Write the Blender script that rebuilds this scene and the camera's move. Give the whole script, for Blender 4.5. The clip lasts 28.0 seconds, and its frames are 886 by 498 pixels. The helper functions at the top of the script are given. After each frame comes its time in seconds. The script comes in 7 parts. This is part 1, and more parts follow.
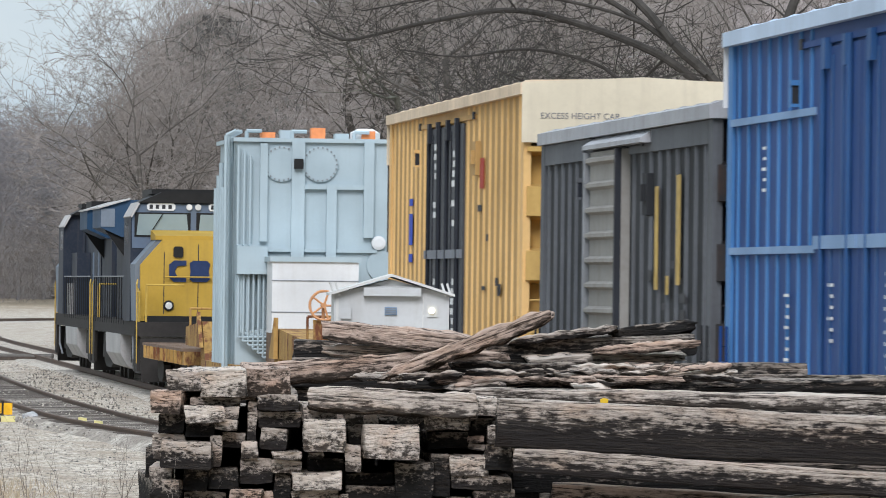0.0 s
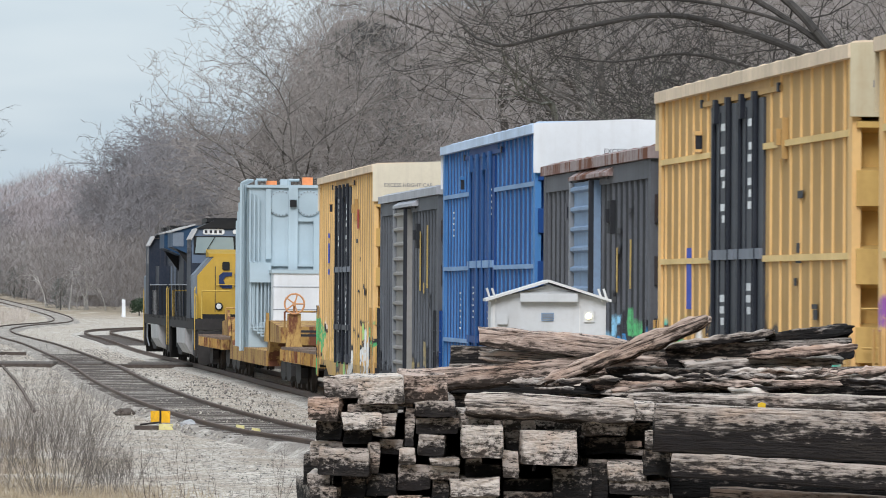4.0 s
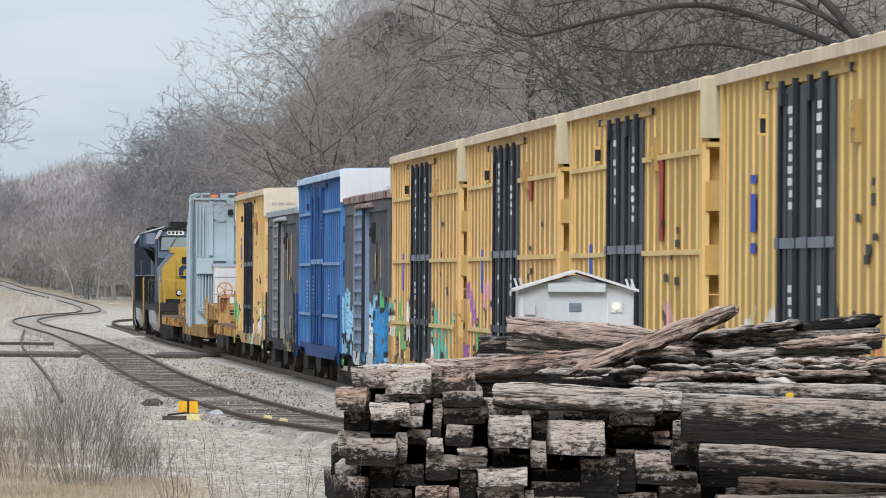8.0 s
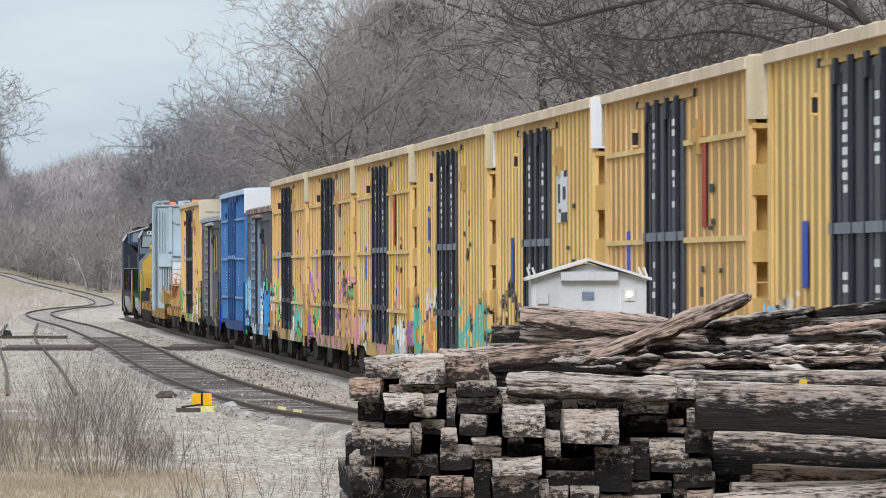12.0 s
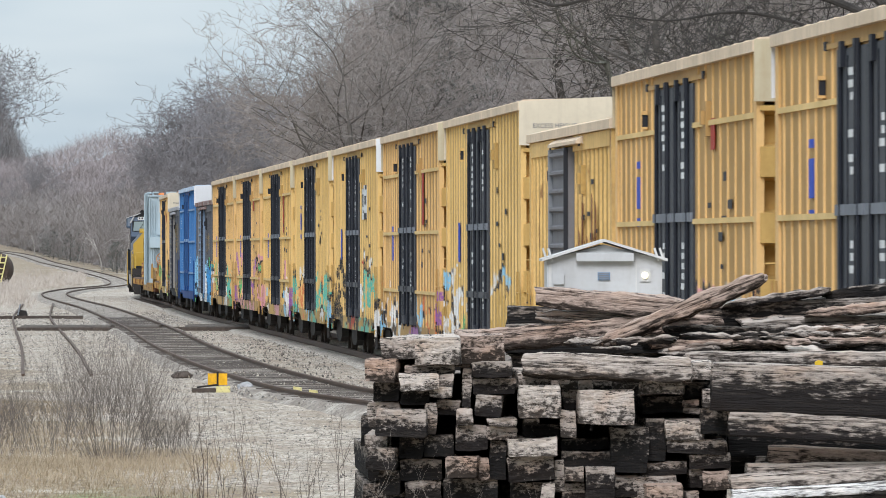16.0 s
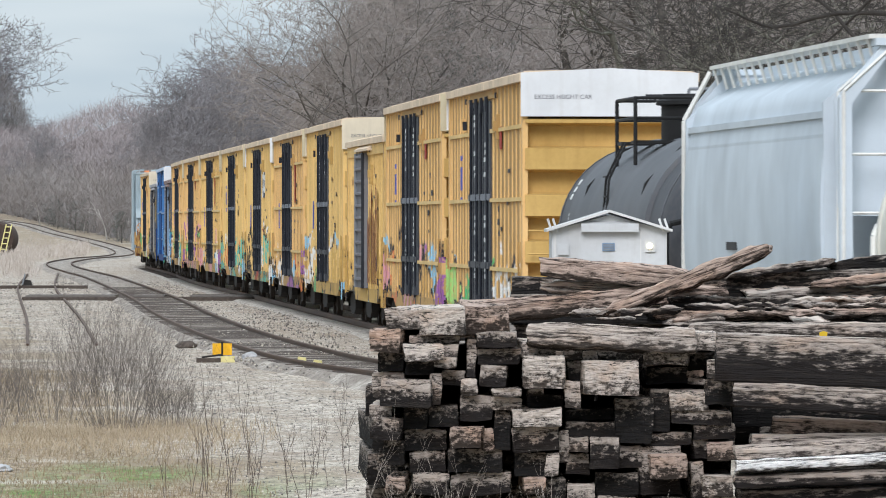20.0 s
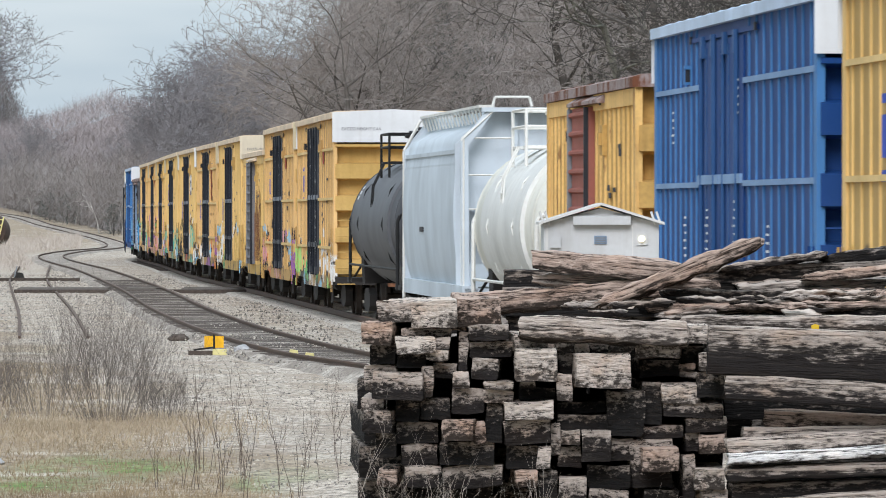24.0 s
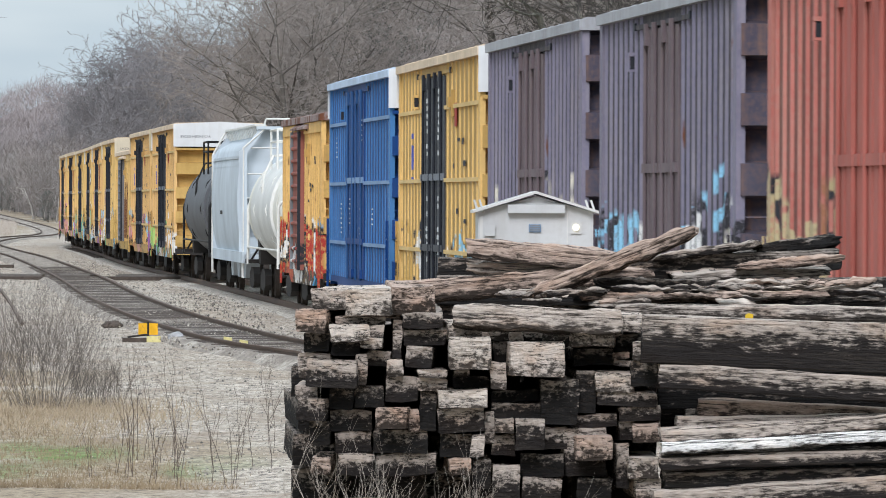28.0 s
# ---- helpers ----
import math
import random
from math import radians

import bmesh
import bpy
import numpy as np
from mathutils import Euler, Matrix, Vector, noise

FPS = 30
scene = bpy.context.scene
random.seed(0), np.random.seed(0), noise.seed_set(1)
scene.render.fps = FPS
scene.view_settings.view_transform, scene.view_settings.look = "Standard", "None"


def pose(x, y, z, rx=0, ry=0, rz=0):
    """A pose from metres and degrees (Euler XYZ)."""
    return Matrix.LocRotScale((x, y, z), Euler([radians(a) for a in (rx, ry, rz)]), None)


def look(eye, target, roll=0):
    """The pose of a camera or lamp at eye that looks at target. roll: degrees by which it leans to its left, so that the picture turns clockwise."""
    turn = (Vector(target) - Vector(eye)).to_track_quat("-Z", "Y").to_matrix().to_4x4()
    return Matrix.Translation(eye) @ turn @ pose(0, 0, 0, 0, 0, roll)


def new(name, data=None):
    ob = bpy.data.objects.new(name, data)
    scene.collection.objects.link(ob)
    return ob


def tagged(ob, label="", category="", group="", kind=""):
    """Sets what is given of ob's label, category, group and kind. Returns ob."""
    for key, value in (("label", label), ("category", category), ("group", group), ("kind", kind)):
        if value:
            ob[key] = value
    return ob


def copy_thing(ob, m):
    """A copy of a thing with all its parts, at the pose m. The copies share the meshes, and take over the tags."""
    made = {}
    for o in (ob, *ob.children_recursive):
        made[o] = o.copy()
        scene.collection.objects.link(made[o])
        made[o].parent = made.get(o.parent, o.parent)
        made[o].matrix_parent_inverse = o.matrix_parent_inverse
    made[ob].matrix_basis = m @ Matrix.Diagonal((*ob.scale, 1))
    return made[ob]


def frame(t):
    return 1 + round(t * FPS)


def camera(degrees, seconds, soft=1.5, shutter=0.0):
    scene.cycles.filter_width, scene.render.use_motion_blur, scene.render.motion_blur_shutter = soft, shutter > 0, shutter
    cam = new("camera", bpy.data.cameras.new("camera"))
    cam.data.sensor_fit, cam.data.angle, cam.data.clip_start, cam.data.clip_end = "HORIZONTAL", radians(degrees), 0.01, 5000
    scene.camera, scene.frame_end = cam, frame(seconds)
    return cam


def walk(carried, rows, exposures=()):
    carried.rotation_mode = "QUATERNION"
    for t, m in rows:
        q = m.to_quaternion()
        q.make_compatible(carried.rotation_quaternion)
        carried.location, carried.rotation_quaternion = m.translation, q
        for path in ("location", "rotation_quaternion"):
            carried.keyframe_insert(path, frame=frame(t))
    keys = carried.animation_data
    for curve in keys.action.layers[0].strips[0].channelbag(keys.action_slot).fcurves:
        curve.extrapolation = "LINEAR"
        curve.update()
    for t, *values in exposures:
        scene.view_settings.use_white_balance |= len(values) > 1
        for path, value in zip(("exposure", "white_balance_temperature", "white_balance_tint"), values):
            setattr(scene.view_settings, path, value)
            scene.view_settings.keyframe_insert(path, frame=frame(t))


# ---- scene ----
# ---- camera: a long lens on a hand-steadied stand, eye 2.56 m above the rails ----
EYE = (0.0, 0.0, 2.56)
AIM = [
    (0, 0.02990, 0.00512, 0.74), (0.5, 0.02910, 0.00457, 0.62), (1, 0.02610, 0.00366, 0.45), (1.5, 0.02194, 0.00351, 0.46),
    (2, 0.01774, 0.00431, 0.49), (2.5, 0.01364, 0.00628, 0.56), (3, 0.01154, 0.00726, 0.29), (3.5, 0.01022, 0.00653, 0.32),
    (5.5, 0.00307, 0.00489, 0.38), (6, 0.00273, 0.00578, 0.38), (6.5, 0.00376, 0.00690, 0.29), (7, 0.00520, 0.00698, 0.30),
    (7.5, 0.00581, 0.00582, 0.33), (8, 0.00455, 0.00433, 0.34), (8.5, 0.00285, 0.00349, 0.31), (9, 0.00209, 0.00309, 0.27),
    (9.5, 0.00204, 0.00347, 0.19), (10, 0.00216, 0.00338, 0.14), (10.5, 0.00303, 0.00301, 0.08), (11, 0.00295, 0.00208, -0.04),
    (11.5, 0.00320, 0.00217, -0.10), (12, 0.00284, 0.00293, -0.16), (12.5, 0.00218, 0.00265, -0.08), (14.5, 0.00068, 0.00174, -0.16),
] + [
    (15, 0.00018, 0.00157, -0.14), (15.5, -0.00008, 0.00099, -0.08), (16, 0.00066, 0.00026, -0.09), (16.5, -0.00027, -0.00037, -0.06),
    (17, -0.00051, -0.00110, 0.01), (17.5, 0.00066, -0.00228, -0.09), (18, 0.00004, -0.00358, -0.13), (18.5, -0.00026, -0.00422, -0.13),
    (19, -0.00081, -0.00518, -0.15), (19.5, -0.00075, -0.00482, -0.10), (20, 0.00000, -0.00383, 0.00), (20.5, 0.00080, -0.00271, 0.06),
    (22.5, 0.00113, -0.00327, 0.10), (23, 0.00061, -0.00438, 0.10), (23.5, 0.00032, -0.00539, 0.07), (24, 0.00111, -0.00482, 0.03),
    (24.5, 0.00270, -0.00428, -0.02), (25, 0.00391, -0.00373, 0.04), (25.5, 0.00437, -0.00425, 0.07), (26, 0.00474, -0.00433, 0.04),
    (26.5, 0.00657, -0.00529, 0.13), (27, 0.00919, -0.00580, 0.16), (27.5, 0.01026, -0.00547, 0.26), (28, 0.01015, -0.00645, 0.24),
]
cam = camera(6.986, 28.0, soft=0.95, shutter=0.4)
walk(cam, [(t, look(EYE, (EYE[0] + 100 * a, EYE[1] + 100, EYE[2] + 100 * b), r)) for t, a, b, r in AIM])

# ---- light: a bright overcast sky ----
world = bpy.data.worlds.new("overcast_sky")
scene.world = world
world.use_nodes = True
wn, wl = world.node_tree.nodes, world.node_tree.links
wn.clear()
w_out, w_bg, w_sky = wn.new("ShaderNodeOutputWorld"), wn.new("ShaderNodeBackground"), wn.new("ShaderNodeTexSky")
w_sky.sky_type, w_sky.sun_disc = "NISHITA", False
w_sky.sun_elevation, w_sky.sun_rotation = radians(36), radians(188)
w_coord, w_map, w_noise, w_ramp = wn.new("ShaderNodeTexCoord"), wn.new("ShaderNodeMapping"), wn.new("ShaderNodeTexNoise"), wn.new("ShaderNodeValToRGB")
w_map.inputs["Scale"].default_value = (9, 9, 46)
w_noise.inputs["Scale"].default_value, w_noise.inputs["Detail"].default_value = 1.6, 3.0
w_ramp.color_ramp.elements[0].position, w_ramp.color_ramp.elements[0].color = 0.35, (5.3, 6.45, 7.5, 1)
w_ramp.color_ramp.elements[1].position, w_ramp.color_ramp.elements[1].color = 0.68, (7.1, 8.0, 8.7, 1)
w_mix = wn.new("ShaderNodeMix")
w_mix.data_type = "RGBA"
w_mix.inputs["Factor"].default_value = 0.9
wl.new(w_coord.outputs["Generated"], w_map.inputs["Vector"])
wl.new(w_map.outputs["Vector"], w_noise.inputs["Vector"])
wl.new(w_noise.outputs["Fac"], w_ramp.inputs["Fac"])
wl.new(w_sky.outputs["Color"], w_mix.inputs["A"])
wl.new(w_ramp.outputs["Color"], w_mix.inputs["B"])
# an overcast sky is brighter overhead than at the horizon
w_sep, w_up, w_gain = wn.new("ShaderNodeSeparateXYZ"), wn.new("ShaderNodeMapRange"), wn.new("ShaderNodeMix")
w_up.inputs["From Min"].default_value, w_up.inputs["From Max"].default_value = 0.02, 1.0
w_up.inputs["To Min"].default_value, w_up.inputs["To Max"].default_value = 1.0, 2.1
w_gain.data_type, w_gain.blend_type = "RGBA", "MULTIPLY"
w_gain.inputs["Factor"].default_value = 1.0
wl.new(w_coord.outputs["Generated"], w_sep.inputs[0])
wl.new(w_sep.outputs["Z"], w_up.inputs["Value"])
wl.new(w_mix.outputs["Result"], w_gain.inputs["A"])
wl.new(w_up.outputs["Result"], w_gain.inputs["B"])
wl.new(w_gain.outputs["Result"], w_bg.inputs["Color"])
wl.new(w_bg.outputs["Background"], w_out.inputs["Surface"])
w_bg.inputs["Strength"].default_value = 0.1
sun = new("sun", bpy.data.lights.new("sun", "SUN"))
sun.data.energy, sun.data.angle, sun.data.color = 2.65, radians(28), (0.95, 0.94, 1.0)
sun.matrix_world = look((-9, -60, 44), (0, 0, 0))
scene.view_settings.exposure = 0.0

# ---- the line of the main track: its left car side, by curvature over the distance run ----
PATH_X, PATH_Y, PATH_H = 4.632, 75.449, -0.06889
KNOTS = [0, 60, 120, 180, 240, 300, 350, 400, 440, 480, 520, 600]
BENDS = [0.098, -0.0477, 0.0403, -0.1006, 0.36, -0.408, 1.022, 4.515, 4.515, 4.515, 4.515, 4.515]
_s = np.arange(-700, 701, 1.0)
_h = np.cumsum(np.interp(_s, KNOTS, BENDS, left=0.0) * 1e-3)
_h = _h - np.interp(0, _s, _h) + PATH_H
_x, _y = np.cumsum(np.sin(_h)), np.cumsum(np.cos(_h))
_x, _y = _x - np.interp(0, _s, _x) + PATH_X, _y - np.interp(0, _s, _y) + PATH_Y
SIDE = 1.55


def along(s, right=SIDE):
    """Place and heading of the track at s, so far to the right of the left car side."""
    h = float(np.interp(s, _s, _h))
    return float(np.interp(s, _s, _x)) + right * math.cos(h), float(np.interp(s, _s, _y)) - right * math.sin(h), h


def run(t):
    """How far the train has run at t: the place of the front of the first of the seven yellow cars."""
    q = t / 28.0
    return 100 * (-0.40463 + 3.98227 * q + 0.33839 * q**2 - 0.64084 * q**3 + 0.48098 * q**4 - 0.11914 * q**5)


# ---- mesh helpers ----
class Geo:
    """Gathers simple solids into one mesh."""

    def __init__(self):
        self.v, self.f = [], []

    def add(self, verts, faces):
        n = len(self.v)
        self.v += [tuple(p) for p in verts]
        self.f += [tuple(n + i for i in q) for q in faces]
        return self

    def box(self, x0, x1, y0, y1, z0, z1):
        x0, x1, y0, y1, z0, z1 = min(x0, x1), max(x0, x1), min(y0, y1), max(y0, y1), min(z0, z1), max(z0, z1)
        return self.add([(x0, y0, z0), (x1, y0, z0), (x1, y1, z0), (x0, y1, z0), (x0, y0, z1), (x1, y0, z1), (x1, y1, z1), (x0, y1, z1)],
                        [(3, 2, 1, 0), (4, 5, 6, 7), (0, 1, 5, 4), (1, 2, 6, 5), (2, 3, 7, 6), (3, 0, 4, 7)])

    def prism(self, outline, axis, a, b):
        """An outline of (p, q) pairs pushed along an axis from a to b."""
        n = len(outline)
        place = {"x": lambda p, q, d: (d, p, q), "y": lambda p, q, d: (p, d, q), "z": lambda p, q, d: (p, q, d)}[axis]
        verts = [place(p, q, d) for d in (a, b) for p, q in outline]
        faces = [tuple(range(n))[::-1], tuple(range(n, 2 * n))] + [(i, (i + 1) % n, n + (i + 1) % n, n + i) for i in range(n)]
        return self.add(verts, faces)

    def tube(self, a, b, r0, r1=None, n=8):
        """A round bar from a to b."""
        r1 = r0 if r1 is None else r1
        a, b = Vector(a), Vector(b)
        d = (b - a).normalized()
        e = d.orthogonal().normalized()
        g = d.cross(e)
        ring = [(math.cos(2 * math.pi * i / n), math.sin(2 * math.pi * i / n)) for i in range(n)]
        verts = [a + r0 * (c * e + s * g) for c, s in ring] + [b + r1 * (c * e + s * g) for c, s in ring]
        return self.add(verts, [tuple(range(n))[::-1], tuple(range(n, 2 * n))] + [(i, (i + 1) % n, n + (i + 1) % n, n + i) for i in range(n)])

    def bar(self, points, r, n=6):
        for a, b in zip(points, points[1:]):
            self.tube(a, b, r, n=n)
        return self

    def lathe(self, profile, axis="y", centre=(0, 0, 0), n=28):
        """A profile of (distance along the axis, radius) pairs turned round it."""
        cx, cy, cz = centre
        verts, faces = [], []
        for d, r in profile:
            for i in range(n):
                c, s = r * math.cos(2 * math.pi * i / n), r * math.sin(2 * math.pi * i / n)
                verts.append({"y": (cx + c, cy + d, cz + s), "x": (cx + d, cy + c, cz + s), "z": (cx + c, cy + s, cz + d)}[axis])
        for j in range(len(profile) - 1):
            for i in range(n):
                faces.append((j * n + i, j * n + (i + 1) % n, (j + 1) * n + (i + 1) % n, (j + 1) * n + i))
        faces += [tuple(range(n))[::-1], tuple(range((len(profile) - 1) * n, len(profile) * n))]
        return self.add(verts, faces)

    def mesh(self, name, smooth=False):
        me = bpy.data.meshes.new(name)
        me.from_pydata(self.v, [], self.f)
        me.validate()
        bm = bmesh.new()
        bm.from_mesh(me)
        bmesh.ops.recalc_face_normals(bm, faces=bm.faces)
        bm.to_mesh(me)
        bm.free()
        if smooth:
            me.set_sharp_from_angle(angle=radians(40))
            me.polygons.foreach_set("use_smooth", [True] * len(me.polygons))
        return me


def part(name, geo, material, parent=None, label="", smooth=False, at=None):
    """One mesh object, under a thing or a part."""
    me = geo.mesh(name, smooth) if isinstance(geo, Geo) else geo
    if not me.materials:
        me.materials.append(material)
    ob = new(name, me)
    if parent is not None:
        ob.parent = parent
    if at is not None:
        ob.location = at
    if label:
        tagged(ob, label)
    return ob


def thing(name, label, category, group="", kind=""):
    return tagged(new(name), label, category, group, kind)


# ---- materials ----
def nodes_of(name):
    m = bpy.data.materials.new(name)
    m.use_nodes = True
    t = m.node_tree
    return m, t.nodes, t.links, t.nodes["Principled BSDF"]


def mapped(n, l, scale=(1, 1, 1), coord="Object"):
    c, m = n.new("ShaderNodeTexCoord"), n.new("ShaderNodeMapping")
    m.inputs["Scale"].default_value = scale
    l.new(c.outputs[coord], m.inputs["Vector"])
    return m.outputs["Vector"]


def noise_of(n, l, vector, scale, detail=4.0, rough=0.55):
    k = n.new("ShaderNodeTexNoise")
    k.inputs["Scale"].default_value, k.inputs["Detail"].default_value, k.inputs["Roughness"].default_value = scale, detail, rough
    l.new(vector, k.inputs["Vector"])
    return k.outputs["Fac"]


def ramp_of(n, l, fac, stops, interpolation="LINEAR"):
    r = n.new("ShaderNodeValToRGB")
    r.color_ramp.interpolation = interpolation
    e = r.color_ramp.elements
    while len(e) < len(stops):
        e.new(0.5)
    for el, (p, c) in zip(e, stops):
        el.position, el.color = p, (c if len(c) == 4 else (*c, 1)) if not isinstance(c, float) else (c, c, c, 1)
    l.new(fac, r.inputs["Fac"])
    return r.outputs["Color"]


def mix_of(n, l, fac, a, b, blend="MIX"):
    k = n.new("ShaderNodeMix")
    k.data_type, k.blend_type = "RGBA", blend
    for key, v in (("Factor", fac), ("A", a), ("B", b)):
        if isinstance(v, (int, float)):
            k.inputs[key].default_value = v
        elif isinstance(v, tuple):
            k.inputs[key].default_value = v if len(v) == 4 else (*v, 1)
        else:
            l.new(v, k.inputs[key])
    return k.outputs["Result"]


def math_of(n, l, op, a, b=None, clamp=False):
    k = n.new("ShaderNodeMath")
    k.operation, k.use_clamp = op, clamp
    for i, v in enumerate((a, b)):
        if v is None:
            continue
        if isinstance(v, (int, float)):
            k.inputs[i].default_value = v
        else:
            l.new(v, k.inputs[i])
    return k.outputs[0]


def bump_of(n, l, bsdf, height, strength=0.3, distance=0.02):
    b = n.new("ShaderNodeBump")
    b.inputs["Strength"].default_value, b.inputs["Distance"].default_value = strength, distance
    l.new(height, b.inputs["Height"])
    l.new(b.outputs["Normal"], bsdf.inputs["Normal"])


def axis_of(n, l, vector, i):
    s = n.new("ShaderNodeSeparateXYZ")
    l.new(vector, s.inputs[0])
    return s.outputs[i]


def paint(name, colour, rough=0.5, dirt=(0.12, 0.09, 0.06), dirty=0.35, rust=0.0, spray=None, seed=0.0, spray_top=2.0, metal=0.0, cover=0.46):
    """Weathered paint on steel: faded patches, dirt running down, rust spots, and sprayed colours low on the side."""
    m, n, l, b = nodes_of(name)
    v = mapped(n, l)
    big = noise_of(n, l, v, 0.55, 3)
    light = tuple(min(1, c * 1.12 + 0.02) for c in colour)
    dark = tuple(c * 0.86 for c in colour)
    col = mix_of(n, l, ramp_of(n, l, big, [(0.3, 0.0), (0.7, 1.0)]), dark, light)
    streak = noise_of(n, l, mapped(n, l, (3.0, 3.0, 0.22)), 2.2, 5)
    col = mix_of(n, l, math_of(n, l, "MULTIPLY", ramp_of(n, l, streak, [(0.5, 0.0), (0.78, 1.0)]), dirty), col, dirt)
    grain = noise_of(n, l, v, 14, 4)
    col = mix_of(n, l, math_of(n, l, "MULTIPLY", ramp_of(n, l, grain, [(0.42, 0.0), (0.75, 1.0)]), dirty * 0.45), col, dirt)
    if rust:
        spots = noise_of(n, l, mapped(n, l, (1.6, 1.6, 0.5)), 1.4 , 7, 0.7)
        col = mix_of(n, l, ramp_of(n, l, spots, [(0.66 - 0.2 * rust, 0.0), (0.74 - 0.2 * rust, 1.0)]), col, (0.14, 0.055, 0.03))
    if spray:
        sm = n.new("ShaderNodeMapping")
        sm.inputs["Location"].default_value = (seed, seed * 1.7, seed * 0.6)
        sm.inputs["Scale"].default_value = (0.2, 0.8, 1.7)
        l.new(v, sm.inputs["Vector"])
        warp = n.new("ShaderNodeTexNoise")
        warp.inputs["Scale"].default_value, warp.inputs["Detail"].default_value = 0.9, 2.0
        l.new(sm.outputs["Vector"], warp.inputs["Vector"])
        bent = n.new("ShaderNodeVectorMath")
        bent.operation = "MULTIPLY_ADD"
        l.new(warp.outputs["Color"], bent.inputs[0])
        bent.inputs[1].default_value = (1.6, 1.6, 1.6)
        l.new(sm.outputs["Vector"], bent.inputs[2])
        vor = n.new("ShaderNodeTexVoronoi")
        vor.inputs["Scale"].default_value = 0.42
        l.new(bent.outputs[0], vor.inputs["Vector"])
        edge_v = n.new("ShaderNodeTexVoronoi")
        edge_v.feature = "DISTANCE_TO_EDGE"
        edge_v.inputs["Scale"].default_value = 0.42
        l.new(bent.outputs[0], edge_v.inputs["Vector"])
        cell = axis_of(n, l, vor.outputs["Color"], 0)
        step = 1.0 / len(spray)
        tags = ramp_of(n, l, cell, [(i * step, c) for i, c in enumerate(spray)], "CONSTANT")
        tags = mix_of(n, l, ramp_of(n, l, edge_v.outputs["Distance"], [(0.045, 1.0), (0.06, 0.0)]), tags, (0.035, 0.035, 0.04))
        tags = mix_of(n, l, ramp_of(n, l, grain, [(0.5, 0.0), (0.62, 0.6)]), tags, col)
        z = axis_of(n, l, v, 2)
        wave = noise_of(n, l, sm.outputs["Vector"], 0.5, 2)
        edge = math_of(n, l, "ADD", math_of(n, l, "MULTIPLY", wave, 2.6), spray_top - 1.55)
        low = math_of(n, l, "MULTIPLY", math_of(n, l, "SUBTRACT", edge, z), 9.0, True)
        gap = ramp_of(n, l, noise_of(n, l, sm.outputs["Vector"], 1.3, 1), [(cover, 0.0), (cover + 0.025, 1.0)])
        col = mix_of(n, l, math_of(n, l, "MULTIPLY", low, gap), col, tags)
    l.new(col, b.inputs["Base Color"])
    b.inputs["Roughness"].default_value, b.inputs["Metallic"].default_value = min(1, rough + 0.15), metal
    b.inputs["Specular IOR Level"].default_value = 0.12
    bump_of(n, l, b, grain, 0.15, 0.01)
    return m


def plain(name, colour, rough=0.7, scale=6.0, vary=0.25, metal=0.0, bump=0.2, distance=0.01):
    m, n, l, b = nodes_of(name)
    v = mapped(n, l)
    a, c = noise_of(n, l, v, scale, 5), noise_of(n, l, v, scale * 0.13, 3)
    both = math_of(n, l, "ADD", math_of(n, l, "MULTIPLY", a, 0.6), math_of(n, l, "MULTIPLY", c, 0.4))
    col = ramp_of(n, l, both, [(0.3, tuple(x * (1 - vary) for x in colour)), (0.7, tuple(min(1, x * (1 + vary)) for x in colour))])
    l.new(col, b.inputs["Base Color"])
    b.inputs["Roughness"].default_value, b.inputs["Metallic"].default_value = rough, metal
    b.inputs["Specular IOR Level"].default_value = 0.5 if rough < 0.2 else 0.15
    bump_of(n, l, b, a, bump, distance)
    return m


YELLOW, OCHRE = (0.51, 0.327, 0.105), (0.49, 0.3, 0.108)
M = {}
M["steel_dark"] = plain("dark_running_gear", (0.03, 0.027, 0.025), 0.75)
M["black_door"] = paint("black_door_paint", (0.012, 0.015, 0.022), 0.4, (0.07, 0.06, 0.05), 0.25)
M["door_panel"] = paint("charcoal_door_paint", (0.038, 0.043, 0.052), 0.4, (0.09, 0.08, 0.07), 0.3)
M["stencil"] = plain("white_stencil", (0.62, 0.63, 0.62), 0.6)
M["blue_mark"] = plain("blue_mark", (0.03, 0.07, 0.42), 0.6)
M["red_mark"] = plain("red_mark", (0.32, 0.035, 0.02), 0.6)
M["yellow_mark"] = plain("yellow_mark", (0.65, 0.42, 0.03), 0.6)
M["letter"] = plain("dark_lettering", (0.03, 0.03, 0.033), 0.6)
M["text_grey"] = plain("grey_lettering", (0.17, 0.17, 0.18), 0.6)
M["white_end"] = paint("white_end_paint", (0.62, 0.63, 0.63), 0.5, (0.3, 0.25, 0.2), 0.15)
M["cream_end"] = paint("cream_end_paint", (0.6, 0.53, 0.4), 0.5, (0.3, 0.25, 0.2), 0.25)
M["roof_pale"] = paint("pale_roof_paint", (0.64, 0.51, 0.37), 0.6, (0.25, 0.2, 0.14), 0.4)
M["roof_steel"] = paint("galvanised_roof", (0.34, 0.35, 0.37), 0.5, (0.16, 0.12, 0.1), 0.4)
M["roof_rust"] = paint("rusty_roof", (0.3, 0.25, 0.24), 0.7, (0.14, 0.06, 0.04), 0.6, rust=0.9)
M["roof_blue"] = paint("pale_blue_roof", (0.45, 0.55, 0.68), 0.5, (0.2, 0.2, 0.2), 0.2)
M["rail"] = plain("rusty_rail", (0.095, 0.06, 0.042), 0.6, 9)
M["rail_top"] = plain("worn_rail_head", (0.2, 0.17, 0.15), 0.4, 9, metal=0.6)
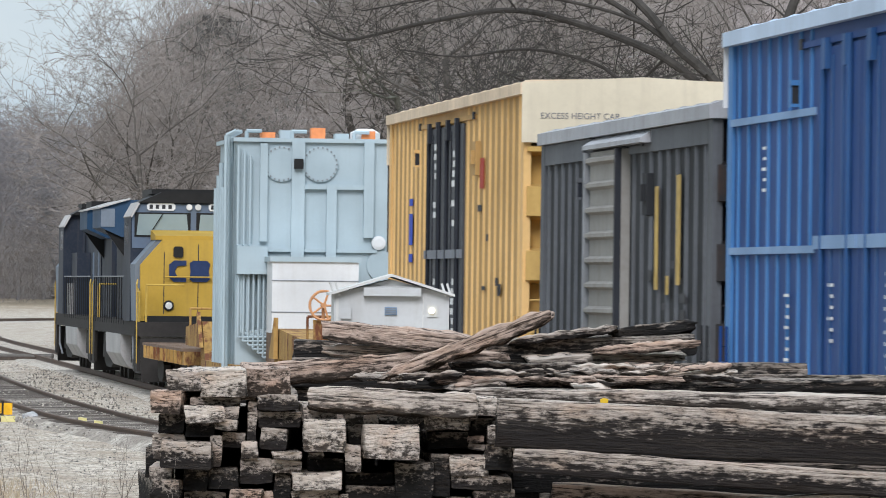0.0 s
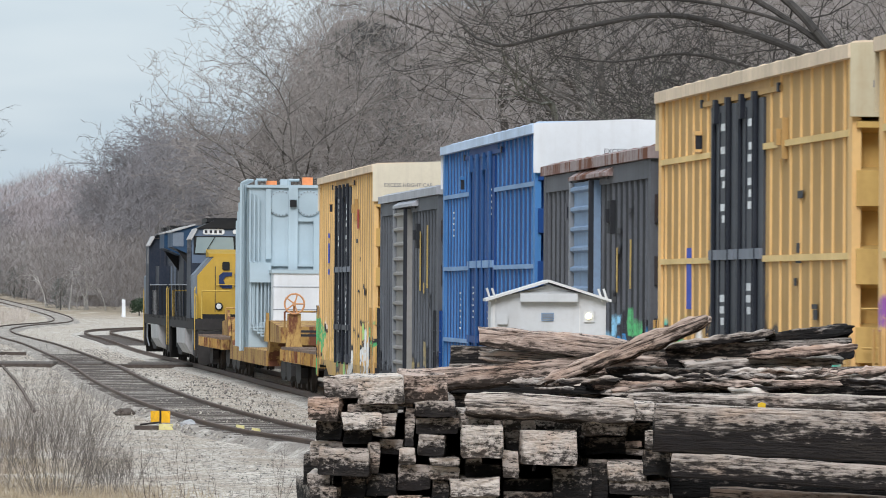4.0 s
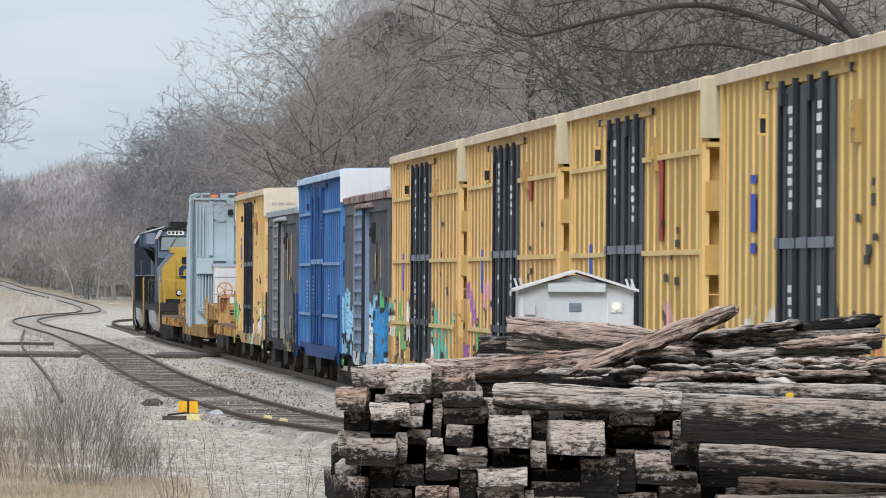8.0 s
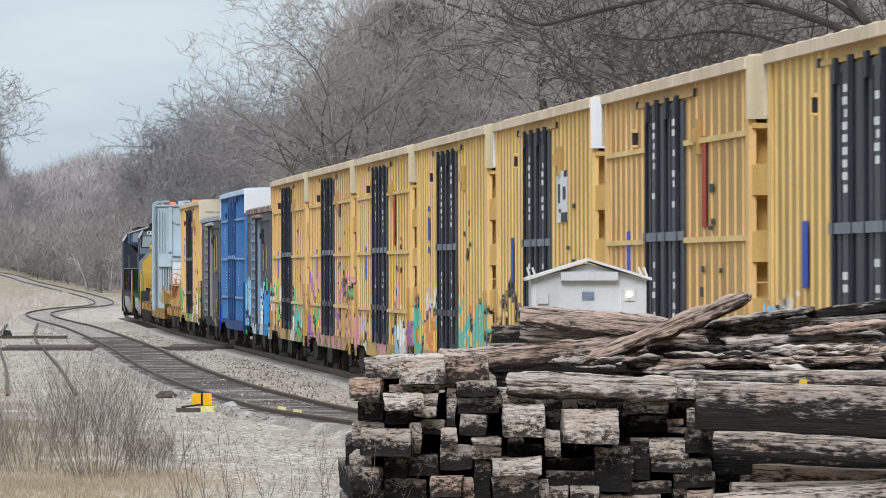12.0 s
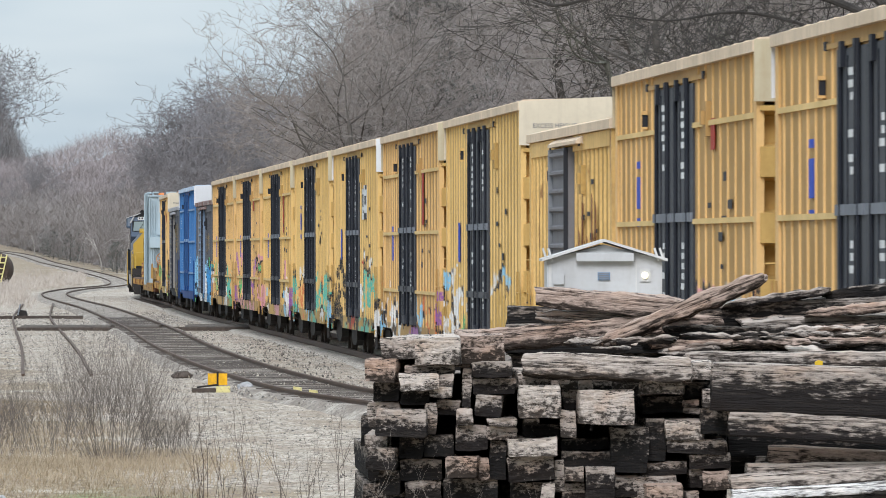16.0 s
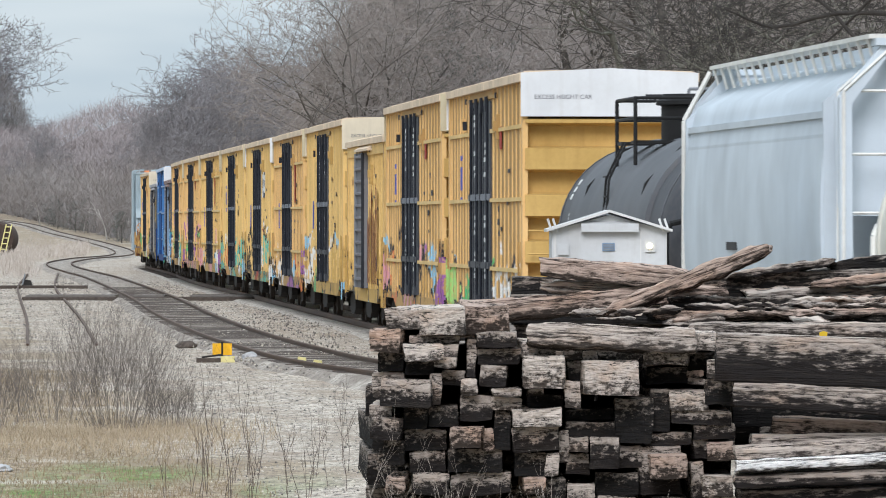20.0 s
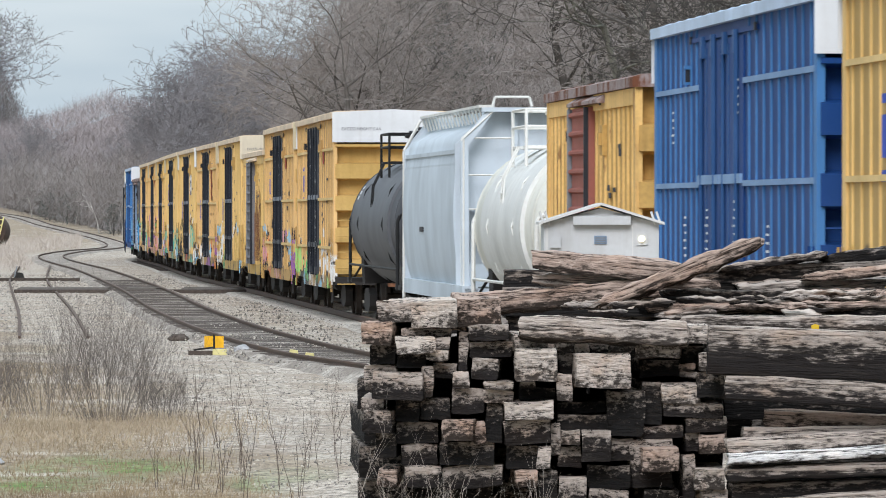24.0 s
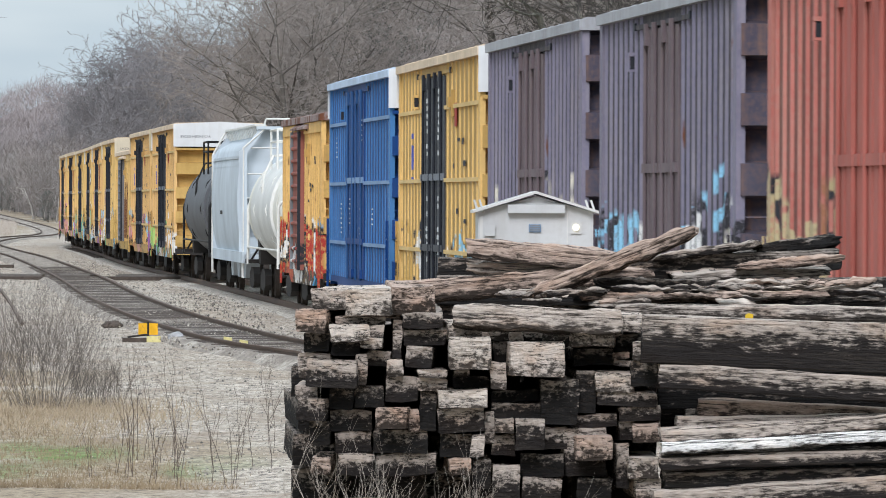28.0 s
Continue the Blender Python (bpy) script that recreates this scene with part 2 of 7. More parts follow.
M["old_tie"] = plain("weathered_track_tie", (0.075, 0.06, 0.05), 0.9, 9, 0.45, bump=0.6)
M["rust"] = plain("brown_rust", (0.17, 0.075, 0.04), 0.85, 8, 0.5)
M["bark"] = plain("grey_bark", (0.095, 0.085, 0.075), 0.95, 5, 0.4)
M["twig"] = plain("brown_twigs", (0.25, 0.222, 0.202), 0.95, 3, 0.35)
M["grass_stem"] = plain("dry_stems", (0.27, 0.21, 0.135), 0.95, 3, 0.35)
M["glass"] = plain("dark_cab_glass", (0.22, 0.27, 0.27), 0.12, 2, 0.1, bump=0.0)
M["black_rubber"] = plain("black_fittings", (0.015, 0.015, 0.015), 0.6)


# ---- ground ----
def ground_height(x, y):
    z = -0.2
    z -= 0.18 * min(1, max(0, (130 - y) / 50)) * min(1, max(0, (1.5 - x) / 3))
    z += 3.6 * (min(1, max(0, (y - 575) / 330)) ** 1.2)
    if y > 905:
        z += (y - 905) * 0.008
    return z + 0.05 * noise.noise(Vector((x * 0.35, y * 0.12, 0))) + 0.02 * noise.noise(Vector((x * 1.7, y * 0.6, 3)))


def ground_material():
    m, n, l, b = nodes_of("gravel_and_dry_grass")
    v = mapped(n, l)
    fine = noise_of(n, l, mapped(n, l, (1, 0.4, 1)), 9.0, 6, 0.75)
    mid = noise_of(n, l, mapped(n, l, (1, 0.35, 1)), 1.3, 5, 0.65)
    big = noise_of(n, l, mapped(n, l, (1, 0.5, 1)), 0.2, 4)
    stone = ramp_of(n, l, fine, [(0.40, (0.125, 0.105, 0.088)), (0.48, (0.375, 0.322, 0.262)), (0.57, (0.55, 0.482, 0.4)), (0.70, (0.79, 0.71, 0.61))])
    stone = mix_of(n, l, ramp_of(n, l, mid, [(0.46, 0.0), (0.7, 0.7)]), stone, (0.27, 0.21, 0.145))
    straw = ramp_of(n, l, fine, [(0.36, (0.11, 0.083, 0.055)), (0.5, (0.29, 0.225, 0.15)), (0.7, (0.46, 0.38, 0.27))])
    green = ramp_of(n, l, fine, [(0.36, (0.05, 0.09, 0.015)), (0.66, (0.17, 0.28, 0.05))])
    x, y = axis_of(n, l, v, 0), axis_of(n, l, v, 1)
    lim = math_of(n, l, "ADD", math_of(n, l, "ADD", x, 1.2), math_of(n, l, "MULTIPLY", math_of(n, l, "SUBTRACT", y, 70), 0.0875))
    lim = math_of(n, l, "ADD", lim, math_of(n, l, "MULTIPLY", math_of(n, l, "SUBTRACT", big, 0.5), 7.0))
    lim = math_of(n, l, "ADD", lim, math_of(n, l, "MULTIPLY", math_of(n, l, "SUBTRACT", mid, 0.5), 3.0))
    grassy = math_of(n, l, "SUBTRACT", 0.5, math_of(n, l, "MULTIPLY", lim, 0.8), True)
    far = math_of(n, l, "MULTIPLY", math_of(n, l, "SUBTRACT", y, 590), 0.02, True)
    near = math_of(n, l, "MULTIPLY", math_of(n, l, "SUBTRACT", 300, y), 0.02, True)
    strip = math_of(n, l, "MULTIPLY", math_of(n, l, "SUBTRACT", -27, x), 0.3, True)
    grassy = math_of(n, l, "MAXIMUM", math_of(n, l, "MULTIPLY", grassy, near), math_of(n, l, "MAXIMUM", far, strip))
    lush = None
    for px, py, rx, ry in ((-3.75, 84, 1.3, 6), (-2.55, 93, 0.7, 5), (-0.95, 90, 0.7, 5), (-1.6, 80, 0.8, 4), (-4.6, 79, 1.6, 4)):  # fresh green patches
        qx, qy = math_of(n, l, "MULTIPLY", math_of(n, l, "SUBTRACT", x, px), 1 / rx), math_of(n, l, "MULTIPLY", math_of(n, l, "SUBTRACT", y, py), 1 / ry)
        one = math_of(n, l, "SUBTRACT", 1.0, math_of(n, l, "ADD", math_of(n, l, "MULTIPLY", qx, qx), math_of(n, l, "MULTIPLY", qy, qy)), True)
        lush = one if lush is None else math_of(n, l, "MAXIMUM", lush, one)
    lush = math_of(n, l, "MULTIPLY", lush, ramp_of(n, l, mid, [(0.36, 0.1), (0.58, 1.0)]))
    turf = mix_of(n, l, lush, straw, green)
    sandy = ramp_of(n, l, noise_of(n, l, mapped(n, l, (0.5, 0.3, 1)), 0.8, 3), [(0.58, 0.0), (0.66, 0.8)])
    turf = mix_of(n, l, sandy, turf, (0.5, 0.45, 0.37))
    ground = mix_of(n, l, grassy, stone, turf)
    dirt = ramp_of(n, l, noise_of(n, l, mapped(n, l, (1, 0.5, 1)), 0.6, 5, 0.7), [(0.5, 0.0), (0.66, 0.75)])
    l.new(mix_of(n, l, dirt, ground, (0.25, 0.185, 0.13)), b.inputs["Base Color"])
    b.inputs["Roughness"].default_value = 0.95
    bump_of(n, l, b, fine, 0.45, 0.05)
    return m


def build_ground():
    xs = np.concatenate([[-2500, -1200, -600, -300, -150, -90], np.arange(-60, -30, 3.0), np.arange(-30, 20, 0.5), np.arange(20, 60, 4.0), [60, 90, 150, 300, 600, 1200, 2500]])
    ys = np.concatenate([[-1500, -600, -200, -60, 0, 25], np.arange(40, 140, 0.8), np.arange(140, 300, 2.5), np.arange(300, 640, 6.0), np.arange(640, 960, 20.0), [1000, 1200, 1500, 2000, 3000, 4500]])
    verts = [(x, y, ground_height(x, y)) for y in ys for x in xs]
    nx = len(xs)
    faces = [(j * nx + i, j * nx + i + 1, (j + 1) * nx + i + 1, (j + 1) * nx + i) for j in range(len(ys) - 1) for i in range(nx - 1)]
    g = Geo().add(verts, faces)
    me = g.mesh("ground")
    me.polygons.foreach_set("use_smooth", [True] * len(me.polygons))
    ob = part("ground", me, ground_material())
    tagged(ob, "pale crushed-stone yard with dry grass and green patches", "ground", kind="structure")


build_ground()


# ---- tracks ----
def smooth_line(points, step=1.5):
    """An even, smooth line of (x, y, z) through a few points (Catmull-Rom)."""
    pts = [Vector(p) for p in points]
    pts = [2 * pts[0] - pts[1], *pts, 2 * pts[-1] - pts[-2]]
    out = []
    for a, b, c, d in zip(pts, pts[1:], pts[2:], pts[3:]):
        k = max(2, int((c - b).length / step))
        for i in range(k):
            t = i / k
            out.append(0.5 * ((2 * b) + (c - a) * t + (2 * a - 5 * b + 4 * c - d) * t * t + (3 * b - a - 3 * c + d) * t**3))
    return [*out, pts[-2]]


def sideways(line, off):
    out = []
    for i, p in enumerate(line):
        d = (line[min(i + 1, len(line) - 1)] - line[max(i - 1, 0)]).normalized()
        out.append(p + Vector((d.y, -d.x, 0)) * off)
    return out


def sweep(line, outline):
    """An outline of (right, up) pairs carried along a line."""
    g, n = Geo(), len(outline)
    verts = []
    for i, p in enumerate(line):
        d = (line[min(i + 1, len(line) - 1)] - line[max(i - 1, 0)]).normalized()
        r = Vector((d.y, -d.x, 0))
        verts += [p + r * a + Vector((0, 0, b)) for a, b in outline]
    faces = [(j * n + i, j * n + (i + 1) % n, (j + 1) * n + (i + 1) % n, (j + 1) * n + i) for j in range(len(line) - 1) for i in range(n)]
    return g.add(verts, faces + [tuple(range(n)), tuple(range((len(line) - 1) * n, len(line) * n))[::-1]])


RAIL = [(-0.07, -0.17), (0.07, -0.17), (0.07, -0.155), (0.012, -0.13), (0.012, -0.045), (0.037, -0.035), (0.037, 0), (-0.037, 0), (-0.037, -0.035), (-0.012, -0.045), (-0.012, -0.13), (-0.07, -0.155)]
TIE_MESHES = []
for i in range(5):
    g = Geo()
    a, c = random.uniform(-0.03, 0.03), random.uniform(0.0, 0.02)
    g.prism([(-0.11, -0.17), (0.11, -0.17), (0.115, -0.02 - c), (0.09, 0), (-0.09, -0.008), (-0.115, -0.03)], "x", -1.28 + a, 1.28 + a)
    TIE_MESHES.append(g.mesh("track_tie"))


def lay_track(name, label, line, ties_from, ties_to, tie_step=0.55, tie_top=-0.155, bed=-0.15, bed_mat="ballast", reach=1.0):
    track = tagged(new(name), label, "track", kind="structure")
    for off in (-0.755, 0.755):
        part("rail", sweep(sideways(line, off), RAIL), M["rail"], track)
    if bed:
        part("ballast_bed", sweep(line, [(-0.6 - 1.4 * reach, -0.42), (-1.4 * reach, bed), (1.4 * reach, bed), (0.6 + 1.4 * reach, -0.42)]), M[bed_mat], track)
    run_len, nxt, count = 0.0, ties_from, 0
    for p, q in zip(line, line[1:]):
        seg = (q - p).length
        while nxt <= run_len + seg and nxt < ties_to and count < 300:
            w = p + (q - p) * ((nxt - run_len) / seg)
            d = (q - p).normalized()
            ob = part("track_tie", random.choice(TIE_MESHES), M["old_tie"], track)
            ob.location = (w.x, w.y, w.z + tie_top + random.uniform(-0.012, 0.003))
            ob.rotation_euler = (random.uniform(-0.02, 0.02), random.uniform(-0.012, 0.012), math.atan2(d.y, d.x) - math.pi / 2 + random.uniform(-0.03, 0.03))
            ob.scale.x = reach
            nxt += tie_step
            count += 1
        run_len += seg
    return track


def ballast_material(name, dirt):
    m, n, l, b = nodes_of(name)
    v = mapped(n, l, (1, 0.4, 1))
    fine, big = noise_of(n, l, v, 9.0, 5, 0.75), noise_of(n, l, v, 1.4, 4)
    col = ramp_of(n, l, fine, [(0.32, (0.14, 0.125, 0.11)), (0.5, (0.43, 0.38, 0.32)), (0.7, (0.68, 0.62, 0.54))])
    col = mix_of(n, l, ramp_of(n, l, big, [(0.62 - dirt, 0.0), (0.85 - dirt, 0.75)]), col, (0.15, 0.12, 0.095))
    l.new(col, b.inputs["Base Color"])
    b.inputs["Roughness"].default_value = 0.95
    bump_of(n, l, b, fine, 0.7, 0.05)
    return m


M["ballast"] = ballast_material("crushed_stone_ballast", 0.1)
M["dirty_ballast"] = ballast_material("dirty_ballast", 0.3)
main_line = [Vector((*along(s)[:2], 0)) for s in list(range(-130, 330, 6)) + list(range(330, 700, 3))]
lay_track("main_track", "main railway track with brown rusty rails on stone ballast", main_line, 400, 470, tie_top=-0.12)
side_points = [(14, 20), (6.6, 80), (2.2, 107), (-0.4, 124), (-1.9, 134), (-3.1, 146), (-4.9, 168), (-7.2, 202), (-10.2, 252), (-15.6, 333), (-18.8, 375), (-22.0, 419), (-24.2, 460), (-25.2, 509), (-24.9, 560), (-27.0, 610), (-31.5, 660), (-39, 730), (-50, 830), (-75, 960)]
side_line = smooth_line([(x, y, ground_height(x, y) + 0.16 if y > 560 else 0.0) for x, y in side_points])
lay_track("side_track", "old side track with rusty rails and half-buried dark ties", side_line, 108, 272, 0.6, -0.08, -0.09, "dirty_ballast", 0.78)
spur_line = smooth_line([(-8.4, 160, -0.14), (-10.9, 203, -0.12), (-13.8, 250, -0.11), (-16.8, 300, -0.1), (-20.5, 372, -0.08)])
lay_track("spur_track", "disused spur track sunk into the gravel", spur_line, 0, 95, 1.6, -0.14, False)

buried = smooth_line([(-5.75, 143, -0.24), (-5.2, 135, -0.26), (-4.4, 124, -0.3), (-3.45, 113, -0.36), (-3.0, 108, -0.42)])
tagged(part("buried_rail", sweep(buried, RAIL), M["rail"]), "old loose rusty rail lying in the gravel", "rail")

# road crossing of old timbers over the tracks
crossing = tagged(new("road_crossing"), "level crossing of grey worn timbers across the tracks", "crossing", kind="structure")
M["crossing_wood"] = plain("grey_crossing_timber", (0.15, 0.135, 0.12), 0.9, 7, 0.35)
for y0 in (252.0, 252.9, 253.8, 254.7):
    for x0, x1 in ((-14.6, -11.4), (-10.9, -9.7), (-8.9, -6.0), (-5.4, -3.0)):
        part("timber", Geo().box(x0 + 0.1, x1, y0, y0 + 0.8, -0.2, -0.015 + random.uniform(-0.02, 0.01)), M["crossing_wood"], crossing)
part("edge_beam", Geo().prism([(251.6, -0.25), (251.95, -0.25), (251.95, -0.06), (251.6, -0.08)], "x", -14.6, -6.4), M["old_tie"], crossing)


# ---- railway cars ----
def bogie(car, y, wheel=0.46):
    for x in (-1.02, 1.02):
        g = Geo().prism([(y - 1.15, 0.36), (y - 0.55, 0.22), (y + 0.55, 0.22), (y + 1.15, 0.36), (y + 1.15, 0.62), (y + 0.5, 0.78), (y - 0.5, 0.78), (y - 1.15, 0.62)], "x", x - 0.09, x + 0.09)
        for dy in (-0.16, 0, 0.16):
            g.tube((x, y + dy, 0.3), (x, y + dy, 0.72), 0.07, n=6)
        part("bogie_frame", g, M["steel_dark"], car)
    for dy in (-0.88, 0.88):
        g = Geo()
        for s in (-1, 1):
            g.lathe([(s * 0.70, wheel), (s * 0.74, wheel), (s * 0.755, wheel - 0.02), (s * 0.84, wheel - 0.03), (s * 0.845, 0.3), (s * 0.9, 0.12)], "x", (0, y + dy, wheel), 20)
        g.tube((-0.9, y + dy, wheel), (0.9, y + dy, wheel), 0.08)
        part("wheelset", g, M["wheel"], car, smooth=True)


def coupler(car, y, sign):
    g = Geo().box(-0.09, 0.09, y, y + sign * 0.5, 0.78, 0.95).prism([(-0.16, y + sign * 0.42), (0.16, y + sign * 0.42), (0.18, y + sign * 0.7), (0.02, y + sign * 0.78), (-0.1, y + sign * 0.66)], "z", 0.74, 1.0)
    part("coupler", g, M["rust"], car)
    h = Geo().bar([(0.3, y, 0.85), (0.34, y + sign * 0.3, 0.55), (0.3, y + sign * 0.7, 0.5)], 0.025)
    part("air_hose", h, M["black_rubber"], car)


def ladder(car, x, y, z0, z1, material, depth=0.1, width=0.42):
    side = part("ladder", Geo().tube((x, y, z0), (x, y, z1), 0.016, n=5), material, car)
    part("stile", Geo().tube((x, y + width, z0), (x, y + width, z1), 0.016, n=5), material, side)
    z = z0 + 0.1
    while z < z1:
        part("rung", Geo().tube((x, y, z), (x, y + width, z), 0.013, n=5), material, side)
        z += 0.38


def words(car, text, x, y, z, size, material, rot=(90, 0, 0), name="lettering"):
    c = bpy.data.curves.new(name, "FONT")
    c.body, c.size, c.extrude = text, size, 0.003
    ob = new("text_tmp", c)
    dg = bpy.context.evaluated_depsgraph_get()
    me = bpy.data.meshes.new_from_object(ob.evaluated_get(dg))
    bpy.data.objects.remove(ob)
    bpy.data.curves.remove(c)
    me.materials.clear()
    o = part(name, me, material, car)
    o.matrix_basis = pose(x, y, z, *rot)
    return o


def boxcar(label, length, roof, body, end, door, roof_mat, band=None, bars=True, posts=(6, 8), door_at=(3.45, -1.75), door_kind="plug",
           post_depth=0.025, sill=None, marks="", numbers=True, group="boxcars", board=False, seed=1, drop=0.07, post_mat=None, text_in=0.16, rod_mat=None, post_wide=0.022, stiff_mat=None, flank=0.006):
    rnd = random.Random(seed)
    car = thing("boxcar", label, "boxcar", group)
    half, w, floor = length / 2, 1.46, 0.98
    eave = roof - 0.12
    part("body", Geo().box(-w, w, -half + 0.42, half - 0.42, floor, eave), body, car)
    # roof with a low ridge and cross seams
    g = Geo().prism([(-w - 0.09, eave - 0.02), (-w - 0.09, roof), (-w + 0.05, roof + 0.04), (0, roof + drop), (w - 0.05, roof + 0.04), (w + 0.09, roof), (w + 0.09, eave - 0.02)], "y", -half + 0.03, half - 0.03)
    rf = part("roof", g, roof_mat, car)
    for i in range(int(length / 1.3)):
        y = -half + 0.6 + i * 1.3
        part("roof_seam", Geo().prism([(-w - 0.06, roof + 0.0), (-w + 0.05, roof + 0.052), (0, roof + drop + 0.014), (w - 0.05, roof + 0.052), (w + 0.06, roof + 0.0), (0, roof + drop)], "y", y - 0.05, y + 0.05), roof_mat, rf)
    d0, d1 = door_at
    sill_mat = sill or body
    for x in (-1, 1):
        a, b = x * w, x * (w + post_depth)
        # corner posts and side posts
        part("corner_post", Geo().box(a - x * 0.06, b + x * 0.01, half - 0.42, half - 0.1, floor - 0.12, eave), post_mat or body, car)
        part("corner_post", Geo().box(a - x * 0.06, b + x * 0.01, -half + 0.1, -half + 0.42, floor - 0.12, eave), post_mat or body, car)
        for lo, hi, k in ((d0 + 0.12, half - 0.42, posts[0]), (-half + 0.42, d1 - 0.12, posts[1])):
            for i in range(k):
                y = lo + (i + 0.5) * (hi - lo) / k
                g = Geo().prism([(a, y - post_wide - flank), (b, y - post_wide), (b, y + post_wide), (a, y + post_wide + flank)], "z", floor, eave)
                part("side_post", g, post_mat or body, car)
            if bars:
                for z in (1.7, 2.94, 4.2):
                    part("side_rail", Geo().box(a, x * (w + post_depth + 0.015), lo - 0.1, hi + 0.1, z - 0.035, z + 0.035), bars if bars is not True else body, car)
            if board:
                part("eave_plate", Geo().box(a, x * (w + post_depth + 0.008), lo + 0.05, hi - 0.05, eave - 0.27, eave - 0.03), post_mat or body, car)
        if board:
            part("track_hood", Geo().prism([(a, eave - 0.02), (x * (w + 0.16), eave - 0.12), (x * (w + 0.16), eave - 0.17), (a, eave - 0.17)], "y", d1 - 2.1, d0 + 0.2), roof_mat, car)
        # sills
        part("side_sill", Geo().prism([(-half, floor + 0.1), (-half, floor - 0.13), (-half + 2.4, floor - 0.13), (-half + 3.4, 0.66), (half - 3.4, 0.66), (half - 2.4, floor - 0.13), (half, floor - 0.13), (half, floor + 0.1)], "x", a - x * 0.06, b - x * 0.02), sill_mat, car)
        part("door_track", Geo().box(a, x * (w + post_depth + 0.012), d1 - 1.5, d0 + 1.0, eave - 0.19, eave - 0.13), body, car)
        # doors
        if door_kind == "plug":
            mid = (d0 + d1) / 2
            for lo, hi in ((mid + 0.02, d0), (d1, mid - 0.02)):
                dr = part("door", Geo().box(a, x * (w + 0.03), lo, hi, floor + 0.02, eave - 0.22), door, car)
                for q in (0.2, 0.8):
                    y = lo + q * (hi - lo)
                    part("lock_rod", Geo().tube((x * (w + 0.055), y, floor - 0.02), (x * (w + 0.055), y, eave - 0.14), 0.026, n=7), rod_mat or door, dr)
                for z in (1.75, 3.0):
                    part("door_stiffener", Geo().box(x * (w + 0.02), x * (w + 0.065), lo + 0.05, hi - 0.05, z - 0.06, z + 0.06), (stiff_mat or door) if z > 2 else door, dr)
                for q in (0.38, 0.62):
                    y = lo + q * (hi - lo)
                    part("door_rib", Geo().box(x * (w + 0.028), x * (w + 0.045), y - 0.03, y + 0.03, floor + 0.1, eave - 0.3), rod_mat or door, dr)
                part("door_foot", Geo().box(x * (w + 0.02), x * (w + 0.09), lo + 0.3, lo + 0.75, floor + 0.02, floor + 0.2), door, dr)
                for q in (0.27, 0.73):
                    y = lo + q * (hi - lo)
                    part("hanger", Geo().box(x * (w + 0.02), x * (w + 0.085), y - 0.09, y + 0.09, eave - 0.42, eave - 0.14), rod_mat or door, dr)
                if x < 0 and numbers:
                    for q in range(9):
                        for top in (4.5, 2.62):
                            if rnd.random() < 0.72:
                                zz = top - 0.135 * q
                                part("stencil_bar", Geo().box(x * (w + 0.028), x * (w + 0.034), lo + 1.14, lo + 1.14 + rnd.choice((0.24, 0.32, 0.4)), zz - 0.04, zz + 0.045), M["stencil"], dr)
        else:
            dr = part("door", Geo().box(a, x * (w + 0.1), d1, d0, floor, eave - 0.2), door, car)
            k = 11
            for i in range(k):
                z = floor + 0.2 + i * (eave - 0.5 - floor) / (k - 1)
                part("door_rib", Geo().prism([(x * (w + 0.1), z - 0.05), (x * (w + 0.16), z - 0.02), (x * (w + 0.16), z + 0.02), (x * (w + 0.1), z + 0.05)], "y", d1 + 0.12, d0 - 0.12), door, dr)
            for y in (d1 + 0.05, d0 - 0.05):
                part("door_edge", Geo().box(x * (w + 0.1), x * (w + 0.17), y - 0.05, y + 0.05, floor, eave - 0.2), M["steel_grey"] if y > d1 + 0.1 else M["black_door"], dr)
        # grab irons at both ends of the side
        ladder(car, x * (w + post_depth + 0.05), -half + 0.06, 0.6, 2.2, body)
        ladder(car, x * (w + post_depth + 0.05), half - 0.5, 0.6, 2.2, body)
        part("step", Geo().bar([(x * (w + 0.05), -half + 0.1, 0.85), (x * (w + 0.05), -half + 0.1, 0.35), (x * (w + 0.05), -half + 0.55, 0.35), (x * (w + 0.05), -half + 0.55, 0.85)], 0.02), M["steel_dark"], car)
        if x < 0:
            # route plate, door stop and painted marks
            px = d0 + 1.2
            holder = part("placard_holder", Geo().box(-w - 0.1, -w - 0.005, px - 0.02, px + 0.14, eave - 0.72, eave - 0.69).box(-w - 0.1, -w - 0.005, px - 0.02, px + 0.14, eave - 0.52, eave - 0.47).box(-w - 0.1, -w - 0.085, px, px + 0.14, eave - 0.7, eave - 0.5), post_mat or body, car)
            part("placard", Geo().box(-w - 0.085, -w - 0.004, px, px + 0.12, eave - 0.688, eave - 0.522), M["black_door"], holder)
            for y in (d1 - 1.5, d0 + 0.85):
                part("track_cap", Geo().box(-w - post_depth - 0.03, -w - post_depth, y, y + 0.15, eave - 0.2, eave - 0.1), M["black_door"], car)
            if numbers:
                part("door_stop", Geo().box(-w - 0.12, -w, d1 - 1.9, d1 - 1.7, eave - 0.8, eave - 0.62).box(-w - 0.07, -w, d1 - 2.0, d1 - 1.6, eave - 0.95, eave - 0.5), body, car)
            if "b" in marks:
                for z0, z1 in ((3.3, 3.42), (3.55, 4.0), (4.12, 4.22)) if "B" in marks else ((2.75, 3.5),):
                    part("blue_panel", Geo().box(-w - post_depth - 0.004, -w - post_depth + 0.001, d0 + 2.1, d0 + 2.6, z0 - 0.4, z1 - 0.4), M["blue_mark"], car)
            if "r" in marks:
                part("red_panel", Geo().box(-w - post_depth - 0.004, -w - post_depth + 0.001, d1 - 2.7, d1 - 2.2, 3.85 if "R" not in marks else 3.1, 4.25), M["red_mark"], car)
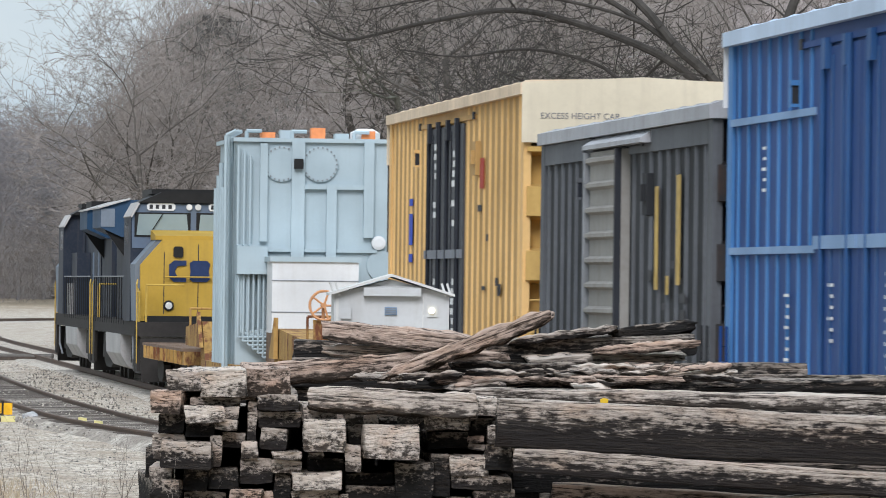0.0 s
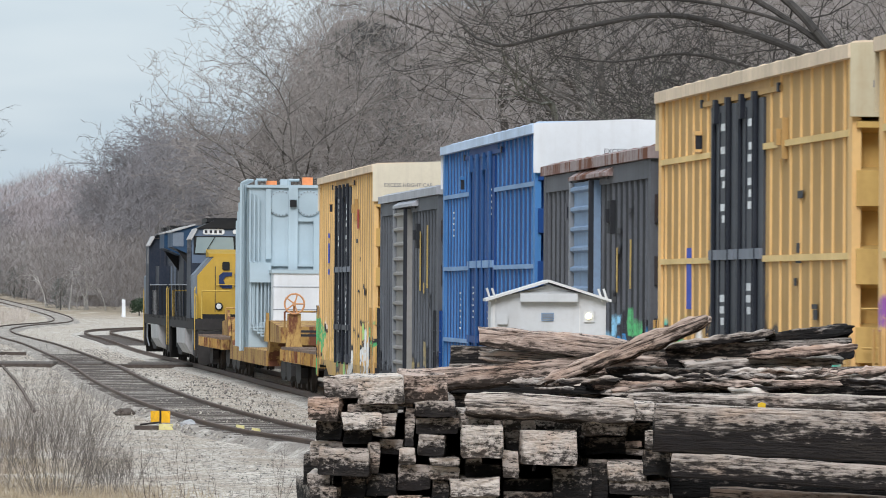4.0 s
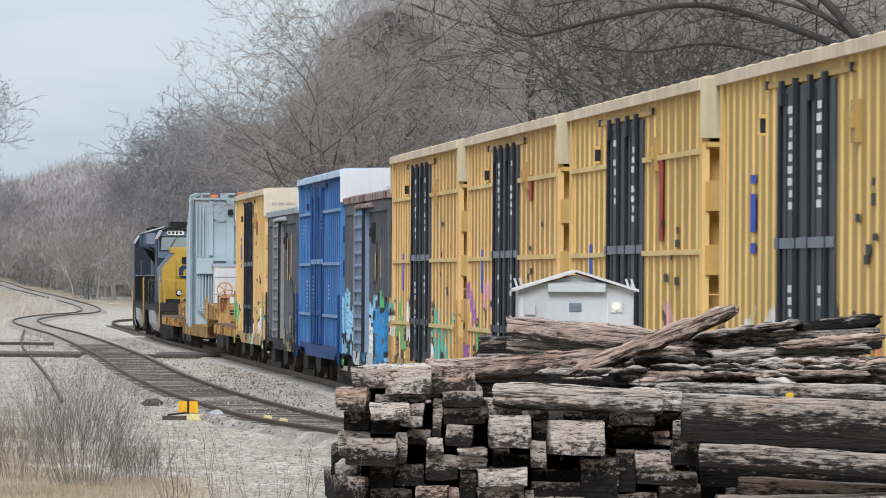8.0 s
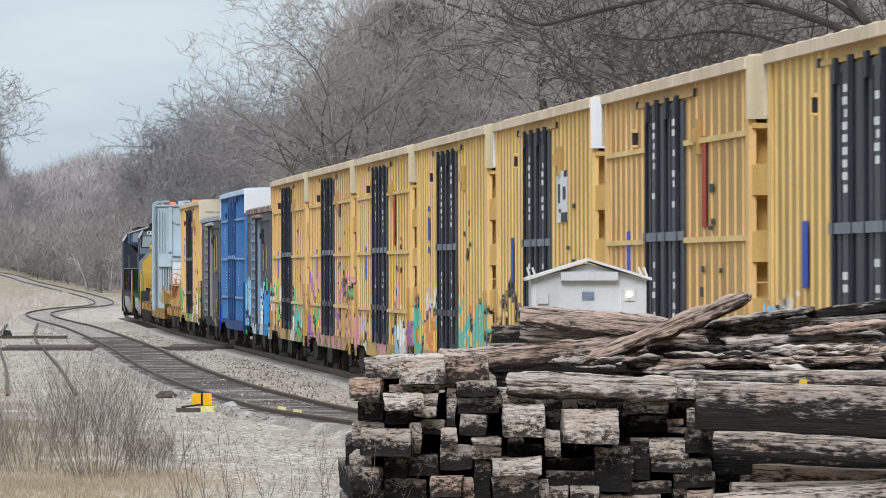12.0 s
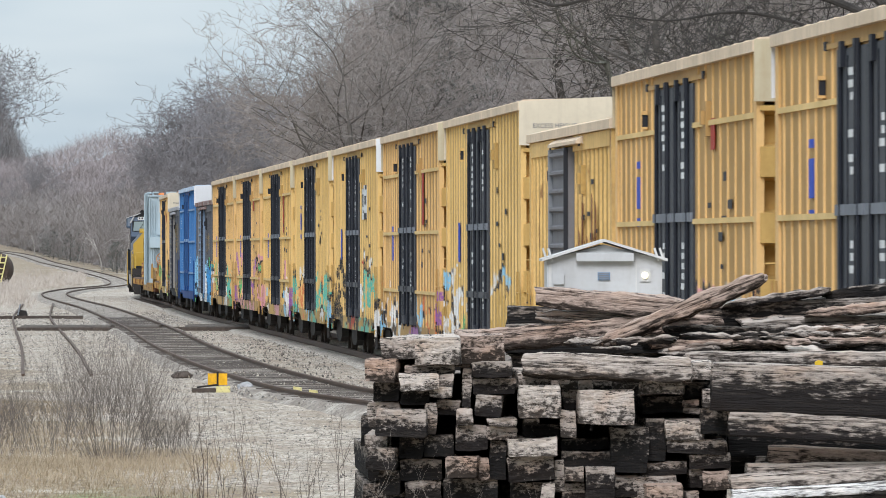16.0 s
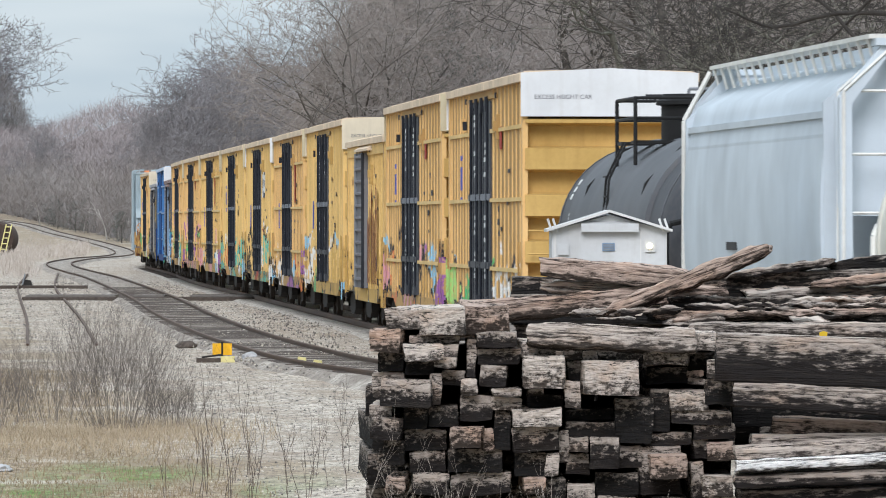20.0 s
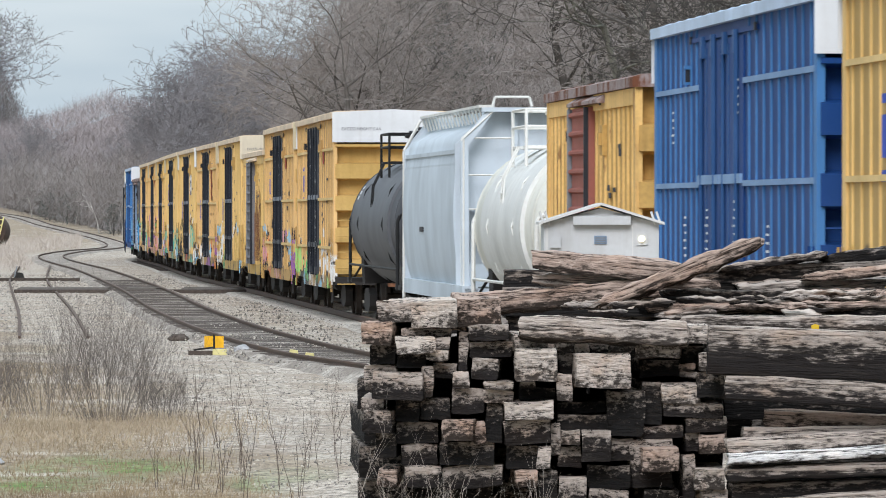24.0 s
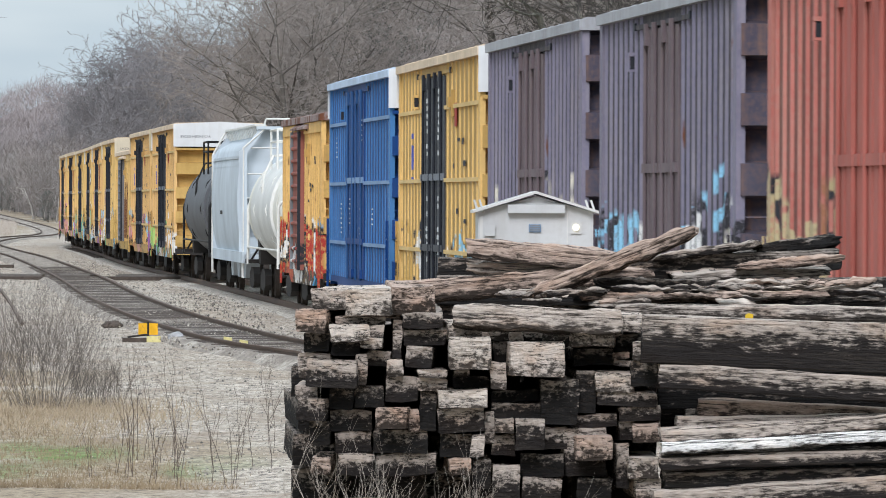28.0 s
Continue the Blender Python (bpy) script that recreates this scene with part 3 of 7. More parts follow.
            if "w" in marks:
                part("white_panel", Geo().box(-w - post_depth - 0.004, -w - post_depth + 0.001, d1 - 3.2, d1 - 1.3, 3.3, 4.1), M["stencil"], car)
                for z0, z1, y0, y1 in ((3.3, 3.45, d1 - 3.2, d1 - 2.1), (3.6, 3.9, d1 - 1.9, d1 - 1.55), (3.65, 3.85, d1 - 2.9, d1 - 2.4), (4.0, 4.1, d1 - 3.2, d1 - 2.6)):
                    part("dark_shape", Geo().box(-w - post_depth - 0.009, -w - post_depth - 0.004, y0, y1, z0, z1), M["letter"], car)
            for q in range(6 if numbers else 0):
                y, z = d1 - rnd.uniform(2.0, 5.0), rnd.uniform(2.2, 3.6)
                part("stencil_bar", Geo().box(-w - post_depth - 0.004, -w - post_depth + 0.001, y, y + rnd.uniform(0.2, 0.55), z, z + rnd.uniform(0.05, 0.13)), M["letter"], car)
    # ends with deep pressed horizontal ribs
    for s in (-1, 1):
        y = s * (half - 0.12)
        inner = s * (half - 0.42)
        ep = part("end_wall", Geo().box(-w + 0.02, w - 0.02, inner, inner + s * 0.03, floor, eave - 0.08), end, car)
        top = 4.36 if band else eave - 0.2
        z = floor + 0.02
        while z < top - 0.1:
            z2 = min(z + 0.46, top)
            ring = [(inner, z), (y + s * 0.08, z + 0.05), (y + s * 0.08, z2 - 0.05), (inner, z2)]
            part("end_rib", Geo().prism(ring, "x", -w + 0.01, w - 0.01), end, ep)
            z += 0.80
        if band:
            part("end_band", Geo().prism([(-w - 0.07, 4.36), (w + 0.07, 4.36), (w + 0.07, roof + 0.01), (0, roof + drop + 0.02), (-w - 0.07, roof + 0.01)], "y", y + s * 0.09, y + s * 0.11), band, car)
        part("end_sill", Geo().box(-w, w, y, y + s * 0.16, floor - 0.2, floor), M["steel_dark"] if sill is None else sill, car)
        ladder_x = -w + 0.25 if s < 0 else w - 0.25
        for zz in np.arange(0.8, 2.6, 0.4):
            part("grab_iron", Geo().tube((ladder_x - 0.2, y + s * 0.2, zz), (ladder_x + 0.25, y + s * 0.2, zz), 0.014, n=5), end, car)
        coupler(car, y + s * 0.1, s)
    if band:
        words(car, "EXCESS HEIGHT CAR", -w + text_in, -half + 0.007, 4.66, 0.106, M["text_grey"])
        if "n" in marks:
            for x0, x1 in ((0.62, 0.93), (1.02, 1.4)):
                part("number_bar", Geo().box(x0, x1, -half + 0.002, -half + 0.012, 4.66, 4.74), M["letter"], car)
    part("centre_sill", Geo().box(-0.3, 0.3, -half + 0.2, half - 0.2, 0.72, floor), M["steel_dark"], car)
    part("brake_tank", Geo().lathe([(-0.7, 0.1), (-0.65, 0.2), (0.65, 0.2), (0.7, 0.1)], "y", (-0.75, 1.0, 0.72), 12), M["steel_dark"], car)
    bogie(car, half - 2.6)
    bogie(car, -half + 2.6)
    return car


M["wheel"] = plain("dusty_wheel_steel", (0.045, 0.036, 0.03), 0.8)
M["steel_grey"] = plain("grey_steel", (0.2, 0.21, 0.22), 0.55)
TRAIN = []  # thing and the place of its middle behind the front of the first of the seven yellow cars


def join_train(ob, front, length):
    TRAIN.append((ob, front - length / 2, max(2.0, length / 2 - 2.6)))


HI = 18.8
M["dull_end"] = paint("dingy_end_paint", (0.46, 0.4, 0.27), 0.6, (0.3, 0.2, 0.1), 0.4)
M["door_grey"] = paint("grey_door_bar", (0.16, 0.175, 0.2), 0.5, (0.07, 0.06, 0.05), 0.35)
TEAL, PINK, SKY, WHITE, BLACK, GREEN, ORANGE, PURPLE, RED, LIME = (0.1, 0.42, 0.33), (0.6, 0.3, 0.33), (0.25, 0.5, 0.66), (0.66, 0.66, 0.64), (0.03, 0.03, 0.03), (0.1, 0.4, 0.16), (0.6, 0.2, 0.08), (0.3, 0.12, 0.35), (0.4, 0.05, 0.04), (0.35, 0.6, 0.2)
HI_CARS = [  # front, paint, bars, marks, sprayed colours, end band, door place, what sets it apart
    (73.6, OCHRE, False, "Bbr", [LIME, YELLOW, YELLOW, WHITE, GREEN], "cream_end", "plain sides and a cream roof edge"),
    (0.0, OCHRE, "pale", "b", [GREEN, BLACK, WHITE, OCHRE, TEAL], "dull_end", "green and black graffiti"),
    (-20.6, OCHRE, "pale", "br", [PURPLE, PINK, SKY, GREEN, OCHRE], "dull_end", "purple and pink graffiti"),
    (-41.2, YELLOW, "pale", "brR", [PINK, WHITE, PURPLE, YELLOW, SKY], "dull_end", "pink and white graffiti"),
    (-61.8, YELLOW, False, "Bb", [SKY, BLACK, TEAL, ORANGE, WHITE], "dull_end", "plain sides and blue graffiti"),
    (-82.4, YELLOW, False, "bw", [TEAL, TEAL, BLACK, WHITE, RED], "white_end", "white square and teal graffiti"),
    (-103.0, OCHRE, "pale", "brR", [PURPLE, ORANGE, SKY, WHITE, RED], "dull_end", "lilac and orange graffiti"),
    (-123.6, YELLOW, False, "b", [GREEN, SKY, WHITE, YELLOW, YELLOW], "cream_end", "plain sides and a cream end band"),
    (-159.9, OCHRE, "pale", "Bbr", [PINK, ORANGE, PURPLE, OCHRE, SKY], "dull_end", "pink and orange graffiti"),
    (-180.5, OCHRE, "pale", "Bbrn", [WHITE, BLACK, LIME, SKY, GREEN], "white_end", "white-banded end and green graffiti"),
    (-302.4, YELLOW, "pale", "Bbr", [WHITE, SKY, YELLOW, YELLOW, WHITE], "white_end", "fresh yellow paint and pale graffiti"),
]
for i, (front, colour, bars, marks, spray, band, what) in enumerate(HI_CARS):
    # recessed side panels are darkened in colour as shade, posts lightened as if lit
    body = paint("yellow_car_paint", tuple(c * 0.84 for c in colour), 0.5, (0.2, 0.1, 0.03), 0.35, spray=spray, seed=3.1 * i + 0.7, spray_top=2.05 + 0.25 * (i % 3))
    end = paint("yellow_end_paint", YELLOW, 0.5, (0.2, 0.1, 0.03), 0.3)
    rail_mat = paint("pale_yellow_rail", (0.66, 0.47, 0.2), 0.5, (0.2, 0.1, 0.03), 0.2) if bars else False
    car = boxcar("tall yellow boxcar, black doors, " + what, HI, 5.1, body, end, M["door_panel"], M["roof_pale"], M[band], rail_mat, rod_mat=M["black_door"], stiff_mat=M["door_grey"], posts=(7, 8) if bars else (8, 10), flank=0.01 if bars else 0.04, marks=marks, seed=10 + i, post_mat=paint("lit_yellow_post", tuple(min(1, c * 1.3 + 0.03) for c in colour), 0.45, (0.2, 0.1, 0.03), 0.2, spray=spray, seed=3.1 * i + 0.7, spray_top=2.05 + 0.25 * (i % 3)))
    join_train(car, front + 0.3, HI)

BLUE = (0.002, 0.039, 0.165)
for front, sd in ((36.5, 50), (-281.5, 51)):
    body = paint("blue_car_paint", BLUE, 0.45, (0.02, 0.06, 0.15), 0.2)
    pale = paint("pale_blue_rail", (0.17, 0.28, 0.45), 0.45, (0.2, 0.2, 0.2), 0.15)
    # posts take a paler blue than the panels: light painted on their faces
    car = boxcar("tall deep-blue boxcar with blue doors and a white end band", HI, 5.1, body, body, body, M["roof_blue"], M["white_end"], pale, posts=(8, 9), seed=sd, sill=body, rod_mat=paint("paler_blue_rod", (0.02, 0.075, 0.2), 0.4, (0.12, 0.16, 0.2), 0.15), post_mat=paint("lit_blue_post", (0.05, 0.17, 0.38), 0.4, (0.1, 0.16, 0.25), 0.12), numbers=False, text_in=1.0, stiff_mat=pale)
    rb = random.Random(sd)
    for y0, z0, k in ((6.6, 3.9, 5), (5.0, 2.5, 7), (2.3, 2.6, 6), (-0.9, 2.7, 9), (-1.3, 4.2, 5), (-4.6, 2.4, 4)):
        for q in range(k):
            part("stencil_bar", Geo().box(-1.503, -1.496, y0, y0 + rb.uniform(0.1, 0.3), z0 - 0.1 * q, z0 - 0.1 * q + 0.03), M["stencil"], car)
    join_train(car, front + 0.3, HI)

GREY = (0.019, 0.021, 0.024)
M["faded_mark"] = plain("faded_yellow_mark", (0.42, 0.29, 0.09), 0.7, 8, 0.4)
LOW_CARS = [
    (53.2, 15.6, 4.42, GREY, (0.26, 0.25, 0.23), "roof_steel", [BLACK, GREY, GREY, (0.3, 0.24, 0.12)], "old dark grey boxcar with a pale grey ribbed door"),
    (16.6, 15.6, 4.42, (0.019, 0.02, 0.023), (0.19, 0.27, 0.38), "roof_rust", [SKY, GREEN, SKY, (0.05, 0.25, 0.5), WHITE], "old grey boxcar with pale blue door and blue graffiti"),
    (-143.9, 15.4, 4.5, YELLOW, (0.17, 0.17, 0.18), "roof_pale", [YELLOW, SKY, YELLOW, ORANGE], "old yellow boxcar with grey ribbed door and rust streaks"),
    (-263.3, 15.4, 4.5, (0.54, 0.33, 0.1), (0.30, 0.10, 0.075), "roof_rust", [RED, WHITE, WHITE, (0.05, 0.35, 0.65), RED], "old yellow boxcar with a red ribbed door and red graffiti"),
]
for i, (front, length, roof, colour, dcol, rf, spray, label) in enumerate(LOW_CARS):
    body = paint("old_car_paint", colour, 0.6, (0.1, 0.05, 0.03) if i > 1 else (0.03, 0.028, 0.027), 0.55, rust=0.35 if i > 1 else 0.0, spray=spray, seed=17.3 * i + 5, spray_top=(1.7, 2.4, 1.9, 2.5)[i], cover=(0.46, 0.3, 0.42, 0.25)[i])
    end = paint("old_end_paint", colour, 0.6, (0.1, 0.05, 0.03), 0.5)
    door = paint("ribbed_door_paint", dcol, 0.6, (0.12, 0.08, 0.06), 0.4, spray=spray if i == 3 else None, seed=17.3 * i + 5, spray_top=2.0)
    # rib crests take a brighter body colour: light on the ribs, painted in
    car = boxcar(label, length, roof, body, end, door, M[rf], None, False, posts=(7, 9), door_at=(2.3, -0.7), door_kind="slide", post_wide=0.03, post_depth=0.034, flank=0.02, board=True, seed=70 + i, drop=0.1, post_mat=paint("lit_rib_crest", tuple(min(1, c * (1.3 if i > 1 else 3.4) + 0.03) for c in colour), 0.55, (0.12, 0.06, 0.04) if i > 1 else (0.05, 0.047, 0.045), 0.5, rust=0.3 if i > 1 else 0.0, spray=spray, seed=17.3 * i + 5, spray_top=(1.7, 2.4, 1.9, 2.5)[i], cover=(0.46, 0.3, 0.42, 0.25)[i]))
    if i == 2:
        rr = random.Random(4)
        for q in range(9):
            y0, z1 = -1.2 - 0.45 * q - rr.uniform(0, 0.2), rr.uniform(2.4, 3.4)
            part("rust_run", Geo().prism([(y0, z1), (y0 + 0.12, z1 + 0.1), (y0 + 0.15, z1 - 0.7), (y0 + 0.1, 1.1), (y0 + 0.03, 1.1)], "x", -1.512, -1.503), M["rust"], car)
    if i < 2:
        for y0, wide, z0, z1 in ((-3.5, 0.25, 2.55, 3.65), (-5.3, 0.3, 2.6, 3.75), (-4.4, 0.2, 2.5, 2.7))[: 3 - i]:
            part("yellow_bar", Geo().box(-1.511, -1.504, y0, y0 + wide * (1 - 0.5 * i), z0, z1 - 0.5 * i), M["faded_mark"], car)
    join_train(car, front, length)

PLUM = (0.06, 0.055, 0.08)
STAIN = [(0.4, 0.32, 0.18), (0.27, 0.1, 0.06), (0.45, 0.37, 0.22), (0.3, 0.14, 0.08)]
SCUFF = ([WHITE, (0.6, 0.56, 0.48), WHITE, (0.5, 0.46, 0.4), (0.3, 0.28, 0.26)], [(0.6, 0.56, 0.46), SKY, WHITE, SKY, (0.55, 0.5, 0.42)])
for i, (front, colour, dcol, rust, label) in enumerate((
        (-322.4, PLUM, (0.13, 0.10, 0.11), 0.15, "faded purple-grey boxcar with corrugated sides and brown doors"),
        (-340.6, PLUM, (0.13, 0.10, 0.11), 0.2, "faded purple-grey boxcar with corrugated sides, pale blue streaks"),
        (-359.2, (0.28, 0.075, 0.057), (0.36, 0.105, 0.082), 0.1, "brick-red boxcar with corrugated sides and chalky wear"),
        (-377.8, (0.28, 0.075, 0.057), (0.36, 0.105, 0.082), 0.1, "brick-red boxcar with corrugated sides"))):
    # groove colour is scaled down as shade, crest colour scaled up as light
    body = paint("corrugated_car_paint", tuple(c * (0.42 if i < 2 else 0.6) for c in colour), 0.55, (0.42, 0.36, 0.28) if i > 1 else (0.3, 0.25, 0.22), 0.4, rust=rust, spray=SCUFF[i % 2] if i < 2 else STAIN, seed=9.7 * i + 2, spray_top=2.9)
    post = paint("lit_corrugation_crest", tuple(min(1, c * (2.4 if i < 2 else 1.5) + 0.03) for c in colour), 0.5, (0.42, 0.36, 0.28) if i > 1 else (0.34, 0.3, 0.3), 0.5, rust=rust, spray=SCUFF[i % 2] if i < 2 else STAIN, seed=9.7 * i + 2, spray_top=2.9)
    end = paint("corrugated_end_paint", colour, 0.55, (0.3, 0.16, 0.08), 0.5)
    door = paint("corrugated_door_paint", dcol, 0.6, (0.25, 0.2, 0.16), 0.35)
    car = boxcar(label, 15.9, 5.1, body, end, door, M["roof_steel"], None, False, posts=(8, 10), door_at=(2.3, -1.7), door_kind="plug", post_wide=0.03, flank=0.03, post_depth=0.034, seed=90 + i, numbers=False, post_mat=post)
    join_train(car, front, 15.9)


# tank cars
def tank_car(label, front, length, paint_mat, pale):
    car = thing("tank_car", label, "tank car", "tank cars")
    half, r, zc = length / 2, 1.46, 2.33
    prof = [(-half + 0.9, 0.05), (-half + 0.93, 0.5), (-half + 1.05, 0.95), (-half + 1.3, 1.28), (-half + 1.65, r)]
    prof = prof + [(-y, q) for y, q in prof[::-1]]
    part("tank", Geo().lathe(prof, "y", (0, 0, zc), 40), paint_mat, car, smooth=True)
    for y in (-half + 1.9, -2.4, 2.4, half - 1.9):
        part("tank_band", Geo().lathe([(-0.06, r + 0.012), (0.06, r + 0.012)], "y", (0, y, zc), 40), paint_mat, car, smooth=True)
    trim = M["white_fittings"] if pale else M["black_rubber"]
    jacket = paint("tank_jacket_paint", (0.62, 0.62, 0.59) if pale else (0.09, 0.096, 0.105), 0.4, (0.3, 0.25, 0.18) if pale else (0.16, 0.14, 0.12), 0.3)
    part("insulated_jacket", Geo().lathe([(-half + 3.6, r), (-half + 3.62, r + 0.07), (half - 4.2, r + 0.07), (half - 4.18, r)], "y", (0, 0, zc), 48), jacket, car, smooth=True)
    for y in (-half + 5.2, half - 6.0):
        for a0 in range(0, 180, 30):
            c0, c1 = math.radians(a0 + 90), math.radians(a0 + 120)
            part("strap", Geo().tube((1.55 * math.cos(c0), y, zc + 1.55 * math.sin(c0)), (1.55 * math.cos(c1), y, zc + 1.55 * math.sin(c1)), 0.02, n=5), trim, car)
    top = zc + r
    part("dome", Geo().lathe([(-0.1, 0.62), (0.5, 0.62), (0.52, 0.7), (0.58, 0.7), (0.62, 0.62), (0.68, 0.6)], "z", (0, 0, top), 24), trim if not pale else paint_mat, car, smooth=True)
    part("dome_lid_handle", Geo().bar([(-0.2, 0, top + 0.66), (-0.2, 0, top + 0.76), (0.2, 0, top + 0.76), (0.2, 0, top + 0.66)], 0.025), M["steel_grey"], car)
    pl = part("platform", Geo().box(-1.15, 1.15, -1.5, -0.75, top - 0.08, top - 0.03), trim, car)
    part("rear_platform", Geo().box(-1.15, 1.15, 0.75, 1.5, top - 0.08, top - 0.03), trim, pl)
    for x in (-1.15, 1.15):
        for y in (-1.5, 1.5):
            part("rail_post", Geo().tube((x, y, top - 0.4), (x, y, top + 0.6), 0.03, n=6), trim, pl)
        for z in (top + 0.3, top + 0.6):
            part("hand_rail", Geo().tube((x, -1.5, z), (x, 1.5, z), 0.025, n=6), trim, pl)
    for y in (-1.5, 1.5):
        for z in (top + 0.3, top + 0.6):
            part("hand_rail", Geo().tube((-1.15, y, z), (1.15, y, z), 0.025, n=6), trim, pl)
    for x in (-1.3, 1.3):
        g = Geo()
        for yy in (-0.25, 0.25):
            g.bar([(x * 0.9, yy, top - 0.05), (x * 1.1, yy, top - 0.6), (x * 1.15, yy, zc)], 0.02, 5)
        for z in np.arange(zc, top - 0.3, 0.3):
            g.tube((x * 1.13, -0.25, z), (x * 1.13, 0.25, z), 0.014, n=5)
        part("ladder", g, trim, car)
        part("side_rail", Geo().tube((x * 1.12, -half + 1.2, 1.35), (x * 1.12, half - 1.2, 1.35), 0.03, n=6), trim, car)
        for y in (-half + 1.0, half - 1.5):
            part("end_hoop", Geo().bar([(x * 1.12, y, 0.9), (x * 1.12, y, 2.4), (x * 1.08, y, 2.52), (x * 0.95, y, 2.56), (x * 0.8, y, 2.56), (x * 0.8, y, 0.9)], 0.04), trim, car)
    for s in (-1, 1):
        part("end_platform", Geo().box(-1.45, 1.45, s * (half - 1.9), s * half, 0.92, 1.02), M["steel_dark"], car)
        part("saddle", Geo().prism([(-1.2, 0.9), (1.2, 0.9), (1.25, 1.9), (0.8, 1.3), (-0.8, 1.3), (-1.25, 1.9)], "y", s * (half - 3.2), s * (half - 2.2)), M["steel_dark"], car)
        coupler(car, s * half, s)
        bogie(car, s * (half - 2.5))
        part("brace", Geo().bar([(-1.3, s * (half - 0.3), 1.0), (-0.9, s * (half - 1.5), 1.8)], 0.03).bar([(1.3, s * (half - 0.3), 1.0), (0.9, s * (half - 1.5), 1.8)], 0.03), M["steel_dark"], car)
    part("bottom_outlet", Geo().lathe([(0, 0.2), (0.4, 0.3)], "z", (0, 0, 0.5), 14), M["steel_dark"], car)
    if not pale:
        for y, z0, z1, wd in ((half - 2.6, 2.9, 3.25, 0.35), (half - 3.4, 2.5, 2.7, 0.8), (half - 6, 2.2, 2.4, 1.2), (-2, 2.3, 2.6, 1.0)):
            ang = [math.asin(min(0.99, (z - zc) / (r + 0.008))) for z in (z0, z1)]
            for k in range(3):
                q = [ang[0] + (ang[1] - ang[0]) * (k + u) / 3 for u in (0.1, 0.8)]
                part("stencil_bar", Geo().prism([(-(r + 0.01) * math.cos(a), zc + (r + 0.01) * math.sin(a)) for a in q] + [(-(r - 0.05) * math.cos(a), zc + (r - 0.05) * math.sin(a)) for a in q[::-1]], "y", y - wd * 0.7, y), M["stencil"], car)
        a0, a1 = 0.62, 0.85
        part("hazard_bar", Geo().prism([(-(r + 0.012) * math.cos(a), zc + (r + 0.012) * math.sin(a)) for a in (a0, a1)] + [(-(r - 0.05) * math.cos(a), zc + (r - 0.05) * math.sin(a)) for a in (a1, a0)], "y", half - 4.6, half - 4.2), M["yellow_mark"], car)
    join_train(car, front, length)
    return car


M["white_fittings"] = paint("white_fitting_paint", (0.68, 0.68, 0.64), 0.5, (0.3, 0.22, 0.15), 0.35)
tank_car("black tank car with a railed dome platform", -204.2, 20.6, paint("black_tank_paint", (0.05, 0.053, 0.06), 0.35, (0.16, 0.14, 0.12), 0.3), False)
tank_car("off-white tank car with faint rust streaks", -244.8, 17.0, paint("white_tank_paint", (0.66, 0.65, 0.58), 0.45, (0.32, 0.25, 0.16), 0.3), True)


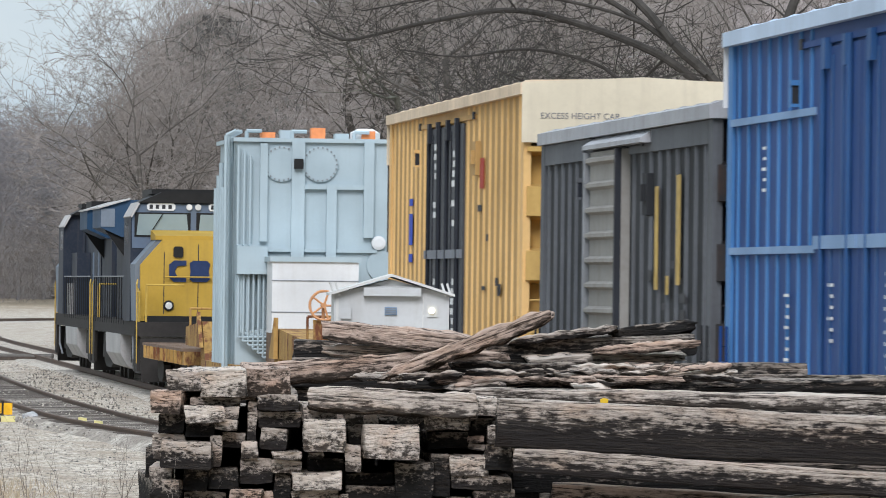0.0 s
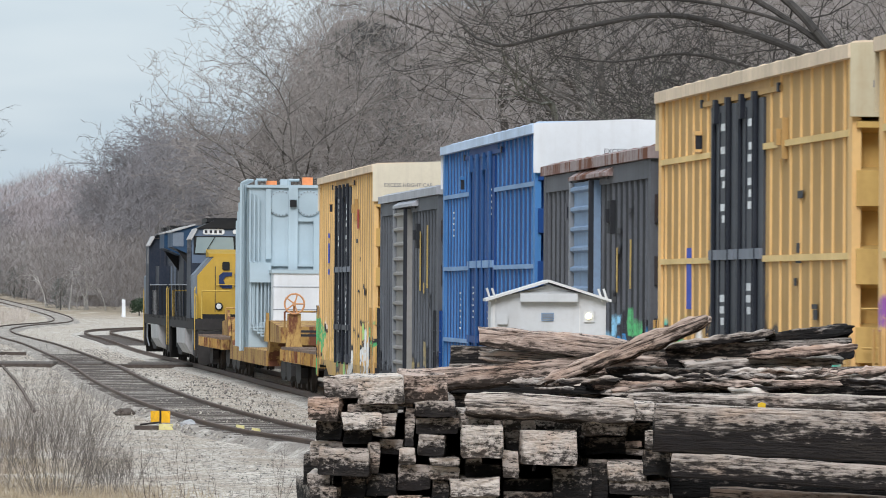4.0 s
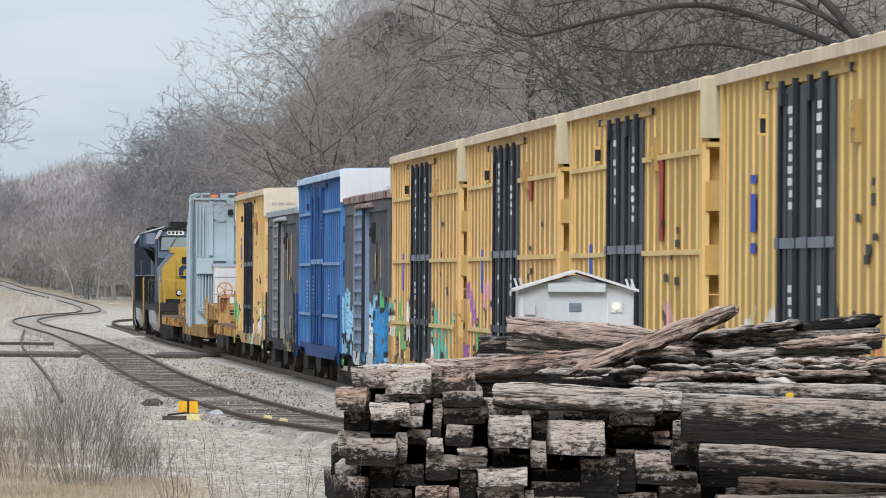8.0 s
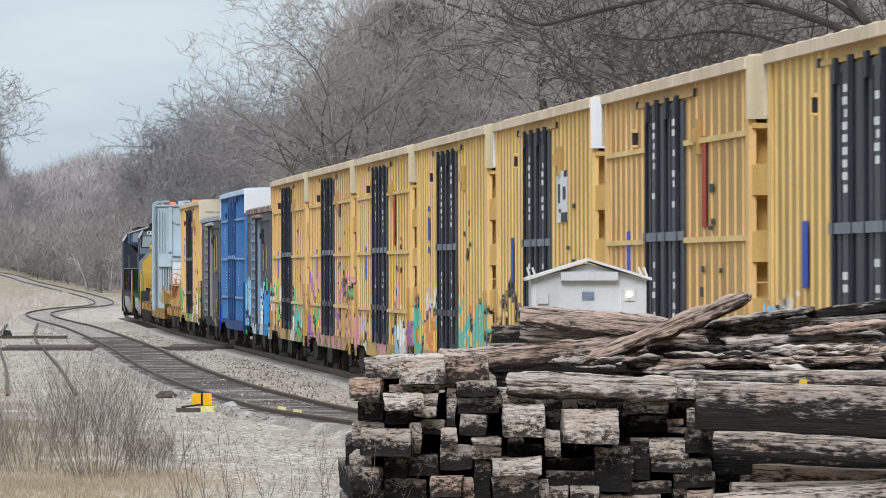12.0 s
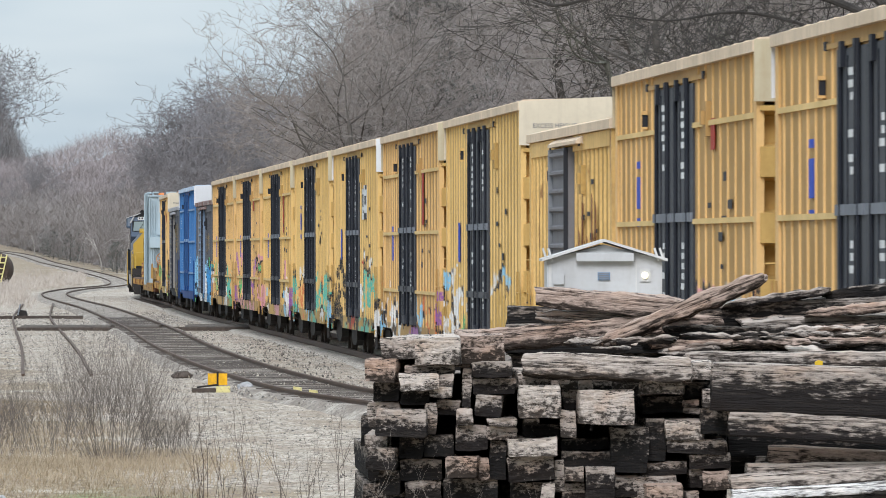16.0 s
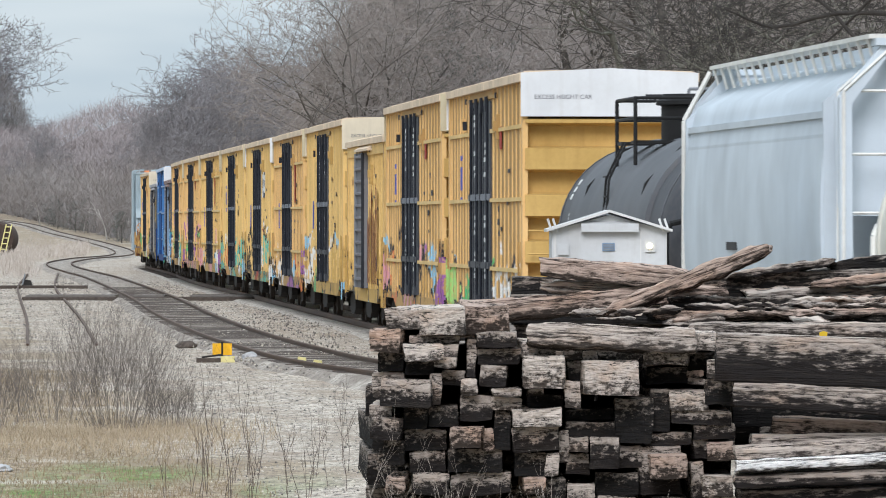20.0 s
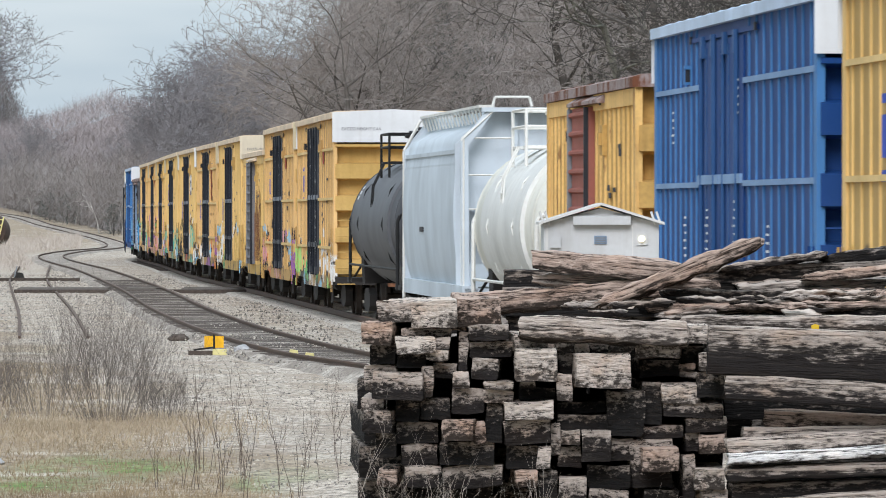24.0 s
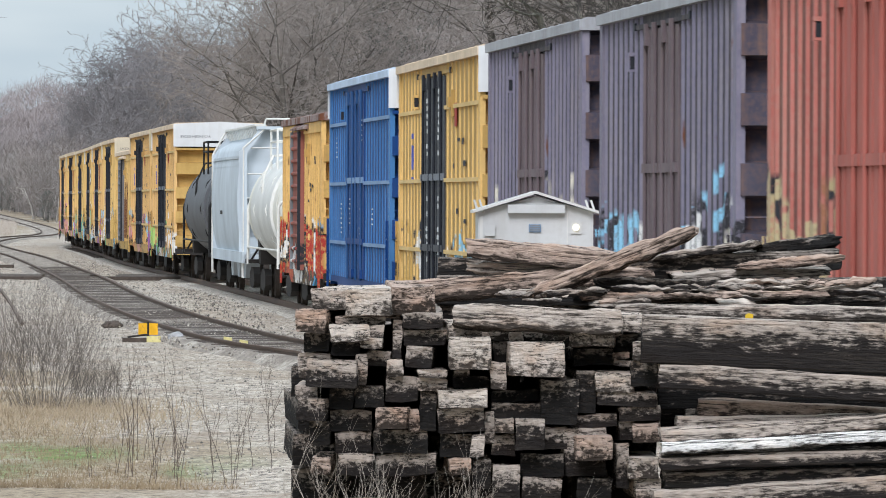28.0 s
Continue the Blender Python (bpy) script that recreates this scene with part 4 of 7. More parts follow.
def hopper_car(front, length):
    car = thing("covered_hopper", "pale grey covered hopper car with rounded sides", "hopper car")
    half = length / 2
    pale = paint("pale_hopper_paint", (0.48, 0.535, 0.575), 0.45, (0.36, 0.38, 0.4), 0.2)
    outline = []
    for i in range(13):
        a = -1.15 + 2.3 * i / 12
        outline.append((-1.18 - 0.37 * math.cos(a) ** 0.8, 2.62 + 1.45 * math.sin(a) / math.sin(1.15)))
    shape = outline + [(-0.75, 4.42), (0.75, 4.42)] + [(-x, z) for x, z in outline[::-1]]
    part("body", Geo().prism(shape, "y", -half + 1.7, half - 0.9), pale, car, smooth=True)
    for x in (-1, 1):
        part("top_ledge", Geo().box(x * 1.42, x * 1.5, -half + 1.7, half - 0.9, 3.72, 3.8).box(x * 1.44, x * 1.5, -half + 1.7, half - 0.9, 3.5, 3.54), pale, car)
        part("side_sill", Geo().box(x * 1.2, x * 1.5, -half, half, 0.9, 1.2), pale, car)
        for y in (-half + 1.72, half - 0.92):
            part("end_post", Geo().prism([(x * 1.25, 1.15), (x * 1.5, 1.15), (x * 1.52, 3.9), (x * 0.8, 4.45), (x * 0.7, 4.3), (x * 1.3, 3.8)], "y", y - 0.06, y + 0.06), pale, car)
        g = Geo()
        for yy in (-half + 0.35, -half + 0.85):
            g.bar([(x * 1.45, yy, 0.5), (x * 1.45, yy, 4.0), (x * 0.9, yy, 4.5)], 0.02, 5)
        for z in np.arange(0.7, 4.0, 0.4):
            g.tube((x * 1.45, -half + 0.35, z), (x * 1.45, -half + 0.85, z), 0.015, n=5)
        part("ladder", g, M["white_fittings"], car)
        g = Geo().bar([(x * 1.5, half - 0.5, 0.5), (x * 1.5, half - 0.5, 3.9), (x * 1.15, half - 0.5, 4.55)], 0.035, 6)
        part("end_upright", g, M["white_fittings"], car)
        # running board edge on short posts
        wk = part("running_board", Geo().box(x * 0.85, x * 1.15, -half + 0.5, half - 0.4, 4.58, 4.63), M["white_fittings"], car)
        for y in np.arange(-half + 0.8, half - 0.5, 0.9):
            part("board_bracket", Geo().bar([(x * 1.13, y, 4.58), (x * 1.05, y, 4.3)], 0.022, 5), M["white_fittings"], wk)
    part("hatch", Geo().box(-0.5, 0.5, -half + 2, half - 1.2, 4.42, 4.6), pale, car)
    for s in (-1, 1):
        part("slope_sheet", Geo().prism([(s * (half - 1.7), 4.1), (s * (half - 1.7), 1.6), (s * (half - 3.4), 1.2), (s * (half - 3.4), 4.1)], "x", -1.3, 1.3), pale, car)
        part("end_frame", Geo().box(-1.45, 1.45, s * (half - 0.25), s * half, 0.9, 1.15), pale, car)
        bulk = part("end_wall", Geo().prism([(-1.46, 2.7), (-1.5, 3.9), (-0.95, 4.52), (0.95, 4.52), (1.5, 3.9), (1.46, 2.7), (1.3, 2.62), (-1.3, 2.62)], "y", s * (half - 0.86), s * (half - 0.8)), pale, car)
        part("roof_end", Geo().box(-1.1, 1.1, s * (half - 0.9), s * (half - 0.3), 4.5, 4.58), pale, bulk)
        for x in (-1, 1):
            part("corner_post", Geo().prism([(x * 1.34, 1.1), (x * 1.48, 1.1), (x * 1.5, 3.92), (x * 0.98, 4.56), (x * 0.9, 4.46), (x * 1.36, 3.86)], "y", s * (half - 0.5), s * (half - 0.36)), pale, bulk)
            part("end_stiffener", Geo().box(x * 0.45 - 0.06, x * 0.45 + 0.06, s * (half - 0.8), s * (half - 0.7), 2.7, 4.45), pale, bulk)
        for z in (2.65, 3.3, 4.0):
            part("grab_iron", Geo().tube((-1.38, s * (half - 0.42), z), (-0.55, s * (half - 0.42), z), 0.018, n=5), M["white_fittings"], bulk)
        if s < 0:
            part("roof_loop", Geo().bar([(-0.9, s * (half - 0.4), 4.6), (-0.85, s * (half - 0.4), 4.78), (-0.2, s * (half - 0.4), 4.78), (-0.15, s * (half - 0.4), 4.6)], 0.025), M["white_fittings"], bulk)
        part("end_brace", Geo().bar([(-0.5, s * (half - 0.2), 1.1), (-0.5, s * (half - 1.2), 4.2)], 0.05).bar([(0.5, s * (half - 0.2), 1.1), (0.5, s * (half - 1.2), 4.2)], 0.05), pale, car)
        coupler(car, s * half, s)
        bogie(car, s * (half - 2.3))
    for y in (-3.5, 0, 3.5):
        part("discharge_bay", Geo().prism([(y - 1.6, 1.3), (y - 0.4, 0.45), (y + 0.4, 0.45), (y + 1.6, 1.3)], "x", -1.15, 1.15), pale, car)
    part("number_bars", Geo().box(-1.56, -1.5, 1.5, 2.6, 2.2, 2.3), M["letter"], car)
    join_train(car, front, length)


hopper_car(-226.2, 17.8)


# flat cars with the transformer
def flat_car(label, front, length, rusty, wheel_stand):
    car = thing("flat_car", label, "flat car", "flat cars")
    half = length / 2
    part("frame", Geo().box(-1.4, 1.4, -half, half, 0.75, 1.05).box(-0.35, 0.35, -half, half, 0.55, 0.75), rusty, car)
    for i in range(int(length / 0.32)):
        y = -half + 0.05 + i * 0.32
        part("deck_plank", Geo().box(-1.45, 1.45, y, y + 0.29, 1.05, 1.11 + random.uniform(-0.01, 0.015)), M["deck"], car)
    for x in (-1, 1):
        for i in range(int(length / 1.3)):
            y = -half + 0.6 + i * 1.3
            part("stake_pocket", Geo().box(x * 1.4, x * 1.5, y, y + 0.2, 0.78, 1.06), rusty, car)
    for s in (-1, 1):
        coupler(car, s * half, s)
        bogie(car, s * (half - 1.9))
    if wheel_stand:
        st = part("brake_stand", Geo().box(-1.32, -0.98, half - 0.62, half - 0.5, 1.1, 1.95).prism([(-1.36, 1.1), (-0.94, 1.1), (-1.0, 1.5), (-1.3, 1.5)], "y", half - 0.68, half - 0.44), M["flat_yellow"], car)
        ring = Geo()
        for i in range(20):
            a, b = 2 * math.pi * i / 20, 2 * math.pi * (i + 1) / 20
            ring.tube((0.25 * math.cos(a) - 1.15, half - 0.7, 2.2 + 0.25 * math.sin(a)), (0.25 * math.cos(b) - 1.15, half - 0.7, 2.2 + 0.25 * math.sin(b)), 0.025, n=5)
        for i in range(5):
            a = 2 * math.pi * i / 5
            ring.tube((-1.15, half - 0.7, 2.2), (0.25 * math.cos(a) - 1.15, half - 0.7, 2.2 + 0.25 * math.sin(a)), 0.02, n=5)
        ring.tube((-1.15, half - 0.72, 2.2), (-1.15, half - 0.5, 2.2), 0.05, n=8).tube((-1.15, half - 0.55, 1.9), (-1.15, half - 0.55, 2.2), 0.03, n=6)
        part("brake_wheel", ring, M["wheel_orange"], st)
        part("stake", Geo().box(-0.34, -0.28, half - 2.2, half - 2.14, 1.1, 2.5), M["rust"], car)
    join_train(car, front, length)
    return car


M["wheel_orange"] = plain("faded_orange_paint", (0.5, 0.25, 0.12), 0.6)
M["deck"] = plain("worn_deck_planks", (0.17, 0.12, 0.09), 0.9, 6, 0.4)
M["flat_yellow"] = paint("rusty_yellow_paint", (0.38, 0.23, 0.07), 0.65, (0.13, 0.06, 0.03), 0.7, rust=0.8)
flat_car("rusty orange flat car with a plank deck", 139.8, 15.2, M["flat_yellow"], False)
flat_car("rusty yellow flat car with a plank deck and a brake wheel", 90.6, 15.6, M["flat_yellow"], True)


def well_car(front, length):
    car = thing("well_flat_car", "yellow heavy-duty well flat car with raised ends", "flat car", "flat cars")
    half = length / 2
    part("well_deck", Geo().box(-1.45, 1.45, -half + 6, half - 6, 0.55, 0.95), M["flat_yellow"], car)
    for s in (-1, 1):
        part("raised_end", Geo().prism([(s * half, 1.2), (s * half, 1.6), (s * (half - 5.6), 1.75), (s * (half - 6.6), 0.95), (s * (half - 6.2), 0.6), (s * (half - 5.0), 1.2)], "x", -1.4, 1.4), M["flat_yellow"], car)
        for x in (-1, 1):
            part("end_gusset", Geo().prism([(s * (half - 5.2), 1.2), (s * (half - 5.2), 1.95), (s * (half - 6.4), 1.2)], "x", x * 1.42, x * 1.5), M["flat_yellow"], car)
        part("end_panel", Geo().box(-1.15, 0.1, s * half, s * (half + 0.05), 1.15, 1.62), M["flat_yellow"], car)
        for z in (1.5, 1.4):
            part("stencil_bar", Geo().box(-1.0, -0.2, s * (half + 0.05), s * (half + 0.056), z - 0.03, z + 0.03), M["letter"], car)
        part("hand_rail", Geo().bar([(-1.3, s * half, 1.6), (-1.3, s * half, 2.0), (0.2, s * half, 2.0), (0.2, s * half, 1.6)], 0.025), M["flat_yellow"], car)
        coupler(car, s * half, s)
        bogie(car, s * (half - 1.4))
        bogie(car, s * (half - 4.0))
    join_train(car, front, length)


well_car(124.0, 32.4)


def transformer(front, length):
    tr = thing("power_transformer", "tall pale blue-grey power transformer with pipes and access plates", "transformer")
    half, z0, z1 = length / 2, 0.95, 5.38
    T = M["trafo"]
    w = 1.5
    part("tank", Geo().box(-w, w, -half + 0.1, half - 0.1, z0, z1), T, tr)
    part("cover", Geo().box(-w - 0.08, w + 0.08, -half, half, z1, z1 + 0.08), T, tr)
    y = -half + 0.1
    for x0, x1, a, b in ((-1.05, -0.9, 3.4, 5.35), (-0.42, -0.16, 1.4, 5.4), (0.28, 0.48, 2.6, 4.55), (1.02, 1.22, 3.5, 5.4)):
        part("stiffener", Geo().box(x0, x1, y - 0.14, y, a, b), T, tr)
    part("stiffener_bar", Geo().box(-0.2, 1.1, y - 0.12, y, 4.45, 4.55), T, tr)
    part("stiffener_bar", Geo().box(-0.9, 1.3, y - 0.09, y, 3.2, 3.27), T, tr)
    for x in (-0.62, 0.15):
        part("access_plate", Geo().lathe([(0, 0.36), (-0.05, 0.36), (-0.055, 0.3)], "y", (x, y, 4.95), 28), T, tr)
        g = Geo()
        for i in range(22):
            a = 2 * math.pi * i / 22
            g.box(x + 0.33 * math.cos(a) - 0.015, x + 0.33 * math.cos(a) + 0.015, y - 0.08, y - 0.04, 4.95 + 0.33 * math.sin(a) - 0.015, 4.95 + 0.33 * math.sin(a) + 0.015)
        part("bolt_ring", g, M["steel_grey"], tr)
    part("access_plate", Geo().lathe([(0, 0.3), (-0.05, 0.3)], "y", (1.4, y, 2.95), 24), T, tr)
    part("gauge", Geo().lathe([(0, 0.14), (-0.1, 0.14), (-0.12, 0.08)], "y", (1.33, y, 3.4), 18), M["white_end"], tr)
    part("black_box", Geo().box(-0.38, -0.2, y - 0.26, y - 0.14, 4.85, 5.05), M["black_rubber"], tr)
    part("control_box", Geo().box(-1.5, -0.9, y - 0.4, y, 2.75, 3.3), T, tr)
    for x in (-1.4, -1.28, -1.16, -1.04):
        part("conduit", Geo().bar([(x, y - 0.2, 2.75), (x, y - 0.2, 1.6 + 0.12 * (x + 1.4)), (x + 0.5, y - 0.2, 1.45 + 0.2 * (x + 1.4))], 0.035), T, tr)
    for i, x in enumerate((-1.72, -1.64, -1.56)):
        part("pipe", Geo().bar([(x, y + 0.1 + 0.3 * i, z0 - 0.1), (x, y + 0.1 + 0.3 * i, 5.5), (x + 0.2, y + 0.1 + 0.3 * i, 5.6)], 0.04), T, tr)
    for i, x in enumerate((-1.48, -1.36, -1.24)):
        part("conduit", Geo().bar([(x, y - 0.12, 5.3 - 0.1 * i), (x, y - 0.12, 3.32), (x + 0.02, y - 0.3, 3.3)], 0.03), T, tr)
    for i in range(6):
        x = -1.46 + 0.1 * i
        part("conduit", Geo().bar([(x, y - 0.25, 2.75), (x, y - 0.25, 1.5 - 0.08 * i), (-0.75, y - 0.25, 1.5 - 0.08 * i)], 0.026), T, tr)
    for i in range(6):
        yy = -half + 0.7 + i * 0.75
        part("radiator_pipe", Geo().tube((-1.62, yy, z0), (-1.62, yy, 5.0 - 0.25 * (i % 3)), 0.05, n=8), T, tr)
    for i, x in enumerate((-1.0, -0.6, 0.0, 0.5, 1.0)):
        part("cap", Geo().box(x, x + 0.28, -half + 0.5 + 0.3 * (i % 2), -half + 0.9 + 0.3 * (i % 2), z1 + 0.08, z1 + 0.2 + 0.05 * (i % 3)), M["orange"] if i % 2 == 0 else T, tr)
    part("bushing_cover", Geo().lathe([(0, 0.3), (0.14, 0.3), (0.22, 0.15)], "z", (1.1, -half + 0.8, z1 + 0.08), 20), M["white_end"], tr)
    for x in (-1.3, -0.4, 0.85):
        part("lifting_pipe", Geo().bar([(x, -half + 0.4, z1 + 0.05), (x, -half + 0.4, z1 + 0.22), (x + 0.3, -half + 0.4, z1 + 0.22)], 0.04), T, tr)
    for o in list(tr.children):
        o.location.x += 0.16
    join_train(tr, front, length)
    cab = thing("white_cabinet", "white crated cabinet strapped before the transformer", "cabinet")
    part("body", Geo().box(-0.75, 0.95, -0.7, 0.7, 1.6, 3.0), M["white_end"], cab)
    part("lid", Geo().box(-0.8, 1.0, -0.75, 0.75, 3.0, 3.1), M["trafo"], cab)
    part("strap", Geo().box(-0.76, 0.96, -0.712, -0.7, 2.62, 2.64).box(-0.76, 0.96, -0.712, -0.7, 2.0, 2.02), M["steel_grey"], cab)
    part("skid", Geo().box(-0.75, -0.55, -0.7, 0.7, 0.95, 1.6).box(0.75, 0.95, -0.7, 0.7, 0.95, 1.6), M["deck"], cab)
    join_train(cab, front - length - 0.3, 1.5)


M["trafo"] = paint("pale_blue_grey_enamel", (0.345, 0.42, 0.45), 0.4, (0.2, 0.22, 0.22), 0.12)
M["orange"] = plain("orange_caps", (0.7, 0.25, 0.1), 0.6)
transformer(114.4, 5.2)


# locomotives
def locomotive(front, length, nose_back):
    lo = thing("locomotive", "dark blue diesel locomotive with a yellow nose and grey skirts" if nose_back else "dark blue diesel locomotive seen from its hood end", "locomotive", "locomotives")
    half = length / 2
    navy, gold = M["navy"], M["gold"]
    s = -1 if nose_back else 1  # the way its nose points
    y = lambda d: s * (half - d)  # distance from the nose end
    part("frame", Geo().box(-1.5, 1.5, -half, half, 1.25, 1.6), M["steel_dark"], lo)
    part("fuel_tank", Geo().prism([(-0.9, 0.3), (0.9, 0.3), (1.3, 0.42), (1.5, 0.75), (1.52, 1.25), (-1.52, 1.25), (-1.5, 0.75), (-1.3, 0.42)], "y", -3.5, 3.5), M["tank_grey"], lo)
    # nose
    nose = part("nose", Geo().prism([(-1.5, 1.62), (-1.54, 3.0), (-0.95, 3.68), (0.95, 3.68), (1.54, 3.0), (1.5, 1.62)], "y", y(1.0), y(3.0)), M["nose_side"], lo)
    part("nose_front", Geo().prism([(-1.4, 1.62), (-1.42, 2.98), (-0.88, 3.6), (0.88, 3.6), (1.42, 2.98), (1.4, 1.62)], "y", y(0.75), y(1.0)), gold, nose)
    part("nose_top", Geo().prism([(y(0.95), 3.6), (y(0.95), 3.7), (y(3.0), 3.85), (y(3.0), 3.6)], "x", -1.05, 1.05), gold, nose)
    part("nose_window", Geo().prism([(-0.62, 3.2), (-0.58, 3.17), (-0.42, 3.17), (-0.38, 3.2), (-0.38, 3.4), (-0.42, 3.44), (-0.58, 3.44), (-0.62, 3.4)], "y", y(0.74), y(0.70)), M["black_rubber"], nose)
    part("emblem_shape", Geo().prism([(-0.72, 2.68), (-0.6, 2.58), (-0.3, 2.58), (-0.3, 2.7), (-0.52, 2.72), (-0.58, 2.84), (-0.52, 2.96), (-0.3, 2.98), (-0.3, 3.1), (-0.6, 3.1), (-0.72, 3.0)], "y", y(0.745), y(0.71)), M["emblem_blue"], nose)
    part("emblem_shape", Geo().prism([(-0.22, 2.64), (-0.14, 2.58), (0.2, 2.58), (0.28, 2.66), (0.24, 2.86), (0.28, 3.02), (0.2, 3.1), (-0.14, 3.1), (-0.22, 3.04), (-0.2, 2.84)], "y", y(0.745), y(0.71)), M["emblem_blue"], nose)
    part("emblem_shape", Geo().prism([(0.36, 2.7), (0.36 + 0.06, 2.62), (0.84 - 0.06, 2.62), (0.84, 2.7), (0.84, 3.02), (0.84 - 0.06, 3.1), (0.36 + 0.06, 3.1), (0.36, 3.02)], "y", y(0.745), y(0.71)), M["emblem_blue"], nose)
    part("nose_grab_rail", Geo().bar([(-0.8, y(0.7), 2.7), (-0.8, y(0.62), 2.7), (0.8, y(0.62), 2.7), (0.8, y(0.7), 2.7)], 0.018), gold, nose)
    part("nose_door_seam", Geo().box(-0.02, 0.0, y(0.75), y(0.74), 1.8, 3.5).box(-0.85, -0.83, y(0.75), y(0.74), 1.8, 3.3), M["letter"], nose)
    for x in (-0.72, 0.72):
        part("ditch_light", Geo().lathe([(0, 0.085), (s * 0.09, 0.085), (s * 0.1, 0.05)], "y", (x, y(0.75), 2.0), 16), M["lamp"], lo, smooth=True)
    for x in (-0.72, 0.72):
        part("light_housing", Geo().lathe([(0, 0.13), (s * 0.05, 0.13), (s * 0.06, 0.1)], "y", (x, y(0.75), 2.0), 16), M["black_rubber"], lo)
    part("pilot_shelf", Geo().box(-1.3, 1.3, y(0.9), y(0.5), 1.55, 1.75), M["black_rubber"], lo)
    # cab
    cab = part("cab", Geo().prism([(-1.54, 1.6), (-1.54, 4.15), (-1.35, 4.5), (-0.8, 4.72), (0.8, 4.72), (1.35, 4.5), (1.54, 4.15), (1.54, 1.6)], "y", y(3.0), y(6.0)), navy, lo)
    part("cab_face", Geo().prism([(-1.5, 3.4), (-1.52, 4.15), (-1.33, 4.49), (1.33, 4.49), (1.52, 4.15), (1.5, 3.4)], "y", y(3.0), y(2.99)), M["cab_blue"], cab)
    for x0, x1 in ((-1.4, -0.12), (0.12, 1.4)):
        part("windscreen", Geo().prism([(x0, 3.72), (x1, 3.72), (x1 - 0.05, 4.24), (x0 + 0.05, 4.24)], "y", y(2.99), y(2.95)), M["glass"], cab)
        part("windscreen_frame", Geo().box(x0 - 0.05, x1 + 0.05, y(3.0), y(2.97), 3.68, 4.28), M["black_rubber"], cab)
        part("number_board", Geo().prism([(x0 + 0.3, 4.33), (x0 + 0.9, 4.33), (x0 + 0.95, 4.38), (x0 + 0.95, 4.46), (x0 + 0.9, 4.51), (x0 + 0.3, 4.51), (x0 + 0.25, 4.46), (x0 + 0.25, 4.38)], "y", y(3.0), y(2.95)), M["white_end"], cab)
        for q in range(4):
            xx = x0 + 0.31 + q * 0.155
            part("number_bar", Geo().box(xx, xx + 0.085, y(2.95), y(2.945), 4.37, 4.47), M["letter"], cab)
        part("wiper", Geo().bar([((x0 + x1) / 2, y(2.9), 4.25), ((x0 + x1) / 2 - 0.25, y(2.9), 3.85)], 0.012), M["black_rubber"], cab)
    for x in (-0.11, 0.11):
        part("headlight", Geo().lathe([(0, 0.07), (s * 0.08, 0.075)], "y", (x, y(3.0), 4.42), 16), M["lamp"], cab)
    part("cab_roof", Geo().prism([(-1.36, 4.52), (-0.8, 4.78), (0.8, 4.78), (1.36, 4.52)], "y", y(2.9), y(6.2)), M["black_rubber"], lo)
    for x in (-1, 1):
        part("cab_side_window", Geo().box(x * 1.52, x * 1.54, y(5.5), y(4.0), 3.5, 4.05), M["glass"], cab)
        part("nose_rail", Geo().bar([(x * 1.45, y(0.5), 1.2), (x * 1.45, y(0.5), 2.3), (x * 1.5, y(2.7), 2.7)], 0.03), M["rail_yellow"], lo)
        part("step_well", Geo().prism([(y(0.3), 0.4), (y(0.3), 1.6), (y(1.6), 1.6), (y(1.3), 0.4)], "x", x * 1.42, x * 1.5), M["steel_dark"], lo)
        part("rear_step_well", Geo().prism([(y(length - 0.3), 0.4), (y(length - 0.3), 1.6), (y(length - 1.6), 1.6), (y(length - 1.3), 0.4)], "x", x * 1.42, x * 1.5), M["steel_dark"], lo)
        rl = part("walkway_rail", Geo().tube((x * 1.5, y(6.2), 2.7), (x * 1.5, y(length - 0.8), 2.7), 0.02, n=6), M["steel_grey"], lo)
        for k in range(14):
            yy = y(6.4 + k * (length - 7.4) / 13)
            part("rail_post", Geo().tube((x * 1.5, yy, 1.5), (x * 1.5, yy, 2.7), 0.014, n=5), M["black_rubber"], rl)
    # hood, radiator wings and roof gear
    part("hood", Geo().prism([(-0.9, 1.6), (-0.9, 4.1), (-0.65, 4.5), (0.65, 4.5), (0.9, 4.1), (0.9, 1.6)], "y", y(6.0), y(length - 1.0)), navy, lo)
    part("radiator_wing", Geo().prism([(-1.0, 3.75), (-1.58, 4.0), (-1.58, 4.5), (-0.8, 4.74), (0.8, 4.74), (1.58, 4.5), (1.58, 4.0), (1.0, 3.75)], "y", y(length - 5.4), y(length - 1.2)), M["wing_blue"], lo)
    for x in (-1, 1):
        part("wing_grille", Geo().prism([(x * 1.62, 4.5), (x * 1.62, 4.54), (x * 0.8, 4.79), (x * 0.8, 4.75)], "y", y(length - 5.5), y(length - 1.1)), M["tank_grey"], lo)
    for x in (-1, 1):
        part("wing_end_panel", Geo().box(x * 1.57, x * 1.2, y(length - 5.42), y(length - 5.4), 4.02, 4.5), M["nose_side"], lo)
        part("wing_brace", Geo().prism([(x * 0.9, 3.2), (x * 0.9, 3.8), (x * 1.5, 4.0)], "y", y(length - 5.3), y(length - 5.1)), M["black_rubber"], lo)
        part("battery_box", Geo().box(x * 1.0, x * 1.42, y(6.2), y(7.6), 1.6, 2.5), M["loco_grey"], lo)
        part("air_tank", Geo().lathe([(-1.2, 0.1), (-1.1, 0.2), (1.1, 0.2), (1.2, 0.1)], "y", (x * 1.25, y(length * 0.5), 1.12), 14), M["tank_grey"], lo, smooth=True)
